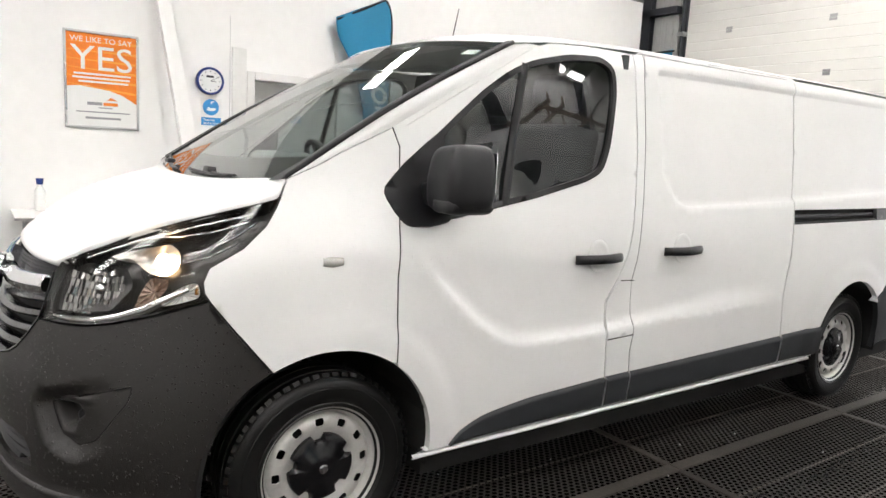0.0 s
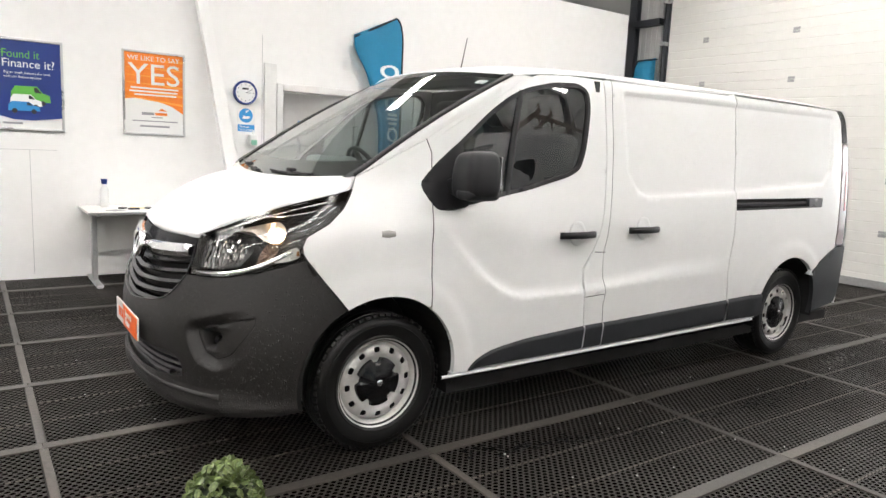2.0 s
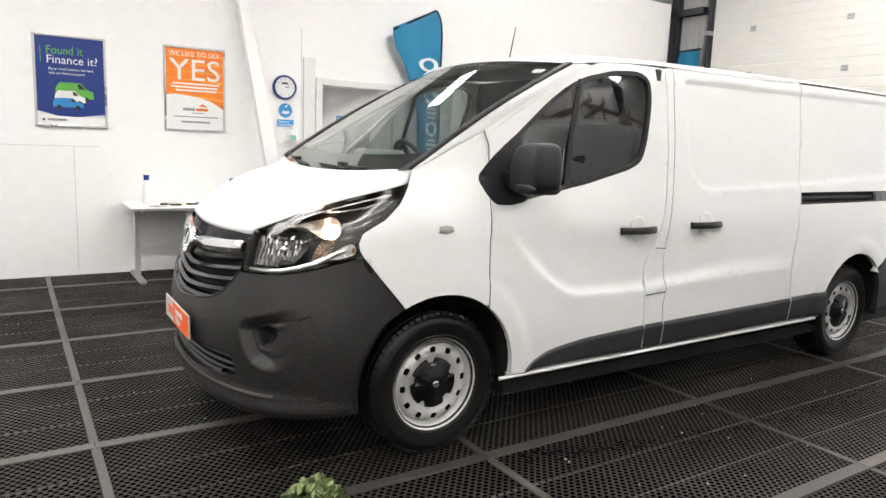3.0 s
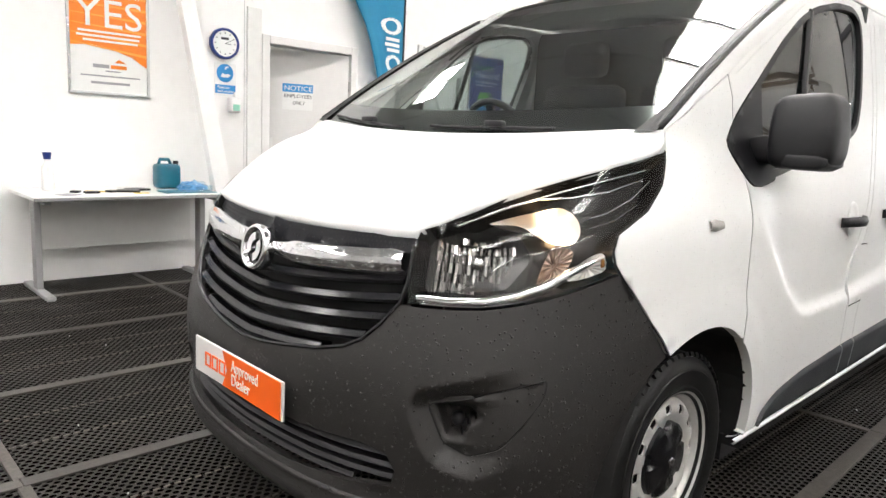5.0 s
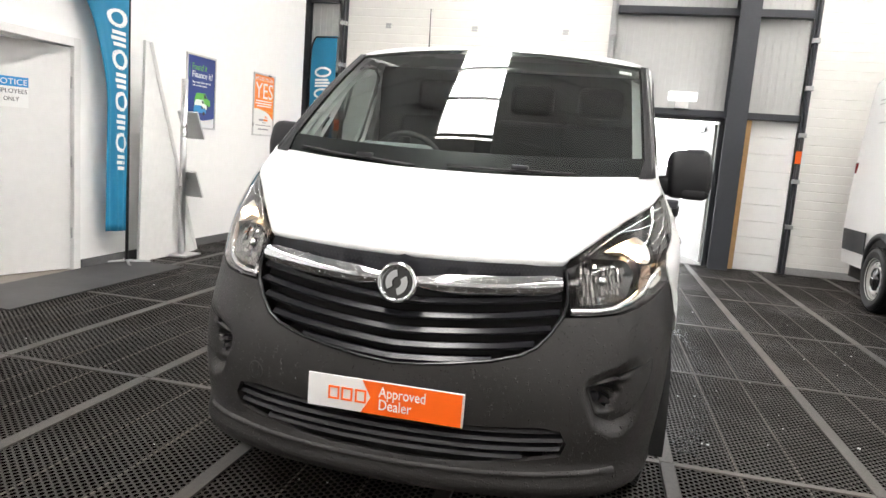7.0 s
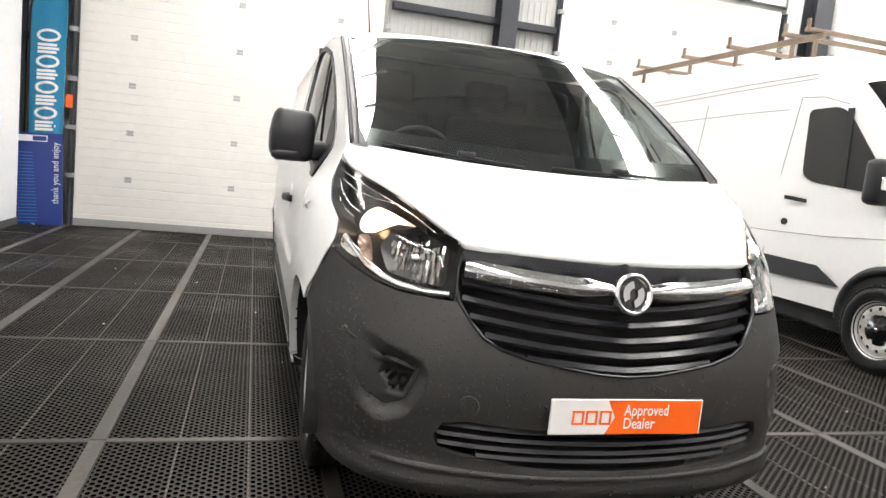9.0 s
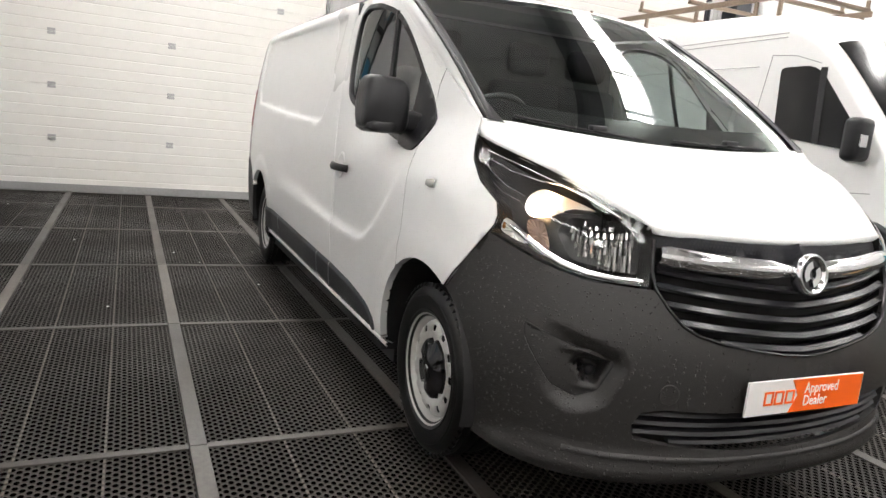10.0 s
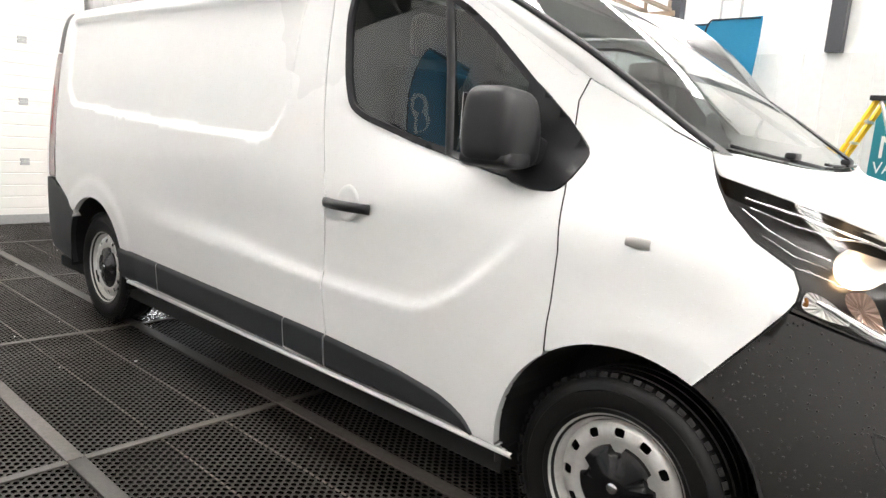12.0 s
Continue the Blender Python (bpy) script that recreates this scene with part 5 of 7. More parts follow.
for side in (-1, 1):
    lamp = panel("headlamp", LAMP, LAMPBLACK, van, side, gap=0.004, off=-0.075, flange=0.0, label="headlamp with its inner lamp lit warm white", step=0.03)
    # housing walls
    bm = bmesh.new()
    edge = dense(shrunk(LAMP, 0.003), 0.03)
    a = [bm.verts.new(on_skin(s, z, -0.004, side)) for s, z in edge]
    mid = (0.95, 1.0)
    b = [bm.verts.new(on_skin(mid[0] + (s - mid[0]) * 0.94, mid[1] + (z - mid[1]) * 0.92, -0.085, side)) for s, z in edge]
    for k in range(len(edge)):
        bm.faces.new((a[k], a[(k + 1) % len(edge)], b[(k + 1) % len(edge)], b[k]))
    bmesh.ops.recalc_face_normals(bm, faces=bm.faces)
    part("lamp_housing", bm, LAMPBLACK, lamp, "", True)
    lens = panel("lamp_lens", LAMP, LENS, lamp, side, gap=0.003, off=0.0, flange=0.0, step=0.03)
    lens.visible_shadow = False

    def bowl(name, outline, depth, mat, facets, label=""):
        bm = bmesh.new()
        o = dense(rounded(outline, 0.02), 0.02)
        mx, mz = sum(p[0] for p in o) / len(o), sum(p[1] for p in o) / len(o)
        rows = [[bm.verts.new(on_skin(mx + (s - mx) * f, mz + (z - mz) * f, -0.022 - depth * (1 - f * f) + (0.004 if k % 2 else 0.0) * facets, side)) for k, (s, z) in enumerate(o)] for f in (1.0, 0.85, 0.68, 0.5, 0.33, 0.16)]
        for u, v in zip(rows, rows[1:]):
            for k in range(len(o)):
                bm.faces.new((u[k], u[(k + 1) % len(o)], v[(k + 1) % len(o)], v[k]))
        bm.faces.new(rows[-1])
        bmesh.ops.recalc_face_normals(bm, faces=bm.faces)
        return part(name, bm, mat, lamp, label, not facets)
    bowl("main_reflector", [(0.622, 0.885), (0.87, 0.905), (0.945, 0.98), (0.915, 1.035), (0.72, 1.040), (0.618, 1.010)], 0.045, LAMPBLACK, 0.0, "smoked outer bowl")
    # fluted facets of the main beam
    bm = bmesh.new()
    ring = rounded([(0.645, 0.893), (0.845, 0.908), (0.905, 0.975), (0.880, 1.026), (0.72, 1.030), (0.640, 1.002)], 0.02)
    for i in range(15):
        for j in range(6):
            s0, z0 = 0.640 + 0.0185 * i, 0.890 + 0.0245 * j
            if not inside((s0 + 0.009, z0 + 0.012), ring):
                continue
            r2 = ((s0 - 0.77) / 0.14) ** 2 + ((z0 - 0.955) / 0.08) ** 2
            d = -0.062 + 0.036 * min(1.0, r2)
            lean = 0.005 * math.sin(2.1 * i + 1.3 * j)
            cs = [bm.verts.new(on_skin(s0 + p * 0.0178, z0 + q * 0.0236, d + h, side)) for p, q, h in ((0, 0, -lean), (0.5, 0, 0.006), (1, 0, lean), (1, 1, lean), (0.5, 1, 0.006), (0, 1, -lean))]
            bm.faces.new((cs[0], cs[1], cs[4], cs[5]))
            bm.faces.new((cs[1], cs[2], cs[3], cs[4]))
    tagged(part("reflector_facets", bm, REFLECTOR, lamp, "faceted chrome reflector"), kind="stuff")
    bowl("lit_reflector", [(0.80, 1.062), (0.92, 1.062), (1.00, 1.020), (1.06, 1.014), (1.095, 1.04), (1.10, 1.085), (1.065, 1.110), (0.95, 1.09)], 0.034, BOWL, 0.0, "bright bowl round the lit bulb")
    lit = bmesh.new()
    bmesh.ops.create_uvsphere(lit, u_segments=16, v_segments=10, radius=1.0, matrix=Matrix.Translation(on_skin(1.035, 1.060, -0.034, side)) @ Matrix.Diagonal((0.024, 0.026, 0.027, 1)))
    part("lit_bulb", lit, LIT, lamp, "glowing warm white bulb", True)
    bowl("indicator", [(0.95, 0.915), (0.985, 0.922), (1.03, 0.945), (1.06, 0.975), (1.065, 1.006), (1.005, 1.012), (0.975, 0.97)], 0.012, material("smoked_indicator", (0.42, 0.31, 0.25), 0.3, 0.6) if side < 0 else bpy.data.materials["smoked_indicator"], 1.0)
    bowl("corner_reflector", [(1.035, 0.925), (1.09, 0.932), (1.160, 0.952), (1.152, 0.998), (1.118, 0.990), (1.075, 0.966)], 0.006, STEEL, 1.0, "pale fluted corner reflector")
    bowl("side_marker", [(1.140, 0.957), (1.157, 0.959), (1.152, 0.985), (1.143, 0.980)], -0.004, AMBER, 0.0, "amber side marker")
    # thin chrome ribbons added to imitate streaks of reflected light in the lamp
    for line, w in (([(0.70, 1.048), (0.88, 1.098), (1.066, 1.138), (1.20, 1.172), (1.33, 1.202)], 0.0020), ([(1.00, 1.122), (1.10, 1.128), (1.20, 1.145), (1.31, 1.178)], 0.0014), ([(1.11, 1.075), (1.18, 1.095), (1.26, 1.130), (1.33, 1.175)], 0.0016), ([(1.115, 1.055), (1.19, 1.075), (1.27, 1.115)], 0.0012)):
        ribbon("trim_streak", line, w, CHROME, lamp, side, -0.018, 0.006)
    ribbon("lower_light_bar", [(0.60, 0.868), (0.70, 0.868), (0.80, 0.874), (0.90, 0.890), (0.98, 0.912), (1.03, 0.935), (1.08, 0.957), (1.125, 0.975)], [0.010, 0.011, 0.012, 0.013, 0.016, 0.014, 0.010, 0.006], CHROME, lamp, side, -0.030, 0.012, "chrome light bar")
    bulb = bmesh.new()
    bmesh.ops.create_uvsphere(bulb, u_segments=12, v_segments=8, radius=0.018, matrix=Matrix.Translation(on_skin(0.775, 0.968, -0.055, side)))
    part("bulb_cap", bulb, CHROME, lamp, "", True)

# ---- bonnet, windscreen, roof ----
SIDE_EDGE = [(0.0, (0.196, 0.520, 1.020)), (0.22, (0.335, 0.617, 1.094)), (0.45, (0.478, 0.709, 1.157)), (0.68, (0.622, 0.795, 1.207)), (0.9, (0.772, 0.840, 1.257)), (1.0, (0.808, 0.823, 1.303))]


def edge_point(u, side):
    p = [spline([(k, v[i]) for k, v in SIDE_EDGE], u) for i in range(3)]
    return Vector((p[0], p[1] * side, p[2]))


def front_edge(v):
    return Vector((0.136 + 0.060 * abs(v) ** 2.2, 0.520 * v, 1.004 + 0.016 * abs(v) ** 2))


def screen_base(v):
    return Vector((0.700 + 0.112 * abs(v) ** 2.2, 0.822 * v, 1.262 + 0.043 * v * v))


def bonnet_point(u, v01):
    v = 2 * v01 - 1
    a, b = front_edge(v), screen_base(v)
    l, r = edge_point(u, -1), edge_point(u, 1)
    k = v01
    c = a.lerp(b, u) + l.lerp(r, k) - (front_edge(-1).lerp(front_edge(1), k).lerp(screen_base(-1).lerp(screen_base(1), k), u))
    c.z += 0.052 * math.sin(math.pi * min(1, u * 1.0)) ** 0.8 * (1 - v * v) ** 0.7
    c.z += 0.008 * smooth(0.0, 0.1, u) * smooth(0.0, 0.15, 1 - abs(v))
    return c


bm = sheet(bonnet_point, 40, 44)
bm.normal_update()
rim = [e for e in bm.edges if len(e.link_faces) == 1]
ex = bmesh.ops.extrude_edge_only(bm, edges=rim)
for v in [g for g in ex["geom"] if isinstance(g, bmesh.types.BMVert)]:
    v.co += Vector((0.012 if v.co.x < 0.3 else 0, -0.008 if v.co.y > 0 else 0.008, -0.018))
bmesh.ops.recalc_face_normals(bm, faces=bm.faces)
part("bonnet", bm, PAINT, van, "white bonnet", True)


def screen_top(v):
    return Vector((1.620 + 0.115 * abs(v) ** 2.2, 0.778 * v, 1.886 - 0.044 * v * v))


def screen_point(u, v, off=0.0):
    a, b = screen_base(v), screen_top(v)
    a = a + Vector((0.004, -0.014 * v, 0.0))
    p = a.lerp(b, u)
    bow = 0.022 * math.sin(math.pi * u)
    return p + Vector((-0.51, 0, 0.86)) * (bow + off)


bm = sheet(lambda u, v: screen_point(u, 2 * v - 1), 20, 30)
screen = part("windscreen", bm, SCREEN, van, "laminated windscreen spotted with rain", True)
screen.visible_shadow = False


def frit(name, u0, u1, v0, v1, mat, off=0.003, nu=10, nv=16, parent=None, label=""):
    return part(name, sheet(lambda u, v: screen_point(u0 + (u1 - u0) * u, v0 + (v1 - v0) * v, off), nu, nv), mat, parent or screen, label, True)


frit("screen_border", 0.0, 0.13, -1, 1, GLOSSBLACK, -0.003, 3, 24)
frit("screen_border", 0.955, 1.0, -1, 1, GLOSSBLACK, -0.003, 2, 24)
for side in (-1, 1):
    frit("screen_border", 0.12, 0.96, side * 0.945, side * 1.0, GLOSSBLACK, -0.003, 14, 2)
    bm = bmesh.new()
    tube([screen_point(k / 20, side * 1.0, 0.003) for k in range(21)], 0.009, 8, bm)
    part("screen_rubber", bm, TRIM, screen, "", True)
    part("screen_trim", sheet(lambda u, v: screen_point(u, side * (0.958 + 0.045 * v), 0.005 + 0.004 * math.sin(math.pi * v)), 20, 4), TRIM, screen, "", True)
    bm = sheet(lambda u, v: screen_point(-0.02 + 0.26 * u, side * (1.0 - (0.075 - 0.07 * u) * v), 0.008 - 0.004 * u), 8, 3)
    part("scuttle_corner", bm, TRIM, screen, "", True)
WEB = [(1.439, 1.305), (1.55, 1.352), (1.70, 1.424), (1.839, 1.489), (2.02, 1.595), (2.20, 1.705), (2.367, 1.800), (2.46, 1.846)]
for side in (-1, 1):
    def web(u, v):
        z = 1.305 + 0.541 * u
        s = lerp([(b, a) for a, b in WEB], z)
        a, b = screen_point(u, side * 1.0, -0.002), on_skin(s, z, -0.0005, side)
        return a.lerp(b, v) + Vector((0, side, 0.4)) * 0.006 * math.sin(math.pi * v)
    part("pillar_web", sheet(web, 24, 4), PAINT, van, "", True)
frit("toll_tag", 0.885, 0.925, -0.90, -0.82, PRINTWHITE, -0.004, 2, 3)
# wipers
for side, (v0, v1, u1) in ((1, (0.18, 0.86, 0.034)), (-1, (-0.62, 0.02, 0.032))):
    arm = [screen_point(0.004 + 0.016 * k / 6, v0 + (v1 - v0) * 0.45 * k / 6, 0.014) for k in range(7)]
    wiper = part("wiper", tube(arm, 0.006, 8), TRIM, van, "black wiper", True)
    part("wiper_blade", tube([screen_point(0.014 + (u1 - 0.014) * k / 10, v0 + (v1 - v0) * (k / 10), 0.008) for k in range(11)], 0.0055, 6), TRIM, wiper, "", True)
    pv = screen_point(0.026, v0 + (v1 - v0) * 0.42, 0.022)
    part("wiper_knuckle", box(tuple(pv - Vector((0.016, 0.035, 0.010))), tuple(pv + Vector((0.016, 0.035, 0.010))), 0.006), TRIM, wiper, "", True)
bm = sheet(lambda u, v: Vector(screen_base(2 * v - 1)) + Vector((-0.03 + 0.07 * u, 0, -0.03 + 0.012 * u)), 2, 24)
part("scuttle", bm, TRIM, van)


def roof_point(u, v01):
    v = 2 * v01 - 1
    x0 = screen_top(v).x
    x = x0 + (5.30 - x0) * u ** 1.15
    zr = spline(RAIL, max(1.73, x))
    w = half_width(x, zr) if x > 1.73 else half_width(1.73, 1.842)
    zc = spline([(1.60, 1.884), (1.75, 1.917), (2.0, 1.945), (2.5, 1.966), (3.5, 1.972), (4.8, 1.962), (5.3, 1.93)], x)
    if u == 0:
        t = screen_top(v)
        k = smooth(0.9, 1.0, abs(v))
        return Vector((t.x, v * (0.778 * (1 - k) + w * k), t.z))
    return Vector((x, v * w, zr + (zc - zr) * (1 - abs(v) ** 3.0) ** 0.75))


roof = part("roof", sheet(roof_point, 50, 40), PAINT, van, "white roof", True)
aerial = part("aerial", tube([(2.34, 0.55, 1.955), (2.36, 0.555, 2.02), (2.42, 0.575, 2.25)], [0.007, 0.004, 0.003], 8), TRIM, van, "thin black aerial", True)
part("aerial_base", lathe([(0.0, 0.012), (0.018, 0.010), (0.026, 0.0), (0.026, -0.01)], 16, Matrix.Translation((2.34, 0.55, 1.962)) @ Matrix.Rotation(radians(90), 4, "X")), TRIM, aerial)
# tail closure
bm = sheet(lambda u, v: (5.29, (2 * u - 1) * (half_width(5.25, 0.32 + 1.56 * v) - 0.012), 0.32 + 1.58 * v), 8, 16)
rear_doors = part("rear_doors", bm, PAINT, van, "", True)
# pan and axles are coloured near-black to put in the under-van shade
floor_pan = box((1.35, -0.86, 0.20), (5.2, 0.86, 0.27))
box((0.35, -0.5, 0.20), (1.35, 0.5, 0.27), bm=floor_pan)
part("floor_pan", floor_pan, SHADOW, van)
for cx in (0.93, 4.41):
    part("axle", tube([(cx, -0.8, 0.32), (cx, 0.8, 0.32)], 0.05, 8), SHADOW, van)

# ---- cab interior ----
cab = part("cab_floor", box((1.40, -0.82, 0.5), (2.33, 0.82, 0.55)), DASH, van)
part("bulkhead", box((2.30, -0.84, 0.5), (2.33, 0.84, 1.86)), BULK, van, "grey steel bulkhead")
bm = sheet(lambda u, v: (0.80 + 0.58 * u, (2 * v - 1) * 0.80, 1.262 + 0.045 * math.sin(math.pi * u) - 0.25 * max(0, u - 0.75)), 12, 16)
part("dashboard", bm, DASH, van, "dark grey dashboard", True)
part("dash_front", box((1.30, -0.80, 0.7), (1.40, 0.80, 1.22), 0.03), DASH, van, "", True)
part("binnacle", box((1.16, 0.22, 1.27), (1.38, 0.58, 1.37), 0.04), DASH, van, "", True)
wheel_m = Matrix.Translation((1.52, 0.40, 1.26)) @ Matrix.Rotation(radians(62), 4, "Y") @ Matrix.Rotation(radians(90), 4, "X")
ring = [(0.185 + 0.016 * math.cos(a), 0.016 * math.sin(a)) for a in (2 * math.pi * k / 8 for k in range(8))]
wheel_in = part("steering_wheel", lathe(ring, 32, wheel_m, closed=True), TRIM, van, "", True)
bm = box((-0.17, -0.01, -0.02), (0.17, 0.01, 0.02), 0.004)
box((-0.06, -0.02, -0.06), (0.06, 0.02, 0.06), 0.015, bm)
bm.transform(wheel_m)
part("wheel_spokes", bm, TRIM, wheel_in)
for y, w in ((0.42, 0.25), (-0.16, 0.24), (-0.56, 0.24)):
    seat = part("cab_seat", box((1.65, y - w, 0.85), (2.12, y + w, 1.02), 0.05), SEAT, van, "dark fabric seat", True)
    bm = box((-0.06, -w + 0.01, 0.0), (0.07, w - 0.01, 0.62), 0.05)
    bm.transform(Matrix.Translation((2.10, y, 0.95)) @ Matrix.Rotation(radians(10), 4, "Y"))
    part("seat_back", bm, SEAT, seat, "", True)
    part("headrest", box((2.14, y - 0.13, 1.60), (2.24, y + 0.13, 1.78), 0.04), SEAT, seat, "", True)
for side in (-1, 1):
    bm = sheet(lambda u, v: screen_point(0.14 + 0.8 * u, side * (0.905 - 0.0 * u + 0.075 * v), -0.05 - 0.02 * v), 10, 3)
    part("pillar_lining", bm, LINING, van, "", True)
part("head_lining", sheet(lambda u, v: (1.70 + 0.60 * u, (2 * v - 1) * 0.74, 1.845 + 0.03 * u), 3, 8), LINING, van)

# ---- wheels ----
def tyre_mesh():
    prof = [(0.205, -0.085), (0.222, -0.096), (0.232, -0.103), (0.236, -0.101), (0.262, -0.110), (0.286, -0.1105), (0.288, -0.108), (0.298, -0.107), (0.318, -0.095), (0.329, -0.080)]
    prof += [(0.331, -0.062), (0.331, -0.052), (0.324, -0.050), (0.324, -0.044), (0.332, -0.042), (0.333, -0.004), (0.326, -0.003), (0.326, 0.003), (0.333, 0.004), (0.332, 0.042), (0.324, 0.044), (0.324, 0.050), (0.331, 0.052), (0.331, 0.062)]
    prof += [(0.329, 0.080), (0.318, 0.095), (0.298, 0.108), (0.262, 0.110), (0.222, 0.096), (0.205, 0.085)]
    bm = lathe(prof, 72, closed=True)
    # shoulder blocks
    for k in range(60):
        a = 2 * math.pi * k / 60
        for y in (-0.084, 0.084):
            m = Matrix.Rotation(a, 4, "Y") @ Matrix.Translation((0.3255, y, 0))
            bmesh.ops.create_cube(bm, size=1, matrix=m @ Matrix.Rotation(radians(-30 if y > 0 else 30), 4, "Z") @ Matrix.Diagonal((0.014, 0.026, 0.022, 1)))
    return bm


def rim_mesh():
    """Pressed steel disc with oval holes, its face towards -y."""
    bm = lathe([(0.212, -0.092), (0.219, -0.098), (0.214, -0.088), (0.200, -0.080), (0.193, -0.062), (0.190, -0.055)], 72)
    for f in [f for f in bm.faces if len(f.verts) > 4]:
        bm.faces.remove(f)
    holes = 12
    radii = [(0.190, -0.055), (0.184, -0.066), (0.174, -0.075), (0.160, -0.080), (0.147, -0.080), (0.132, -0.077), (0.118, -0.066), (0.02, -0.055)]
    n = holes * 10
    rows = [[bm.verts.new((r * math.cos(2 * math.pi * k / n), y, r * math.sin(2 * math.pi * k / n))) for k in range(n)] for r, y in radii]
    for i, (u, v) in enumerate(zip(rows, rows[1:])):
        for k in range(n):
            if i in (2, 3) and k % 10 in (3, 4, 5, 6):
                continue
            bm.faces.new((u[k], u[(k + 1) % n], v[(k + 1) % n], v[k]))
    for h in range(holes):
        o = 10 * h
        loop = [rows[2][o + k] for k in (3, 4, 5, 6, 7)] + [rows[3][o + 7]] + [rows[4][o + k] for k in (7, 6, 5, 4, 3)] + [rows[3][o + 3]]
        c = sum((v.co for v in loop), Vector()) / len(loop)
        inner = []
        for k, v in enumerate(loop):
            q = 0.84 if k in (0, 4, 6, 10) else 1.0
            v.co = Vector((c.x + (v.co.x - c.x) * q, v.co.y, c.z + (v.co.z - c.z) * q))
            inner.append(bm.verts.new(v.co + Vector((0, 0.007, 0))))
        for k in range(len(loop)):
            bm.faces.new((loop[k], loop[(k + 1) % len(loop)], inner[(k + 1) % len(loop)], inner[k]))
    bmesh.ops.recalc_face_normals(bm, faces=bm.faces)
    return bm


def cap_mesh():
    bm = bmesh.new()
    n = 120
    rows = []
    for f, y in ((1.0, -0.062), (0.97, -0.080), (0.80, -0.090), (0.5, -0.094), (0.45, -0.098), (0.0, -0.100)):
        row = []
        for k in range(n):
            a = 2 * math.pi * k / n
            r = (0.097 + 0.023 * smooth(-0.85, -0.5, math.cos(5 * a))) * f
            if f < 0.6:
                r = 0.105 * f
            row.append(bm.verts.new((r * math.cos(a), y, r * math.sin(a))))
        rows.append(row)
    for u, v in zip(rows, rows[1:]):
        for k in range(n):
            bm.faces.new((u[k], u[(k + 1) % n], v[(k + 1) % n], v[k]))
    bmesh.ops.remove_doubles(bm, verts=bm.verts, dist=1e-6)
    bmesh.ops.recalc_face_normals(bm, faces=bm.faces)
    return bm


def data_of(bm, name, mat, smooth_it=True):
    me = bpy.data.meshes.new(name)
    for f in bm.faces:
        f.smooth = smooth_it
    bm.normal_update()
    for e in bm.edges:
        e.smooth = len(e.link_faces) == 2 and e.calc_face_angle(0.0) < radians(38)
    bm.to_mesh(me)
    bm.free()
    me.materials.append(mat)
    return me


TYRE, RIM, CAP = data_of(tyre_mesh(), "tyre", RUBBER), data_of(rim_mesh(), "rim", STEEL), data_of(cap_mesh(), "hub_cap", GLOSSBLACK)
LOGO = data_of(lathe([(0.0, -0.1035), (0.012, -0.1035), (0.016, -0.101), (0.016, -0.099)], 24), "cap_logo", CHROME)
BACKPLATE = data_of(lathe([(0.0, 0.0), (0.19, 0.0), (0.19, 0.01), (0.0, 0.01)], 32), "brake_backing", SHADOW)


def fit_wheel(owner, x, y, z, face, k=1.0, spin=0.0):
    w = new("wheel", TYRE)
    w.parent = owner
    w.location = Vector((x, y, z)) - BASE[owner]
    w.rotation_euler = (0, radians(spin), 0 if face < 0 else math.pi)
    w.scale = (k, k, k)
    for name, me in (("rim", RIM), ("hub_cap", CAP), ("cap_logo", LOGO), ("brake_backing", BACKPLATE)):
        o = new(name, me)
        o.parent = w


for x, spin in ((0.940, 12), (4.430, 40)):
    for side in (-1, 1):
        fit_wheel(van, x, side * 0.785, 0.328, side, 1.0, spin)


# ---- second van ----
tv = thing("high_roof_van", (4.2, -4.6, 0), "white high-roof panel van with a roof rack, parked beside", "van")
TOP = [(1.28, 0.98), (1.42, 1.10), (1.75, 1.22), (2.05, 1.33), (2.35, 1.70), (2.70, 2.13), (3.0, 2.45), (3.3, 2.65), (3.7, 2.75), (4.3, 2.80), (7.0, 2.80), (7.28, 2.74)]


def tv_half(x, z):
    top = spline(TOP, x)
    w = spline([(0.3, 0.97), (0.7, 1.0), (1.2, 0.995), (1.6, 0.97), (2.0, 0.935), (2.3, 0.91), (2.55, 0.875), (2.8, 0.82)], z)
    w *= spline([(1.28, 0.78), (1.5, 0.93), (1.9, 0.985), (2.4, 1.0), (7.3, 1.0)], x)
    edge = (top - z) / 0.22
    return w * (1 - max(0.0, 1 - edge) ** 2.4) if edge < 1 else w


def tv_side(x, z, off=0.0, side=1):
    return Vector((x, -4.6 + side * (tv_half(x, z) + off), z))


def tv_skin(u, v):
    x = 1.28 + 6.0 * u ** 1.3
    top, a = spline(TOP, x), v * 2 - 1
    k = abs(a)
    side = -1 if a < 0 else 1
    q = 1 - k
    z = 0.38 + (top - 0.38) * math.sin(q * math.pi / 2) ** 0.9
    if k < 1e-6:
        return Vector((x, -4.6, top))
    return Vector((x, -4.6 + side * tv_half(x, min(z, top - 1e-4)), z))


def tv_panel(name, outline, mat, parent, off, label="", thick=0.012, side=1):
    bm = bmesh.new()
    o = dense(outline, 0.08)
    vs, _, fs, *_ = delaunay_2d_cdt([Vector(p) for p in o], [(k, (k + 1) % len(o)) for k in range(len(o))], [], 1, 1e-6)
    m = [bm.verts.new(tv_side(p.x, p.y, off, side)) for p in vs]
    faces = [bm.faces.new([m[k] for k in f]) for f in fs]
    bmesh.ops.recalc_face_normals(bm, faces=faces)
    bmesh.ops.solidify(bm, geom=faces, thickness=thick)
    return part(name, bm, mat, parent, label)


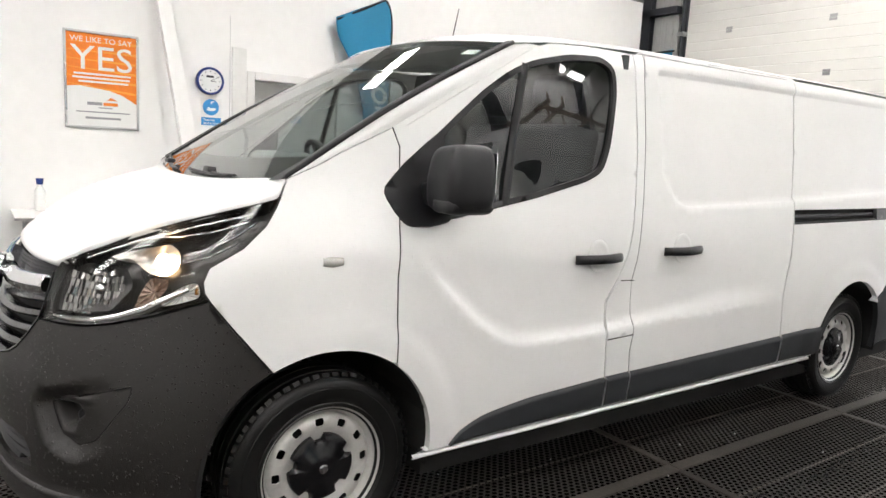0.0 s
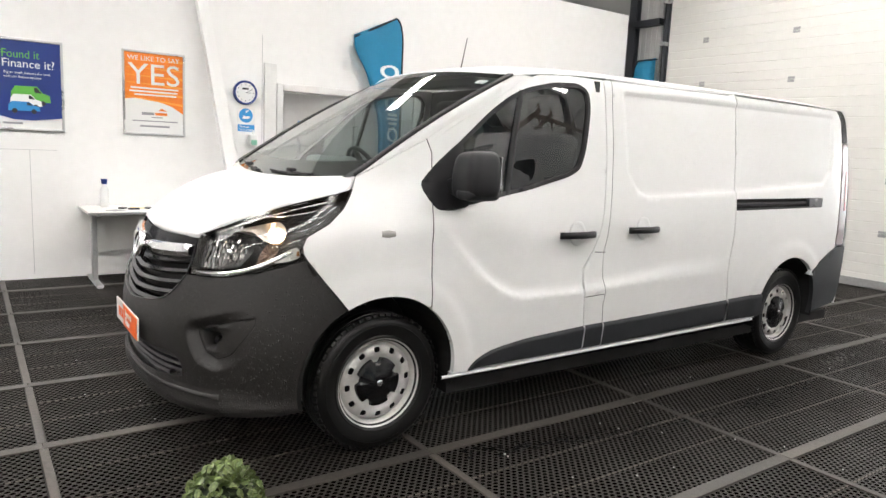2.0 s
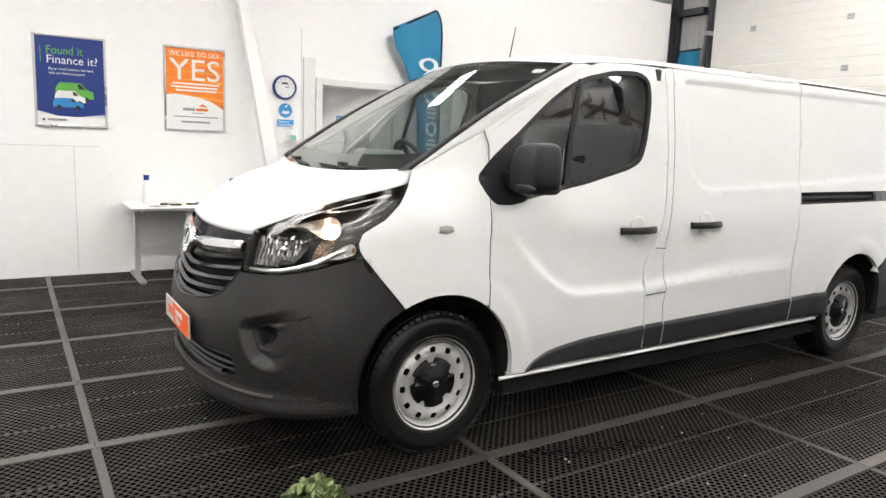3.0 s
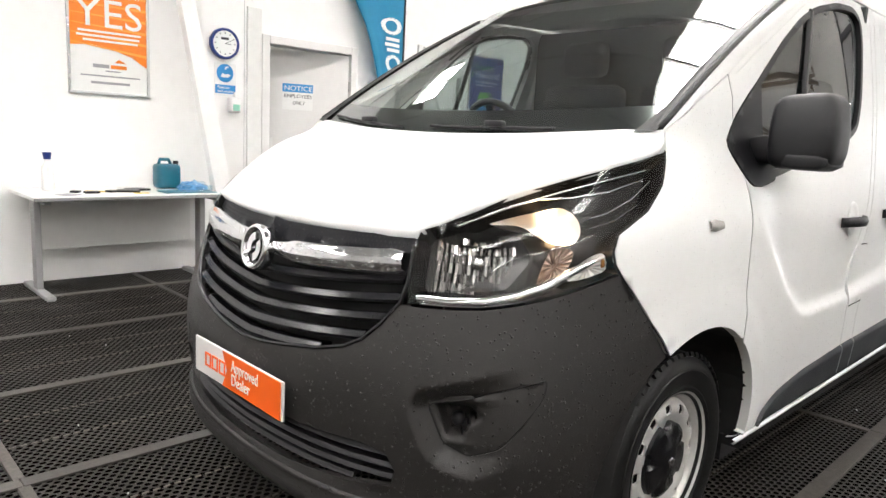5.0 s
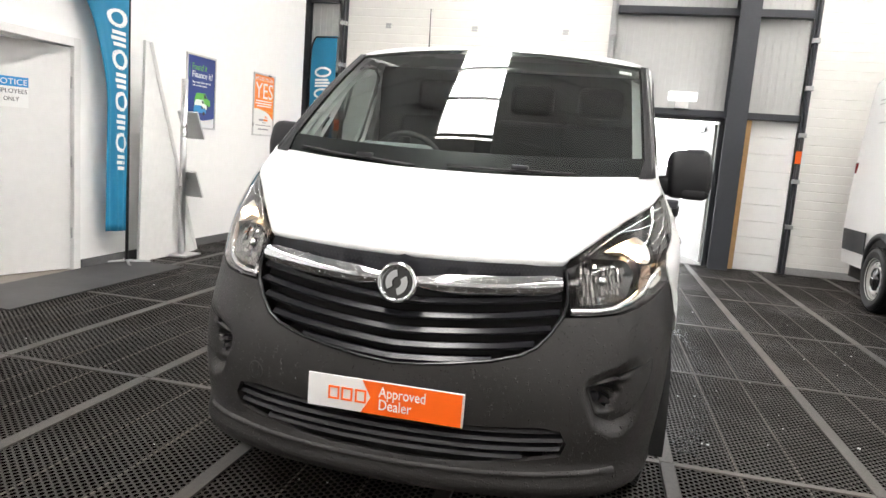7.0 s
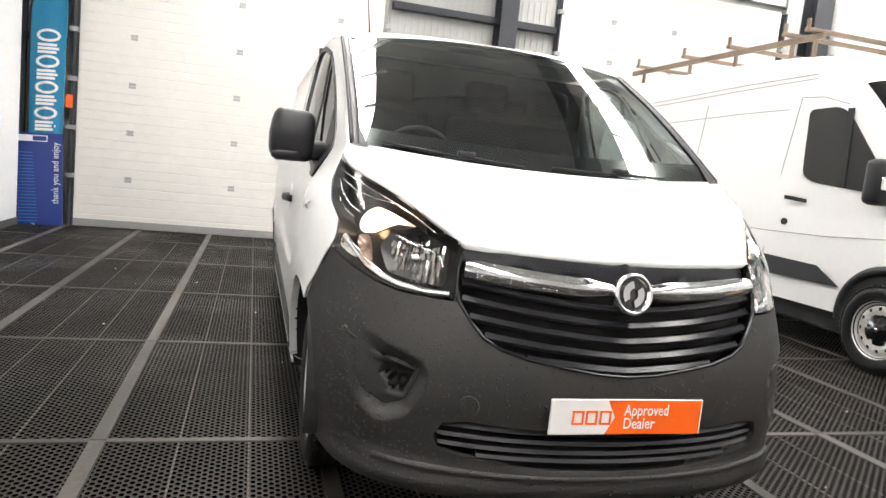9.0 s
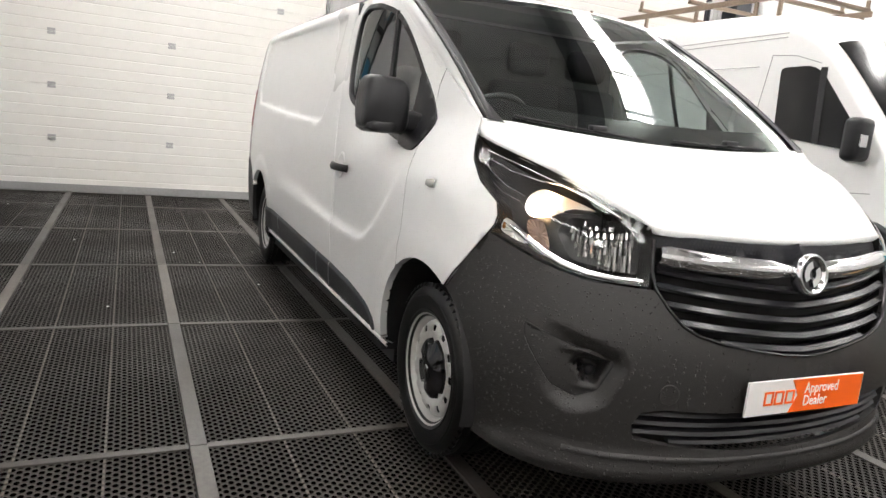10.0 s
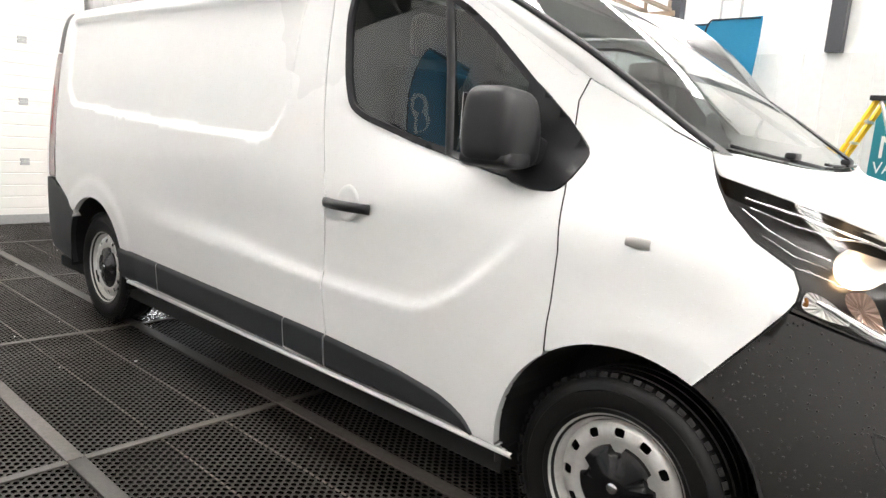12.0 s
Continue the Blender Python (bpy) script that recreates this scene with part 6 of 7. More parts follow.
tv_body = part("body", sheet(tv_skin, 60, 80), PAINT, tv, "white bodywork", True)
# near-black block: the shade beneath the bodywork is in its colour
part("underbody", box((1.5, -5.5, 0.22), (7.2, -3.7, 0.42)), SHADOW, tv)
cab_glass = tv_panel("cab_window", rounded([(3.43, 2.11), (3.35, 1.52), (3.22, 1.46), (2.52, 1.385), (2.42, 1.44), (2.98, 2.06), (3.10, 2.12)], 0.06), GLOSSBLACK, tv, 0.004, "dark cab side window")
tv_panel("window_divider", [(2.86, 1.43), (2.92, 1.43), (3.0, 2.10), (2.94, 2.10)], TRIM, cab_glass, 0.012)
tv_panel("side_moulding", [(5.55, 0.80), (3.0, 0.745), (2.74, 0.60), (5.55, 0.55)], MOULD, tv, 0.012, "dark grey side moulding")
tv_panel("side_moulding", [(7.2, 0.80), (6.5, 0.80), (6.5, 0.55), (7.2, 0.55)], MOULD, tv, 0.012)
tv_panel("handle", rounded([(3.22, 1.27), (3.46, 1.29), (3.46, 1.325), (3.22, 1.305)], 0.01), TRIM, tv, 0.03, "black door handle", 0.03)
part("lock", lathe([(0.0, 0.0), (0.03, 0.0), (0.03, 0.02), (0.0, 0.02)], 16, Matrix.Translation(tv_side(3.46, 1.085, 0.0))), TRIM, tv)
PANELSHADE = material("panel_joint_grey", (0.25, 0.25, 0.25), 0.6)
for pts in ([(3.57, 2.235), (3.62, 1.6), (3.68, 0.74)], [(3.57, 2.235), (3.3, 2.22), (3.02, 2.14)], [(4.95, 2.25), (4.98, 1.5), (5.0, 0.82)], [(3.70, 2.13), (4.4, 2.12), (5.6, 2.08), (6.9, 2.05)], [(3.45, 2.44), (4.4, 2.42), (5.6, 2.37), (7.0, 2.32)], [(3.45, 2.40), (4.4, 2.37), (5.6, 2.32), (7.0, 2.27)], [(2.3, 1.05), (3.0, 1.0), (3.7, 0.98), (5.5, 0.98)]):
    part("panel_line", tube([tv_side(x, z, 0.001) for x, z in pts], 0.004, 6), PANELSHADE, tv)
def tv_over(x, y):
    """Height of the bodywork over (x, y)."""
    lo, hi = 0.5, spline(TOP, x)
    for _ in range(24):
        mid = (lo + hi) / 2
        if tv_half(x, mid) > abs(y + 4.6):
            lo = mid
        else:
            hi = mid
    return lo


bm = sheet(lambda u, v: Vector((2.14 + 0.86 * u, -4.6 + (2 * v - 1) * 0.80, tv_over(2.14 + 0.86 * u, -4.6 + (2 * v - 1) * 0.80) + 0.008)), 12, 24)
part("windscreen", bm, GLOSSBLACK, tv, "dark raked windscreen", True)
for cx in (2.30, 6.05):
    part("arch_lip", tube([tv_side(cx + 0.43 * math.cos(radians(a)), 0.38 + 0.43 * math.sin(radians(a)), 0.008) for a in range(-5, 186, 10)], 0.035, 8), MOULD, tv, "", True)
    # the body is uncut here; a near-black plate paints the arch's shaded hollow
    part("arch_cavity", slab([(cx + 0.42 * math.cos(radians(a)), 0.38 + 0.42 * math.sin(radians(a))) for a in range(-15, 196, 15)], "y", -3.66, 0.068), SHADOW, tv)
    fit_wheel(tv, cx, -3.66, 0.345, 1, 1.04, 10)
    fit_wheel(tv, cx, -5.54, 0.345, -1, 1.04, 10)
mir = part("mirror_housing", box((2.36, -3.62, 1.30), (2.52, -3.40, 1.66), 0.05), TRIM, tv, "black door mirror", True)
part("mirror_arm", box((2.44, -3.72, 1.36), (2.52, -3.58, 1.42), 0.015), TRIM, mir)
part("mirror_indicator", box((2.350, -3.52, 1.42), (2.365, -3.43, 1.52), 0.006), CHROME, mir)
part("front_bumper", sheet(lambda u, v: Vector((1.27 - 0.05 * math.sin(math.pi * v) + 0.35 * abs(2 * u - 1) ** 4, -4.6 + (2 * u - 1) * 0.97, 0.30 + 0.5 * v)), 20, 6, 0.04), BUMPER, tv, "", True)
for side in (-1, 1):
    part("tail_lamp", box((7.20, -4.6 + side * 0.93 - 0.05, 1.0), (7.30, -4.6 + side * 0.93 + 0.05, 1.6), 0.02), RED, tv)
RACK = material("weathered_rack_metal", (0.26, 0.20, 0.15), 0.5, 0.5, 14, 0.35)
rack = thing("roof_rack", (5.4, -4.6, 2.76), "weathered metal roof rack with cross bars", "roof rack")
for y in (-3.98, -5.22):
    part("side_rail", box((3.75, y - 0.02, 2.84), (7.2, y + 0.02, 2.90), 0.006), RACK, rack)
for x in (3.85, 4.15, 5.0, 5.85, 6.9):
    bar = part("cross_bar", box((x - 0.03, -5.3, 2.905), (x + 0.03, -3.85, 2.945), 0.008), RACK, rack)
    for y in (-3.87, -5.28):
        part("load_stop", box((x - 0.02, y - 0.012, 2.945), (x + 0.02, y + 0.012, 3.03), 0.004), RACK, bar)
    for y in (-3.98, -5.22):
        part("foot", box((x - 0.02, y - 0.015, tv_over(x, y) - 0.01), (x + 0.02, y + 0.015, 2.84), 0.004), RACK, bar)

# ---- posters ----
def poster_frame(x0, x1, z0, z1, label):
    th = thing("framed_poster", ((x0 + x1) / 2, HY1 - 0.002, z0), label, "poster", "posters on the wall")
    y = HY1 - 0.002
    w = 0.022
    for lo, hi in (((x0 - w, y - 0.018, z0 - w), (x0, y, z1 + w)), ((x1, y - 0.018, z0 - w), (x1 + w, y, z1 + w)), ((x0, y - 0.018, z0 - w), (x1, y, z0)), ((x0, y - 0.018, z1), (x1, y, z1 + w))):
        part("frame_bar", box(lo, hi, 0.004), ALU, th)
    return th, y - 0.004


def flat(th, pts, y, name, mat, x0, z0, w, h):
    return part(name, slab([(x0 + a * w, z0 + b * h) for a, b in pts], "y", y, 0.002), mat, th)


def yes_poster(x0, z0):
    w, h = 0.565, 0.80
    th, y = poster_frame(x0, x0 + w, z0, z0 + h, "orange and white framed poster reading we like to say yes")
    flat(th, [(0, 0), (1, 0), (1, 1), (0, 1)], y, "sheet", PRINTWHITE, x0, z0, w, h)
    flat(th, [(0, 0.42), (0.25, 0.44), (0.5, 0.42), (0.8, 0.35), (1, 0.26), (1, 1), (0, 1)], y - 0.003, "orange_field", PRINTORANGE, x0, z0, w, h)
    for k in range(6):
        flat(th, [(0.0, 0.45 + 0.09 * k), (1.0, 0.36 + 0.11 * k), (1.0, 0.385 + 0.11 * k), (0.0, 0.455 + 0.09 * k)], y - 0.0042, "light_streak", material("pale_orange_print", (0.9, 0.36, 0.05), 0.35) if "pale_orange_print" not in bpy.data.materials else bpy.data.materials["pale_orange_print"], x0, z0, w, h)
    words("WE LIKE TO SAY", 0.066, facing((x0 + 0.03, y - 0.0062, z0 + 0.725), (1, 0, 0), (0, 0, 1)), "lettering", PRINTWHITE, th, width=0.50)
    words("YES", 0.30, facing((x0 + 0.03, y - 0.0062, z0 + 0.49), (1, 0, 0), (0, 0, 1)), "lettering", PRINTWHITE, th, width=0.50)
    for k, (a, b) in enumerate(((0.10, 0.92), (0.08, 0.9), (0.16, 0.88))):
        flat(th, [(a, 0.555 - 0.042 * k), (b, 0.555 - 0.042 * k), (b, 0.575 - 0.042 * k), (a, 0.575 - 0.042 * k)], y - 0.006, "text_bar", PRINTWHITE, x0, z0, w, h)
    flat(th, [(0.28, 0.228), (0.49, 0.228), (0.49, 0.262), (0.28, 0.262)], y - 0.005, "logo_bar", PRINTGREY, x0, z0, w, h)
    flat(th, [(0.51, 0.228), (0.72, 0.228), (0.72, 0.262), (0.51, 0.262)], y - 0.005, "logo_bar", PRINTORANGE, x0, z0, w, h)
    flat(th, [(0.44, 0.195), (0.64, 0.195), (0.64, 0.207), (0.44, 0.207)], y - 0.005, "logo_bar", PRINTGREY, x0, z0, w, h)
    flat(th, [(0.56, 0.285), (0.68, 0.300), (0.72, 0.285), (0.62, 0.32)], y - 0.005, "logo_mark", PRINTORANGE, x0, z0, w, h)
    flat(th, [(0.12, 0.145), (0.90, 0.145), (0.90, 0.158), (0.12, 0.158)], y - 0.005, "text_bar", PRINTGREY, x0, z0, w, h)
    flat(th, [(0.25, 0.075), (0.76, 0.075), (0.76, 0.098), (0.25, 0.098)], y - 0.005, "text_bar", PRINTGREY, x0, z0, w, h)


def finance_poster(x0, z0):
    w, h = 0.565, 0.80
    th, y = poster_frame(x0, x0 + w, z0, z0 + h, "blue framed poster reading found it finance it with three vans")
    flat(th, [(0, 0), (1, 0), (1, 1), (0, 1)], y, "sheet", PRINTWHITE, x0, z0, w, h)
    flat(th, [(0, 0.155), (0.3, 0.10), (0.6, 0.095), (1, 0.135), (1, 1), (0, 1)], y - 0.003, "blue_field", NAVY, x0, z0, w, h)
    flat(th, [(0.07, 0.70), (0.08, 0.70), (0.08, 0.88), (0.07, 0.88)], y - 0.005, "green_rule", PRINTGREEN, x0, z0, w, h)
    words("Found it", 0.105, facing((x0 + 0.085, y - 0.0062, z0 + 0.645), (1, 0, 0), (0, 0, 1)), "lettering", PRINTGREEN, th, width=0.30)
    words("Finance it?", 0.105, facing((x0 + 0.085, y - 0.0062, z0 + 0.56), (1, 0, 0), (0, 0, 1)), "lettering", PRINTWHITE, th, width=0.42)
    for text, z, wd in (("Big or small, balance the load", 0.50, 0.37), ("with our finance options", 0.462, 0.30)):
        words(text, 0.032, facing((x0 + 0.10, y - 0.0062, z0 + z), (1, 0, 0), (0, 0, 1)), "lettering", PRINTWHITE, th, width=wd)
    vanform = [(0, 0.0), (0.02, 0.62), (0.12, 0.98), (0.66, 1.0), (0.80, 0.62), (0.98, 0.48), (1.0, 0.05)]
    for (a, b, sx, sz), mat in (((0.26, 0.30, 0.58, 0.19), PRINTGREEN), ((0.25, 0.255, 0.46, 0.14), PRINTWHITE), ((0.22, 0.20, 0.46, 0.11), PRINTBLUE)):
        yy = y - 0.005 - 0.002 * (b < 0.28) - 0.002 * (b < 0.22)
        flat(th, [(a + p * sx, b + q * sz) for p, q in vanform], yy, "van_picture", mat, x0, z0, w, h)
        for cx in (0.2, 0.8):
            flat(th, [(a + sx * cx + 0.04 * math.cos(t), b + 0.028 * math.sin(t)) for t in (2 * math.pi * k / 12 for k in range(12))], yy - 0.001, "wheel_picture", PRINTDARK, x0, z0, w, h)
        flat(th, [(a + sx * 0.60, b + sz * 0.62), (a + sx * 0.78, b + sz * 0.60), (a + sx * 0.66, b + sz * 0.92), (a + sx * 0.58, b + sz * 0.92)], yy - 0.001, "window_picture", PRINTDARK, x0, z0, w, h)
    flat(th, [(0.14, 0.045), (0.42, 0.045), (0.42, 0.068), (0.14, 0.068)], y - 0.003, "logo_bar", PRINTGREY, x0, z0, w, h)
    flat(th, [(0.085 + 0.02 * math.cos(t), 0.055 + 0.015 * math.sin(t)) for t in (2 * math.pi * k / 10 for k in range(10))], y - 0.003, "logo_mark", PRINTDARK, x0, z0, w, h)


finance_poster(-0.413, 1.450)
yes_poster(0.715, 1.462)
finance_poster(5.03, 1.415)
yes_poster(6.57, 1.392)

# ---- clock, signs, dispenser ----
clock = thing("wall_clock", (1.943, HY1, 1.82), "round wall clock with a dark blue rim", "clock")
m = Matrix.Translation((1.943, HY1 - 0.033, 1.953))
part("rim", lathe([(0.108, 0.0), (0.118, -0.016), (0.130, -0.010), (0.132, 0.0), (0.132, 0.033)], 48, m), NAVY, clock, "", True)
part("face", lathe([(0.0, -0.0015), (0.112, -0.0015)], 48, m, cap=False), PRINTWHITE, clock)
for k in range(12):
    a = radians(30 * k)
    c = (1.943 + 0.09 * math.sin(a), 1.953 + 0.09 * math.cos(a))
    part("hour_mark", box((c[0] - 0.0028, HY1 - 0.0375, c[1] - 0.007), (c[0] + 0.0028, HY1 - 0.0355, c[1] + 0.007), turn=Matrix.Rotation(a, 4, "Y")), PRINTDARK, clock)
for a, r, w in ((radians(92), 0.055, 0.006), (radians(62), 0.085, 0.004)):
    part("clock_hand", tube([(1.943, HY1 - 0.039, 1.953), (1.943 + r * math.sin(a), HY1 - 0.039, 1.953 + r * math.cos(a))], w / 2, 6), PRINTDARK, clock)
part("date_window", box((1.905, HY1 - 0.038, 1.985), (1.975, HY1 - 0.0355, 2.005)), PRINTDARK, clock)
sign = thing("sanitiser_sign", (1.955, HY1, 1.52), "blue and white please use hand sanitiser sign", "sign")
part("backing", box((1.86, HY1 - 0.003, 1.51), (2.06, HY1, 1.79)), PRINTWHITE, sign)
part("blue_disc", lathe([(0.0, 0.0), (0.078, 0.0), (0.078, 0.0025), (0.0, 0.0025)], 40, Matrix.Translation((1.957, HY1 - 0.0055, 1.705))), PRINTBLUE, sign)
part("hand_symbol", slab([(1.915, 1.675), (1.94, 1.668), (1.985, 1.67), (2.01, 1.69), (1.985, 1.70), (1.955, 1.695), (1.93, 1.705)], "y", HY1 - 0.0085, 0.0025), PRINTWHITE, sign)
part("tap_symbol", slab([(1.955, 1.735), (1.965, 1.735), (1.97, 1.75), (1.99, 1.755), (1.985, 1.765), (1.955, 1.758)], "y", HY1 - 0.0085, 0.0025), PRINTWHITE, sign)
part("blue_strip", box((1.865, HY1 - 0.0055, 1.53), (2.055, HY1 - 0.003, 1.605)), PRINTBLUE, sign)
for text, z, wd in (("Please use", 1.572, 0.11), ("hand sanitiser", 1.54, 0.15)):
    words(text, 0.034, facing((1.885, HY1 - 0.0065, z), (1, 0, 0), (0, 0, 1)), "lettering", PRINTWHITE, sign, width=wd)
disp = thing("soap_dispenser", (2.02, HY1, 1.36), "white hand sanitiser dispenser with a green window", "dispenser")
part("case", box((1.975, HY1 - 0.09, 1.37), (2.07, HY1, 1.50), 0.015), PRINTWHITE, disp, "", True)
part("window", box((1.99, HY1 - 0.094, 1.385), (2.055, HY1 - 0.088, 1.44), 0.003), material("green_gel", (0.25, 0.55, 0.42), 0.2), disp)
part("pump", tube([(2.02, HY1 - 0.06, 1.50), (2.02, HY1 - 0.06, 1.545)], 0.012, 10), PRINTWHITE, disp)

# ---- table and what lies on it ----
table = thing("desk", (0.93, 3.65, 0), "white topped desk with grey steel legs against the wall", "desk")
part("top", box((0.26, 3.30, 0.695), (1.62, 4.0, 0.72), 0.004), TABLETOP, table)
part("edge_band", box((0.258, 3.296, 0.698), (1.622, 3.2995, 0.717)), TABLEGREY, table)
part("modesty_panel", box((0.36, 3.86, 0.28), (1.55, 3.878, 0.69), 0.002), TABLETOP, table)
for x in (0.35, 1.55):
    leg = part("leg", box((x - 0.022, 3.62, 0.03), (x + 0.022, 3.72, 0.695), 0.006), TABLEGREY, table)
    part("foot", box((x - 0.03, 3.34, 0.0), (x + 0.03, 3.97, 0.035), 0.01), TABLEGREY, leg)
    part("bracket", box((x - 0.02, 3.34, 0.665), (x + 0.02, 3.96, 0.694), 0.004), TABLEGREY, leg)
can = thing("jerrycan", (1.36, 3.84, 0.72), "teal plastic jerrycan on the desk", "jerrycan")
can_mat = material("teal_plastic", (0.005, 0.11, 0.16), 0.35)
part("body", box((1.26, 3.78, 0.722), (1.45, 3.93, 0.92), 0.03), can_mat, can, "", True)
part("grip", tube([(1.29, 3.855, 0.915), (1.30, 3.855, 0.955), (1.37, 3.855, 0.955), (1.39, 3.855, 0.915)], 0.014, 8), can_mat, can, "", True)
part("cap", lathe([(0.0, 0.03), (0.02, 0.03), (0.022, 0.0)], 14, Matrix.Translation((1.43, 3.855, 0.915)) @ Matrix.Rotation(radians(90), 4, "X")), TRIM, can)


def heap(name, cx, cy, z, rx, ry, h, mat, label, category, seed):
    rnd = random.Random(seed)
    bm = bmesh.new()
    bmesh.ops.create_icosphere(bm, subdivisions=4, radius=1)
    for v in bm.verts:
        n = noise.noise(v.co * 2.2 + Vector((seed, 0, 0))) * 0.35 + noise.noise(v.co * 6 + Vector((0, seed, 0))) * 0.15
        v.co = Vector((cx + v.co.x * rx * (1 + n), cy + v.co.y * ry * (1 + n), z + 0.002 + max(0.0, (v.co.z + 0.25)) * h * (1 + 1.4 * n)))
    return solo(name, bm, mat, label, category, smooth=True)


heap("plastic_bag", 1.47, 3.58, 0.72, 0.13, 0.12, 0.055, CLEARBAG, "crumpled clear plastic bag on the desk", "bag", 3)
heap("blue_cloth", 1.50, 3.70, 0.72, 0.10, 0.09, 0.05, material("pale_blue_cloth", (0.16, 0.34, 0.55), 0.9), "pale blue crumpled cloth on the desk", "cloth", 8)
solo("teal_mat", box((1.18, 3.42, 0.7205), (1.58, 3.62, 0.726), 0.002), can_mat, "thin teal tray mat on the desk", "mat")
for k, (x, y, w, d, mat, nm, lb, cat) in enumerate(((0.62, 3.62, 0.05, 0.03, TRIM, "key_fob", "black key fob on the desk", "key"), (0.72, 3.55, 0.08, 0.03, TRIM, "key_fob", "black key fob on the desk", "key"), (0.86, 3.60, 0.05, 0.03, TRIM, "key_fob", "black key fob on the desk", "key"), (1.02, 3.62, 0.13, 0.07, TRIM, "phone", "black phone lying on the desk", "phone"), (1.12, 3.72, 0.12, 0.06, TRIM, "phone", "black phone lying on the desk", "phone"), (0.80, 3.68, 0.12, 0.02, YELLOW, "yellow_tag", "yellow key tag on the desk", "tag"), (1.05, 3.48, 0.09, 0.02, YELLOW, "yellow_tag", "yellow key tag on the desk", "tag"), (0.55, 3.46, 0.10, 0.06, PRINTGREY, "paper_slip", "grey paper slip on the desk", "paper"))):
    solo(nm, box((x - w, y - d, 0.7205), (x + w * 0.2, y + d, 0.735 if mat is TRIM else 0.724), 0.0015, turn=Matrix.Rotation(0.3 * ((k * 7) % 5 - 2), 4, "Z")), mat, lb, cat)
bottle = thing("spray_bottle", (0.47, 3.80, 0.72), "white bottle with a dark blue cap on the desk", "bottle")
part("bottle_body", lathe([(0.0, 0.0), (0.04, 0.0), (0.042, -0.02), (0.042, -0.17), (0.018, -0.21), (0.018, -0.225), (0.0, -0.225)], 20, Matrix.Translation((0.47, 3.80, 0.722)) @ Matrix.Rotation(radians(-90), 4, "X")), PRINTWHITE, bottle, "", True)
part("bottle_cap", lathe([(0.0, 0.0), (0.024, 0.0), (0.03, -0.05), (0.0, -0.05)], 16, Matrix.Translation((0.47, 3.80, 0.947)) @ Matrix.Rotation(radians(-90), 4, "X")), NAVY, bottle)


# ---- feather flags ----
def feather(name, base, along, left, height, label, wide_top, wide_low, bottom, marks, fold=0.014, seed=1):
    """A teal flag on a curved pole; along points from the pole across the cloth."""
    th = thing(name, base, label, "flag", "feather flags")
    a, b = Vector(along).normalized(), Vector(base)
    n = a.cross(Vector((0, 0, 1)))
    pole = [b + Vector((0, 0, 0.02 + (height - 0.35) * k / 8)) for k in range(9)]
    for k in range(1, 7):
        t = radians(90 * k / 6)
        pole.append(b + Vector((0, 0, height - 0.35)) + Vector((0, 0, 1)) * 0.35 * math.sin(t) * 0.9 + a * 0.10 * (1 - math.cos(t)))
    pole.append(pole[-1] + a * wide_top * 0.85 + Vector((0, 0, left)))
    part("pole", tube(pole, [0.016] * 6 + [0.013] * (len(pole) - 6), 8), TRIM, th, "", True)

    def cloth(u, v):
        z = bottom + (height - 0.03 - bottom) * v
        w = wide_low + (wide_top - wide_low) * smooth(0.45, 1.0, v)
        if u > 0:
            z += left * u * smooth(0.7, 1.0, v) + 0.02 * u
        ripple = fold * math.sin(9 * u + 3 * v + seed) * (0.4 + 0.6 * u) + 0.5 * fold * math.sin(21 * u - 4 * v) * smooth(1.0, 0.3, v)
        edge = 0.10 * max(0, (v - 0.93) / 0.07) ** 2
        return b + a * (0.01 + edge + (w - edge) * u) + n * ripple + Vector((0, 0, z))
    bm = sheet(cloth, 24, 40, 0.003)
    part("cloth", bm, TEAL, th, "", True)
    tall, broad = height - bottom, wide_low
    for pieces in marks:
        bm = bmesh.new()
        for (ua, va), (ub, vb) in pieces:
            du, dv = (ub - ua) * broad, (vb - va) * tall
            k = math.hypot(du, dv) or 1.0
            pu, pv = -dv / k * 0.017 / broad, du / k * 0.017 / tall
            for face in (-0.006, 0.006):
                g = [[bm.verts.new(cloth(ua + (ub - ua) * i / 4 + pu * j, va + (vb - va) * i / 4 + pv * j) + n * face) for j in (-1, 1)] for i in range(5)]
                for p, q in zip(g, g[1:]):
                    bm.faces.new((p[0], p[1], q[1], q[0]))
        part("logo_stroke", bm, PRINTWHITE, th, "", True)
    for t in range(4):
        q = Vector((math.cos(0.8 + t * math.pi / 2), math.sin(0.8 + t * math.pi / 2), 0))
        part("base_foot", tube([b + Vector((0, 0, 0.03)), b + q * 0.22 + Vector((0, 0, 0.012))], 0.012, 6), GALV, th)
    return th


def strokes(v0, v1, count, u0, u1, seed):
    """Plain marks up the cloth: bars and rings, each a list of (u, v) strokes."""
    out, step = [], (v1 - v0) / count
    um, ru = (u0 + u1) / 2, (u1 - u0) / 2
    for k in range(count):
        vm, rv = v0 + step * (k + 0.42), step * 0.40
        if k % 2:
            ring = [(um + ru * math.cos(t), vm + rv * math.sin(t)) for t in (2 * math.pi * j / 16 for j in range(17))]
            pieces = list(zip(ring, ring[1:]))
        else:
            pieces = [((u0, vm + rv * q), (u1 - ru * 0.3 * abs(q), vm + rv * q)) for q in (-0.7, 0.0, 0.7)]
        out.append(pieces)
    return out


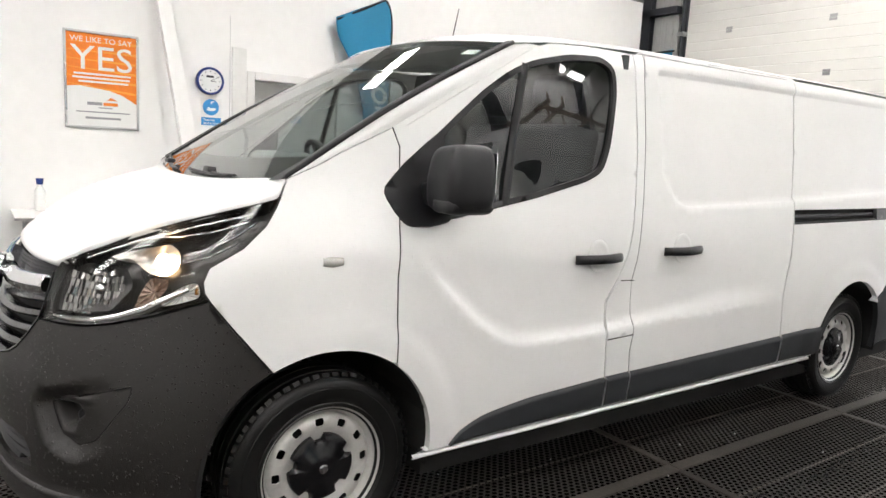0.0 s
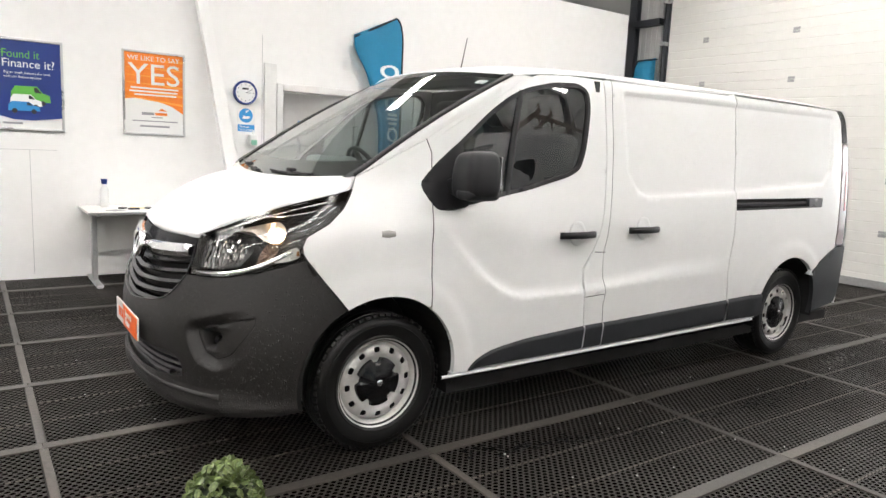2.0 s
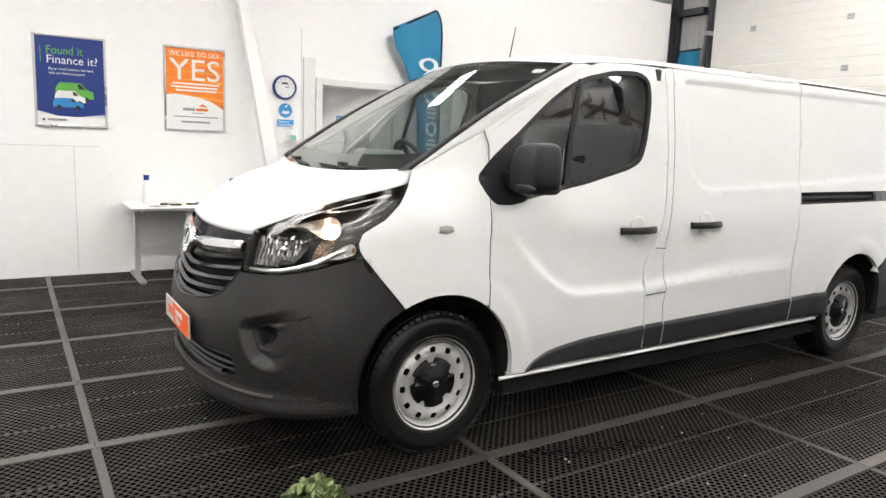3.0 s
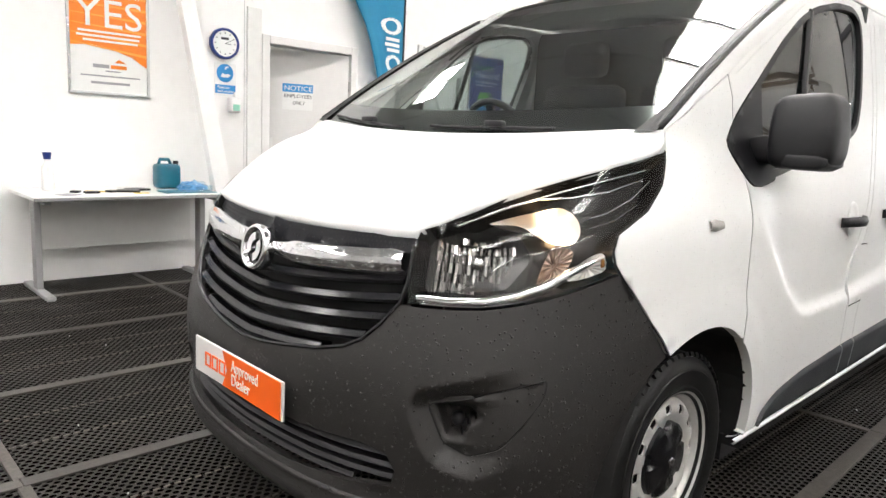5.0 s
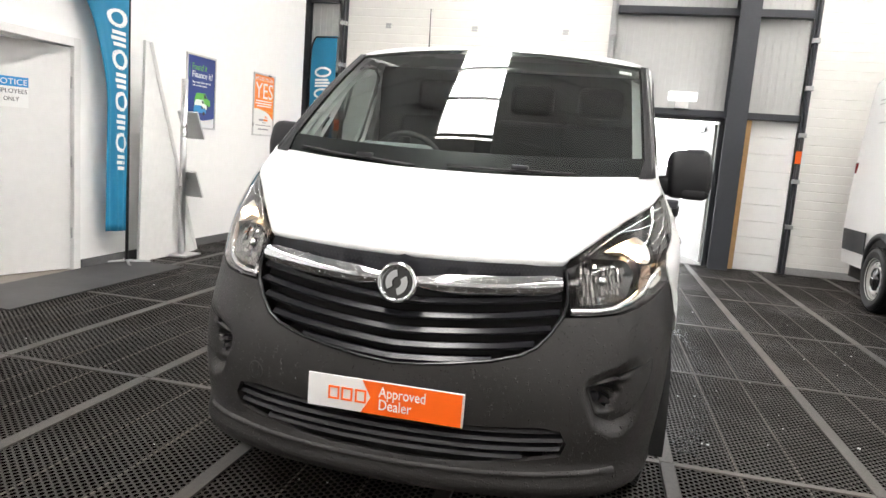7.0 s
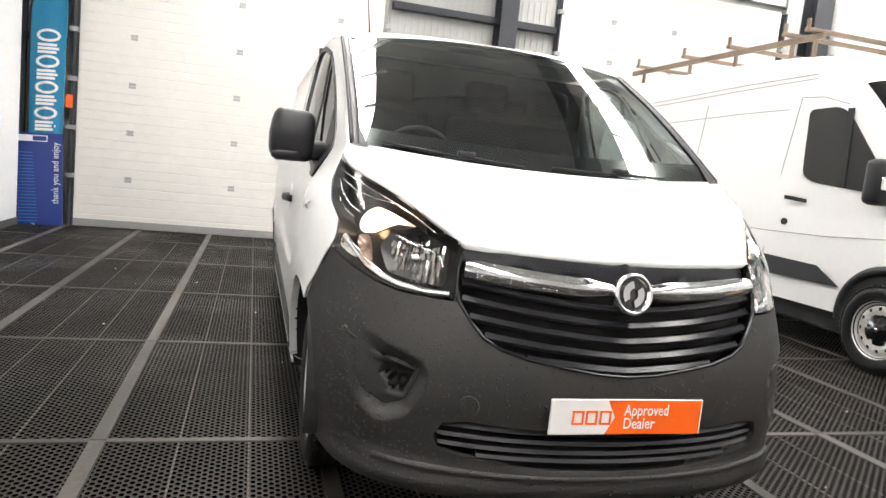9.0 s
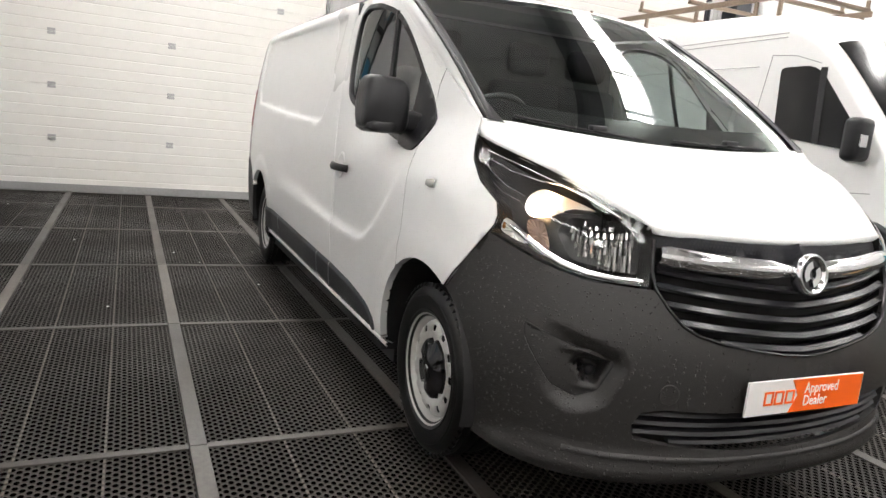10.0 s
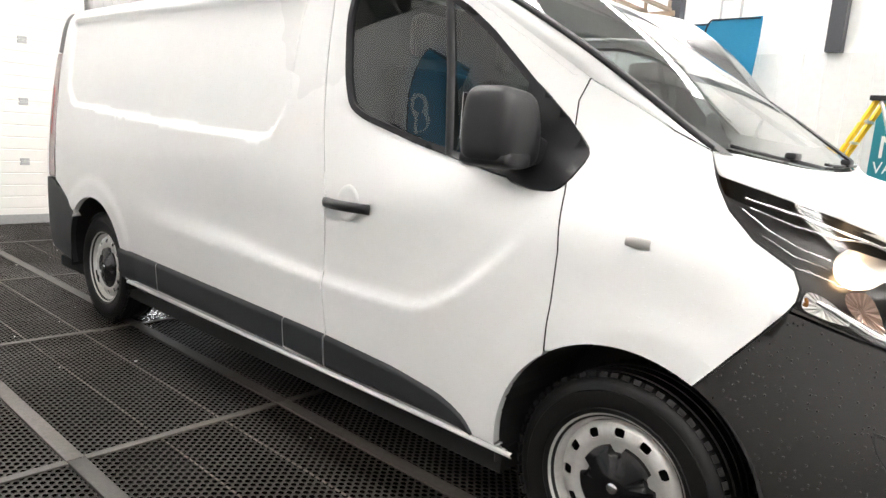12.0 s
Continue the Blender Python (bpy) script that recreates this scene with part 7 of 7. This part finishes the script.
feather("feather_flag", (3.88, 3.92, 0.0), (-1, 0, 0), -0.28, 3.02, "teal feather flag with white lettering strokes on a black pole", 0.66, 0.30, 0.33, strokes(0.22, 0.80, 8, 0.12, 0.52, 4))
feather("feather_flag", (8.25, 4.0, 0.0), (0, -1, 0), 0.0, 3.0, "teal feather flag with white lettering strokes in the corner", 0.42, 0.40, 0.45, strokes(0.30, 0.82, 8, 0.2, 0.8, 5))
feather("feather_flag", (4.40, -7.72, 0.0), (-1, 0, 0), 0.0, 3.28, "teal feather flag with a straight top beside the wall", 0.80, 0.72, 0.5, strokes(0.50, 0.78, 3, 0.42, 0.60, 6))
feather("feather_flag", (4.88, -7.95, 0.0), (-1, 0, 0), 0.0, 3.26, "teal feather flag standing behind another flag", 0.5, 0.40, 0.5, [])

# ---- things along the left wall ----
board = thing("leaning_board", (4.4, 3.9, 0), "white tapering board leaning on the wall", "board")
part("board_face", slab([(3.99, 0.0), (4.05, 2.20), (4.11, 2.20), (4.98, 0.0)], "y", 3.86, 0.03), WALLDIRT, board)
part("board_edge", tube([(4.11, 3.85, 2.19), (4.98, 3.85, 0.02)], 0.022, 4), WALL, board)
stand = thing("leaflet_stand", (4.62, 3.80, 0), "grey metal leaflet stand with angled trays", "leaflet stand")
part("post", tube([(4.62, 3.80, 0.02), (4.62, 3.80, 1.90)], 0.035, 14), ALU, stand, "", True)
part("base", box((4.47, 3.65, 0.0), (4.77, 3.95, 0.02), 0.006), ALU, stand)
for z in (1.42, 0.78):
    bm = box((-0.012, -0.12, 0.0), (0.012, 0.12, 0.32), 0.004)
    bm.transform(Matrix.Translation((4.80, 3.78, z - 0.14)) @ Matrix.Rotation(radians(-28), 4, "Y"))
    tray = part("tray", bm, ALU, stand)
    part("tray_arm", tube([(4.64, 3.79, z + 0.08), (4.80, 3.78, z)], 0.010, 8), ALU, tray)
bm = box((-0.006, -0.09, 0.0), (0.006, 0.09, 0.24), 0.001)
bm.transform(Matrix.Translation((4.825, 3.78, 0.68)) @ Matrix.Rotation(radians(-28), 4, "Y"))
solo("leaflets", bm, can_mat, "teal leaflets in the stand's tray", "leaflets")
banner = thing("thanks_board", (8.15, 3.78, 0), "navy board reading thank you and enjoy, leaning in the corner", "sign board")
turn = Matrix.Translation((8.13, 3.79, 0.0)) @ Matrix.Rotation(radians(4), 4, "Y") @ Matrix.Rotation(radians(-2.5), 4, "X")
bm = box((0, -0.27, 0.0), (0.012, 0.27, 1.19), 0.002)
bm.transform(turn)
part("board", bm, NAVY, banner)
bm = box((-0.003, -0.09, 1.08), (0.0, 0.25, 1.16), 0.001)
bm.transform(turn)
part("logo_pill", bm, PRINTWHITE, banner)
bm = box((-0.005, -0.08, 1.09), (-0.003, 0.08, 1.15), 0.001)
bm.transform(turn)
part("logo_field", bm, NAVY, banner)
words("thank you and enjoy", 0.115, turn @ facing((-0.004, -0.22, 0.28), (0, 0, 1), (0, 1, 0)), "lettering", PRINTWHITE, banner, width=0.80)
for k in range(22):
    bm = box((-0.003, 0.02 + 0.003 * k, 0.05 + 0.042 * k), (0.0, 0.25, 0.056 + 0.042 * k))
    bm.transform(turn)
    part("fine_line", bm, PRINTBLUE, banner)

# ---- at the end wall ----
for y in (-0.74, -0.99):
    ext = thing("fire_extinguisher", (HX - 0.09, y, 0.27), "red fire extinguisher hung on the white wall", "fire extinguisher", "fire extinguishers")
    m = Matrix.Translation((HX - 0.09, y, 0.27)) @ Matrix.Rotation(radians(-90), 4, "X")
    part("cylinder", lathe([(0.0, 0.0), (0.07, 0.0), (0.078, -0.015), (0.078, -0.40), (0.06, -0.45), (0.025, -0.475), (0.025, -0.50), (0.0, -0.50)], 24, m), EXTRED, ext, "", True)
    part("label_band", lathe([(0.0785, -0.20), (0.0795, -0.21), (0.0795, -0.32), (0.0785, -0.33)], 24, m), YELLOW if y > -0.9 else PRINTWHITE, ext)
    part("valve", box((HX - 0.12, y - 0.02, 0.77), (HX - 0.06, y + 0.02, 0.81), 0.006), TRIM, ext)
    part("lever", tube([(HX - 0.09, y, 0.82), (HX - 0.11, y - 0.10, 0.85)], 0.008, 6), EXTRED, ext)
    part("hose", tube([(HX - 0.12, y + 0.02, 0.80), (HX - 0.17, y + 0.09, 0.68), (HX - 0.16, y + 0.09, 0.45), (HX - 0.16, y + 0.085, 0.33)], 0.012, 8), TRIM, ext, "", True)
    part("wall_hook", box((HX - 0.02, y - 0.03, 0.70), (HX, y + 0.03, 0.80)), GALV, ext)
call = thing("fire_call_point", (HX, -0.86, 1.94), "round red fire alarm sounder on the wall", "alarm")
part("sounder", lathe([(0.0, -0.06), (0.035, -0.055), (0.05, -0.03), (0.055, 0.0)], 24, Matrix.Translation((HX, -0.86, 1.94)) @ Matrix.Rotation(radians(-90), 4, "Z")), EXTRED, call, "", True)
box_a = thing("key_box", (HX, -1.03, 1.94), "small grey switch box on the wall", "switch")
part("case", box((HX - 0.04, -1.09, 1.89), (HX, -0.98, 1.99), 0.006), GALV, box_a)
part("dial", lathe([(0.0, -0.052), (0.015, -0.05), (0.018, -0.04)], 12, Matrix.Translation((HX, -1.035, 1.94)) @ Matrix.Rotation(radians(-90), 4, "Z")), TRIM, box_a)
plate_s = thing("wall_switch", (HX, -0.90, 1.30), "white switch plate on the wall", "switch")
part("case", box((HX - 0.03, -0.96, 1.24), (HX, -0.86, 1.38), 0.006), PRINTWHITE, plate_s)
part("rocker", box((HX - 0.036, -0.94, 1.30), (HX - 0.03, -0.88, 1.35), 0.003), TRIM, plate_s)
esign = thing("exit_sign", (HX - 0.16, -1.6, 2.29), "white lit emergency exit light box under the steel rail", "exit sign")
part("case", box((HX - 0.22, -1.80, 2.30), (HX - 0.12, -1.42, 2.42), 0.02), glow("exit_light_diffuser", (1, 1, 1), 1.6), esign, "", True)
part("mount", box((HX - 0.18, -1.70, 2.20), (HX - 0.10, -1.52, 2.30), 0.004), PRINTWHITE, esign)

# ---- along the right wall ----
ladder = thing("step_ladder", (1.9, -7.5, 0), "yellow fibreglass step ladder standing open", "ladder")
for dy in (0.0, -0.42):
    st = part("stile", tube([(2.86, -7.0 + dy, 0.0), (1.90, -7.02 + dy, 2.10)], 0.035, 4), YELLOW, ladder)
    part("brace_leg", tube([(1.15, -7.0 + dy, 0.0), (1.86, -7.02 + dy, 2.08)], 0.022, 6), ALU, ladder)
for k in range(1, 8):
    t = k / 8
    x, z = 2.86 - 0.96 * t, 2.10 * t
    part("tread", box((x - 0.05, -7.42, z - 0.015), (x + 0.05, -7.0, z + 0.015), 0.004), ALU, ladder)
part("top_cap", box((1.80, -7.46, 2.08), (1.98, -6.96, 2.14), 0.01), TRIM, ladder)
part("maker_bars", box((2.52, -6.958, 0.92), (2.30, -6.95, 0.98)), PRINTDARK, ladder)
vsign = thing("van_sign_board", (1.55, -7.93, 0.0), "teal sign board with large white letters", "sign board")
part("board", box((0.9, -7.95, 0.0), (2.05, -7.92, 2.15), 0.004), material("teal_board", (0.005, 0.19, 0.24), 0.4), vsign)
for text, size, x, z, wd in (("N", 0.42, 1.98, 1.42, 0.26), ("VA", 0.22, 2.0, 1.22, 0.24)):
    words(text, size, facing((x, -7.918, z), (-1, 0, 0), (0, 0, 1)), "lettering", PRINTWHITE, vsign, width=wd)
wl = thing("wall_ladder", (4.15, HY0, 2.8), "galvanised cat ladder fixed high on the wall", "ladder")
for x in (4.05, 4.35):
    part("stile", tube([(x, HY0 + 0.08, 2.9), (x, HY0 + 0.08, 5.4)], 0.02, 6), GALV, wl)
for k in range(8):
    part("rung", tube([(4.05, HY0 + 0.08, 3.0 + 0.3 * k), (4.35, HY0 + 0.08, 3.0 + 0.3 * k)], 0.012, 6), GALV, wl)

# ---- water and grit on the mats ----
WATER = material("standing_water", (0.012, 0.012, 0.013), 0.07, 0, 6, 0.1, 0.25, 90)


def splash(name, line, spread, count, size, label, seed):
    """Many small films of water lying along a line on the mats."""
    rnd = random.Random(seed)
    bm = bmesh.new()
    for k in range(count):
        t = rnd.random() * (len(line) - 1)
        i = int(t)
        x = line[i][0] + (line[i + 1][0] - line[i][0]) * (t - i) + rnd.gauss(0, spread)
        y = line[i][1] + (line[i + 1][1] - line[i][1]) * (t - i) + rnd.gauss(0, spread * 0.7)
        r, a0, n = size * (0.4 + rnd.random()), rnd.random() * 6.3, 8
        top = [bm.verts.new((x + r * (0.7 + 0.5 * rnd.random()) * math.cos(a0 + 6.283 * j / n), y + r * 0.8 * (0.7 + 0.5 * rnd.random()) * math.sin(a0 + 6.283 * j / n), 0.0002)) for j in range(n)]
        mid = bm.verts.new((x, y, 0.0016))
        for j in range(n):
            bm.faces.new((mid, top[j], top[(j + 1) % n]))
    return solo(name, bm, WATER, label, "water", "stuff", smooth=True)


splash("wet_trail", [(5.0, -1.15), (4.1, -1.36), (3.2, -1.45), (2.4, -1.40), (1.75, -1.25), (1.27, -1.13)], 0.045, 520, 0.011, "curved trail of splashed water across the rubber mats", 3)
splash("wet_trail", [(5.2, -0.99), (4.4, -1.0), (2.6, -1.03), (1.0, -1.04)], 0.022, 380, 0.011, "line of water along the mat edging beside the van", 5)
splash("puddle", [(4.15, 0.80), (4.35, 0.55), (4.6, 0.42), (4.2, 0.40)], 0.07, 420, 0.013, "splashed puddle on the mats behind the rear wheel", 7)
rnd = random.Random(17)
bm = bmesh.new()
for k in range(150):
    x, y, q = rnd.uniform(-2.0, 7.5), rnd.choice((rnd.uniform(-2.9, -1.0), rnd.uniform(-1.0, 3.2))), 0.0025 + 0.005 * rnd.random() ** 3
    box((x - q, y - q * 0.6, -0.002), (x + q, y + q * 0.6, 0.0005 + q * 0.4), bm=bm, turn=Matrix.Rotation(rnd.random() * 3, 4, "Z"))
solo("grit", bm, PRINTWHITE, "pale specks of grit scattered on the mats", "grit", "stuff")

# ---- topiary near the walk ----
plant = thing("topiary", (-0.28, -2.45, 0), "clipped artificial box plant in a pale wooden planter", "plant")
part("planter", box((-0.40, -2.57, 0.0), (-0.16, -2.33, 0.46), 0.006), TIMBER, plant, "pale wooden planter")
part("corner_post", box((-0.295, -2.625, 0.0), (-0.20, -2.575, 0.812), 0.006), material("pale_planed_wood", (0.62, 0.40, 0.20), 0.6, 0, 6, 0.12), plant)
rnd = random.Random(5)
part("core", lathe([(0.0, 0.0), (0.058, 0.0), (0.068, -0.10), (0.066, -0.30), (0.048, -0.385), (0.0, -0.40)], 18, Matrix.Translation((-0.28, -2.45, 0.45)) @ Matrix.Rotation(radians(-90), 4, "X")), material("dark_box_core", (0.012, 0.022, 0.008), 0.9), plant)
bm = bmesh.new()
for k in range(2600):
    h = rnd.random()
    a = rnd.random() * 2 * math.pi
    r = spline([(0.0, 0.068), (0.3, 0.076), (0.7, 0.072), (0.9, 0.056), (1.0, 0.025)], h) * (0.94 + 0.16 * rnd.random())
    if h > 0.93:
        r *= math.sqrt(rnd.random())
    c = Vector((-0.28 + r * math.cos(a), -2.45 + r * math.sin(a), 0.46 + 0.405 * h + 0.012 * rnd.random()))
    m = Matrix.Translation(c) @ Euler((rnd.uniform(-1.1, 1.1), rnd.uniform(-1.1, 1.1), rnd.random() * 6.3)).to_matrix().to_4x4()
    q = 0.0065 + 0.004 * rnd.random()
    vs = [bm.verts.new(m @ Vector(p)) for p in ((-q, 0, 0), (-0.4 * q, 0.7 * q, 0.25 * q), (0.6 * q, 0.65 * q, 0.2 * q), (1.2 * q, 0, -0.1 * q), (0.6 * q, -0.65 * q, 0.2 * q), (-0.4 * q, -0.7 * q, 0.25 * q))]
    bm.faces.new((vs[0], vs[1], vs[2], vs[3]))
    bm.faces.new((vs[0], vs[3], vs[4], vs[5]))
tagged(part("leaves", bm, LEAF, plant), kind="stuff")
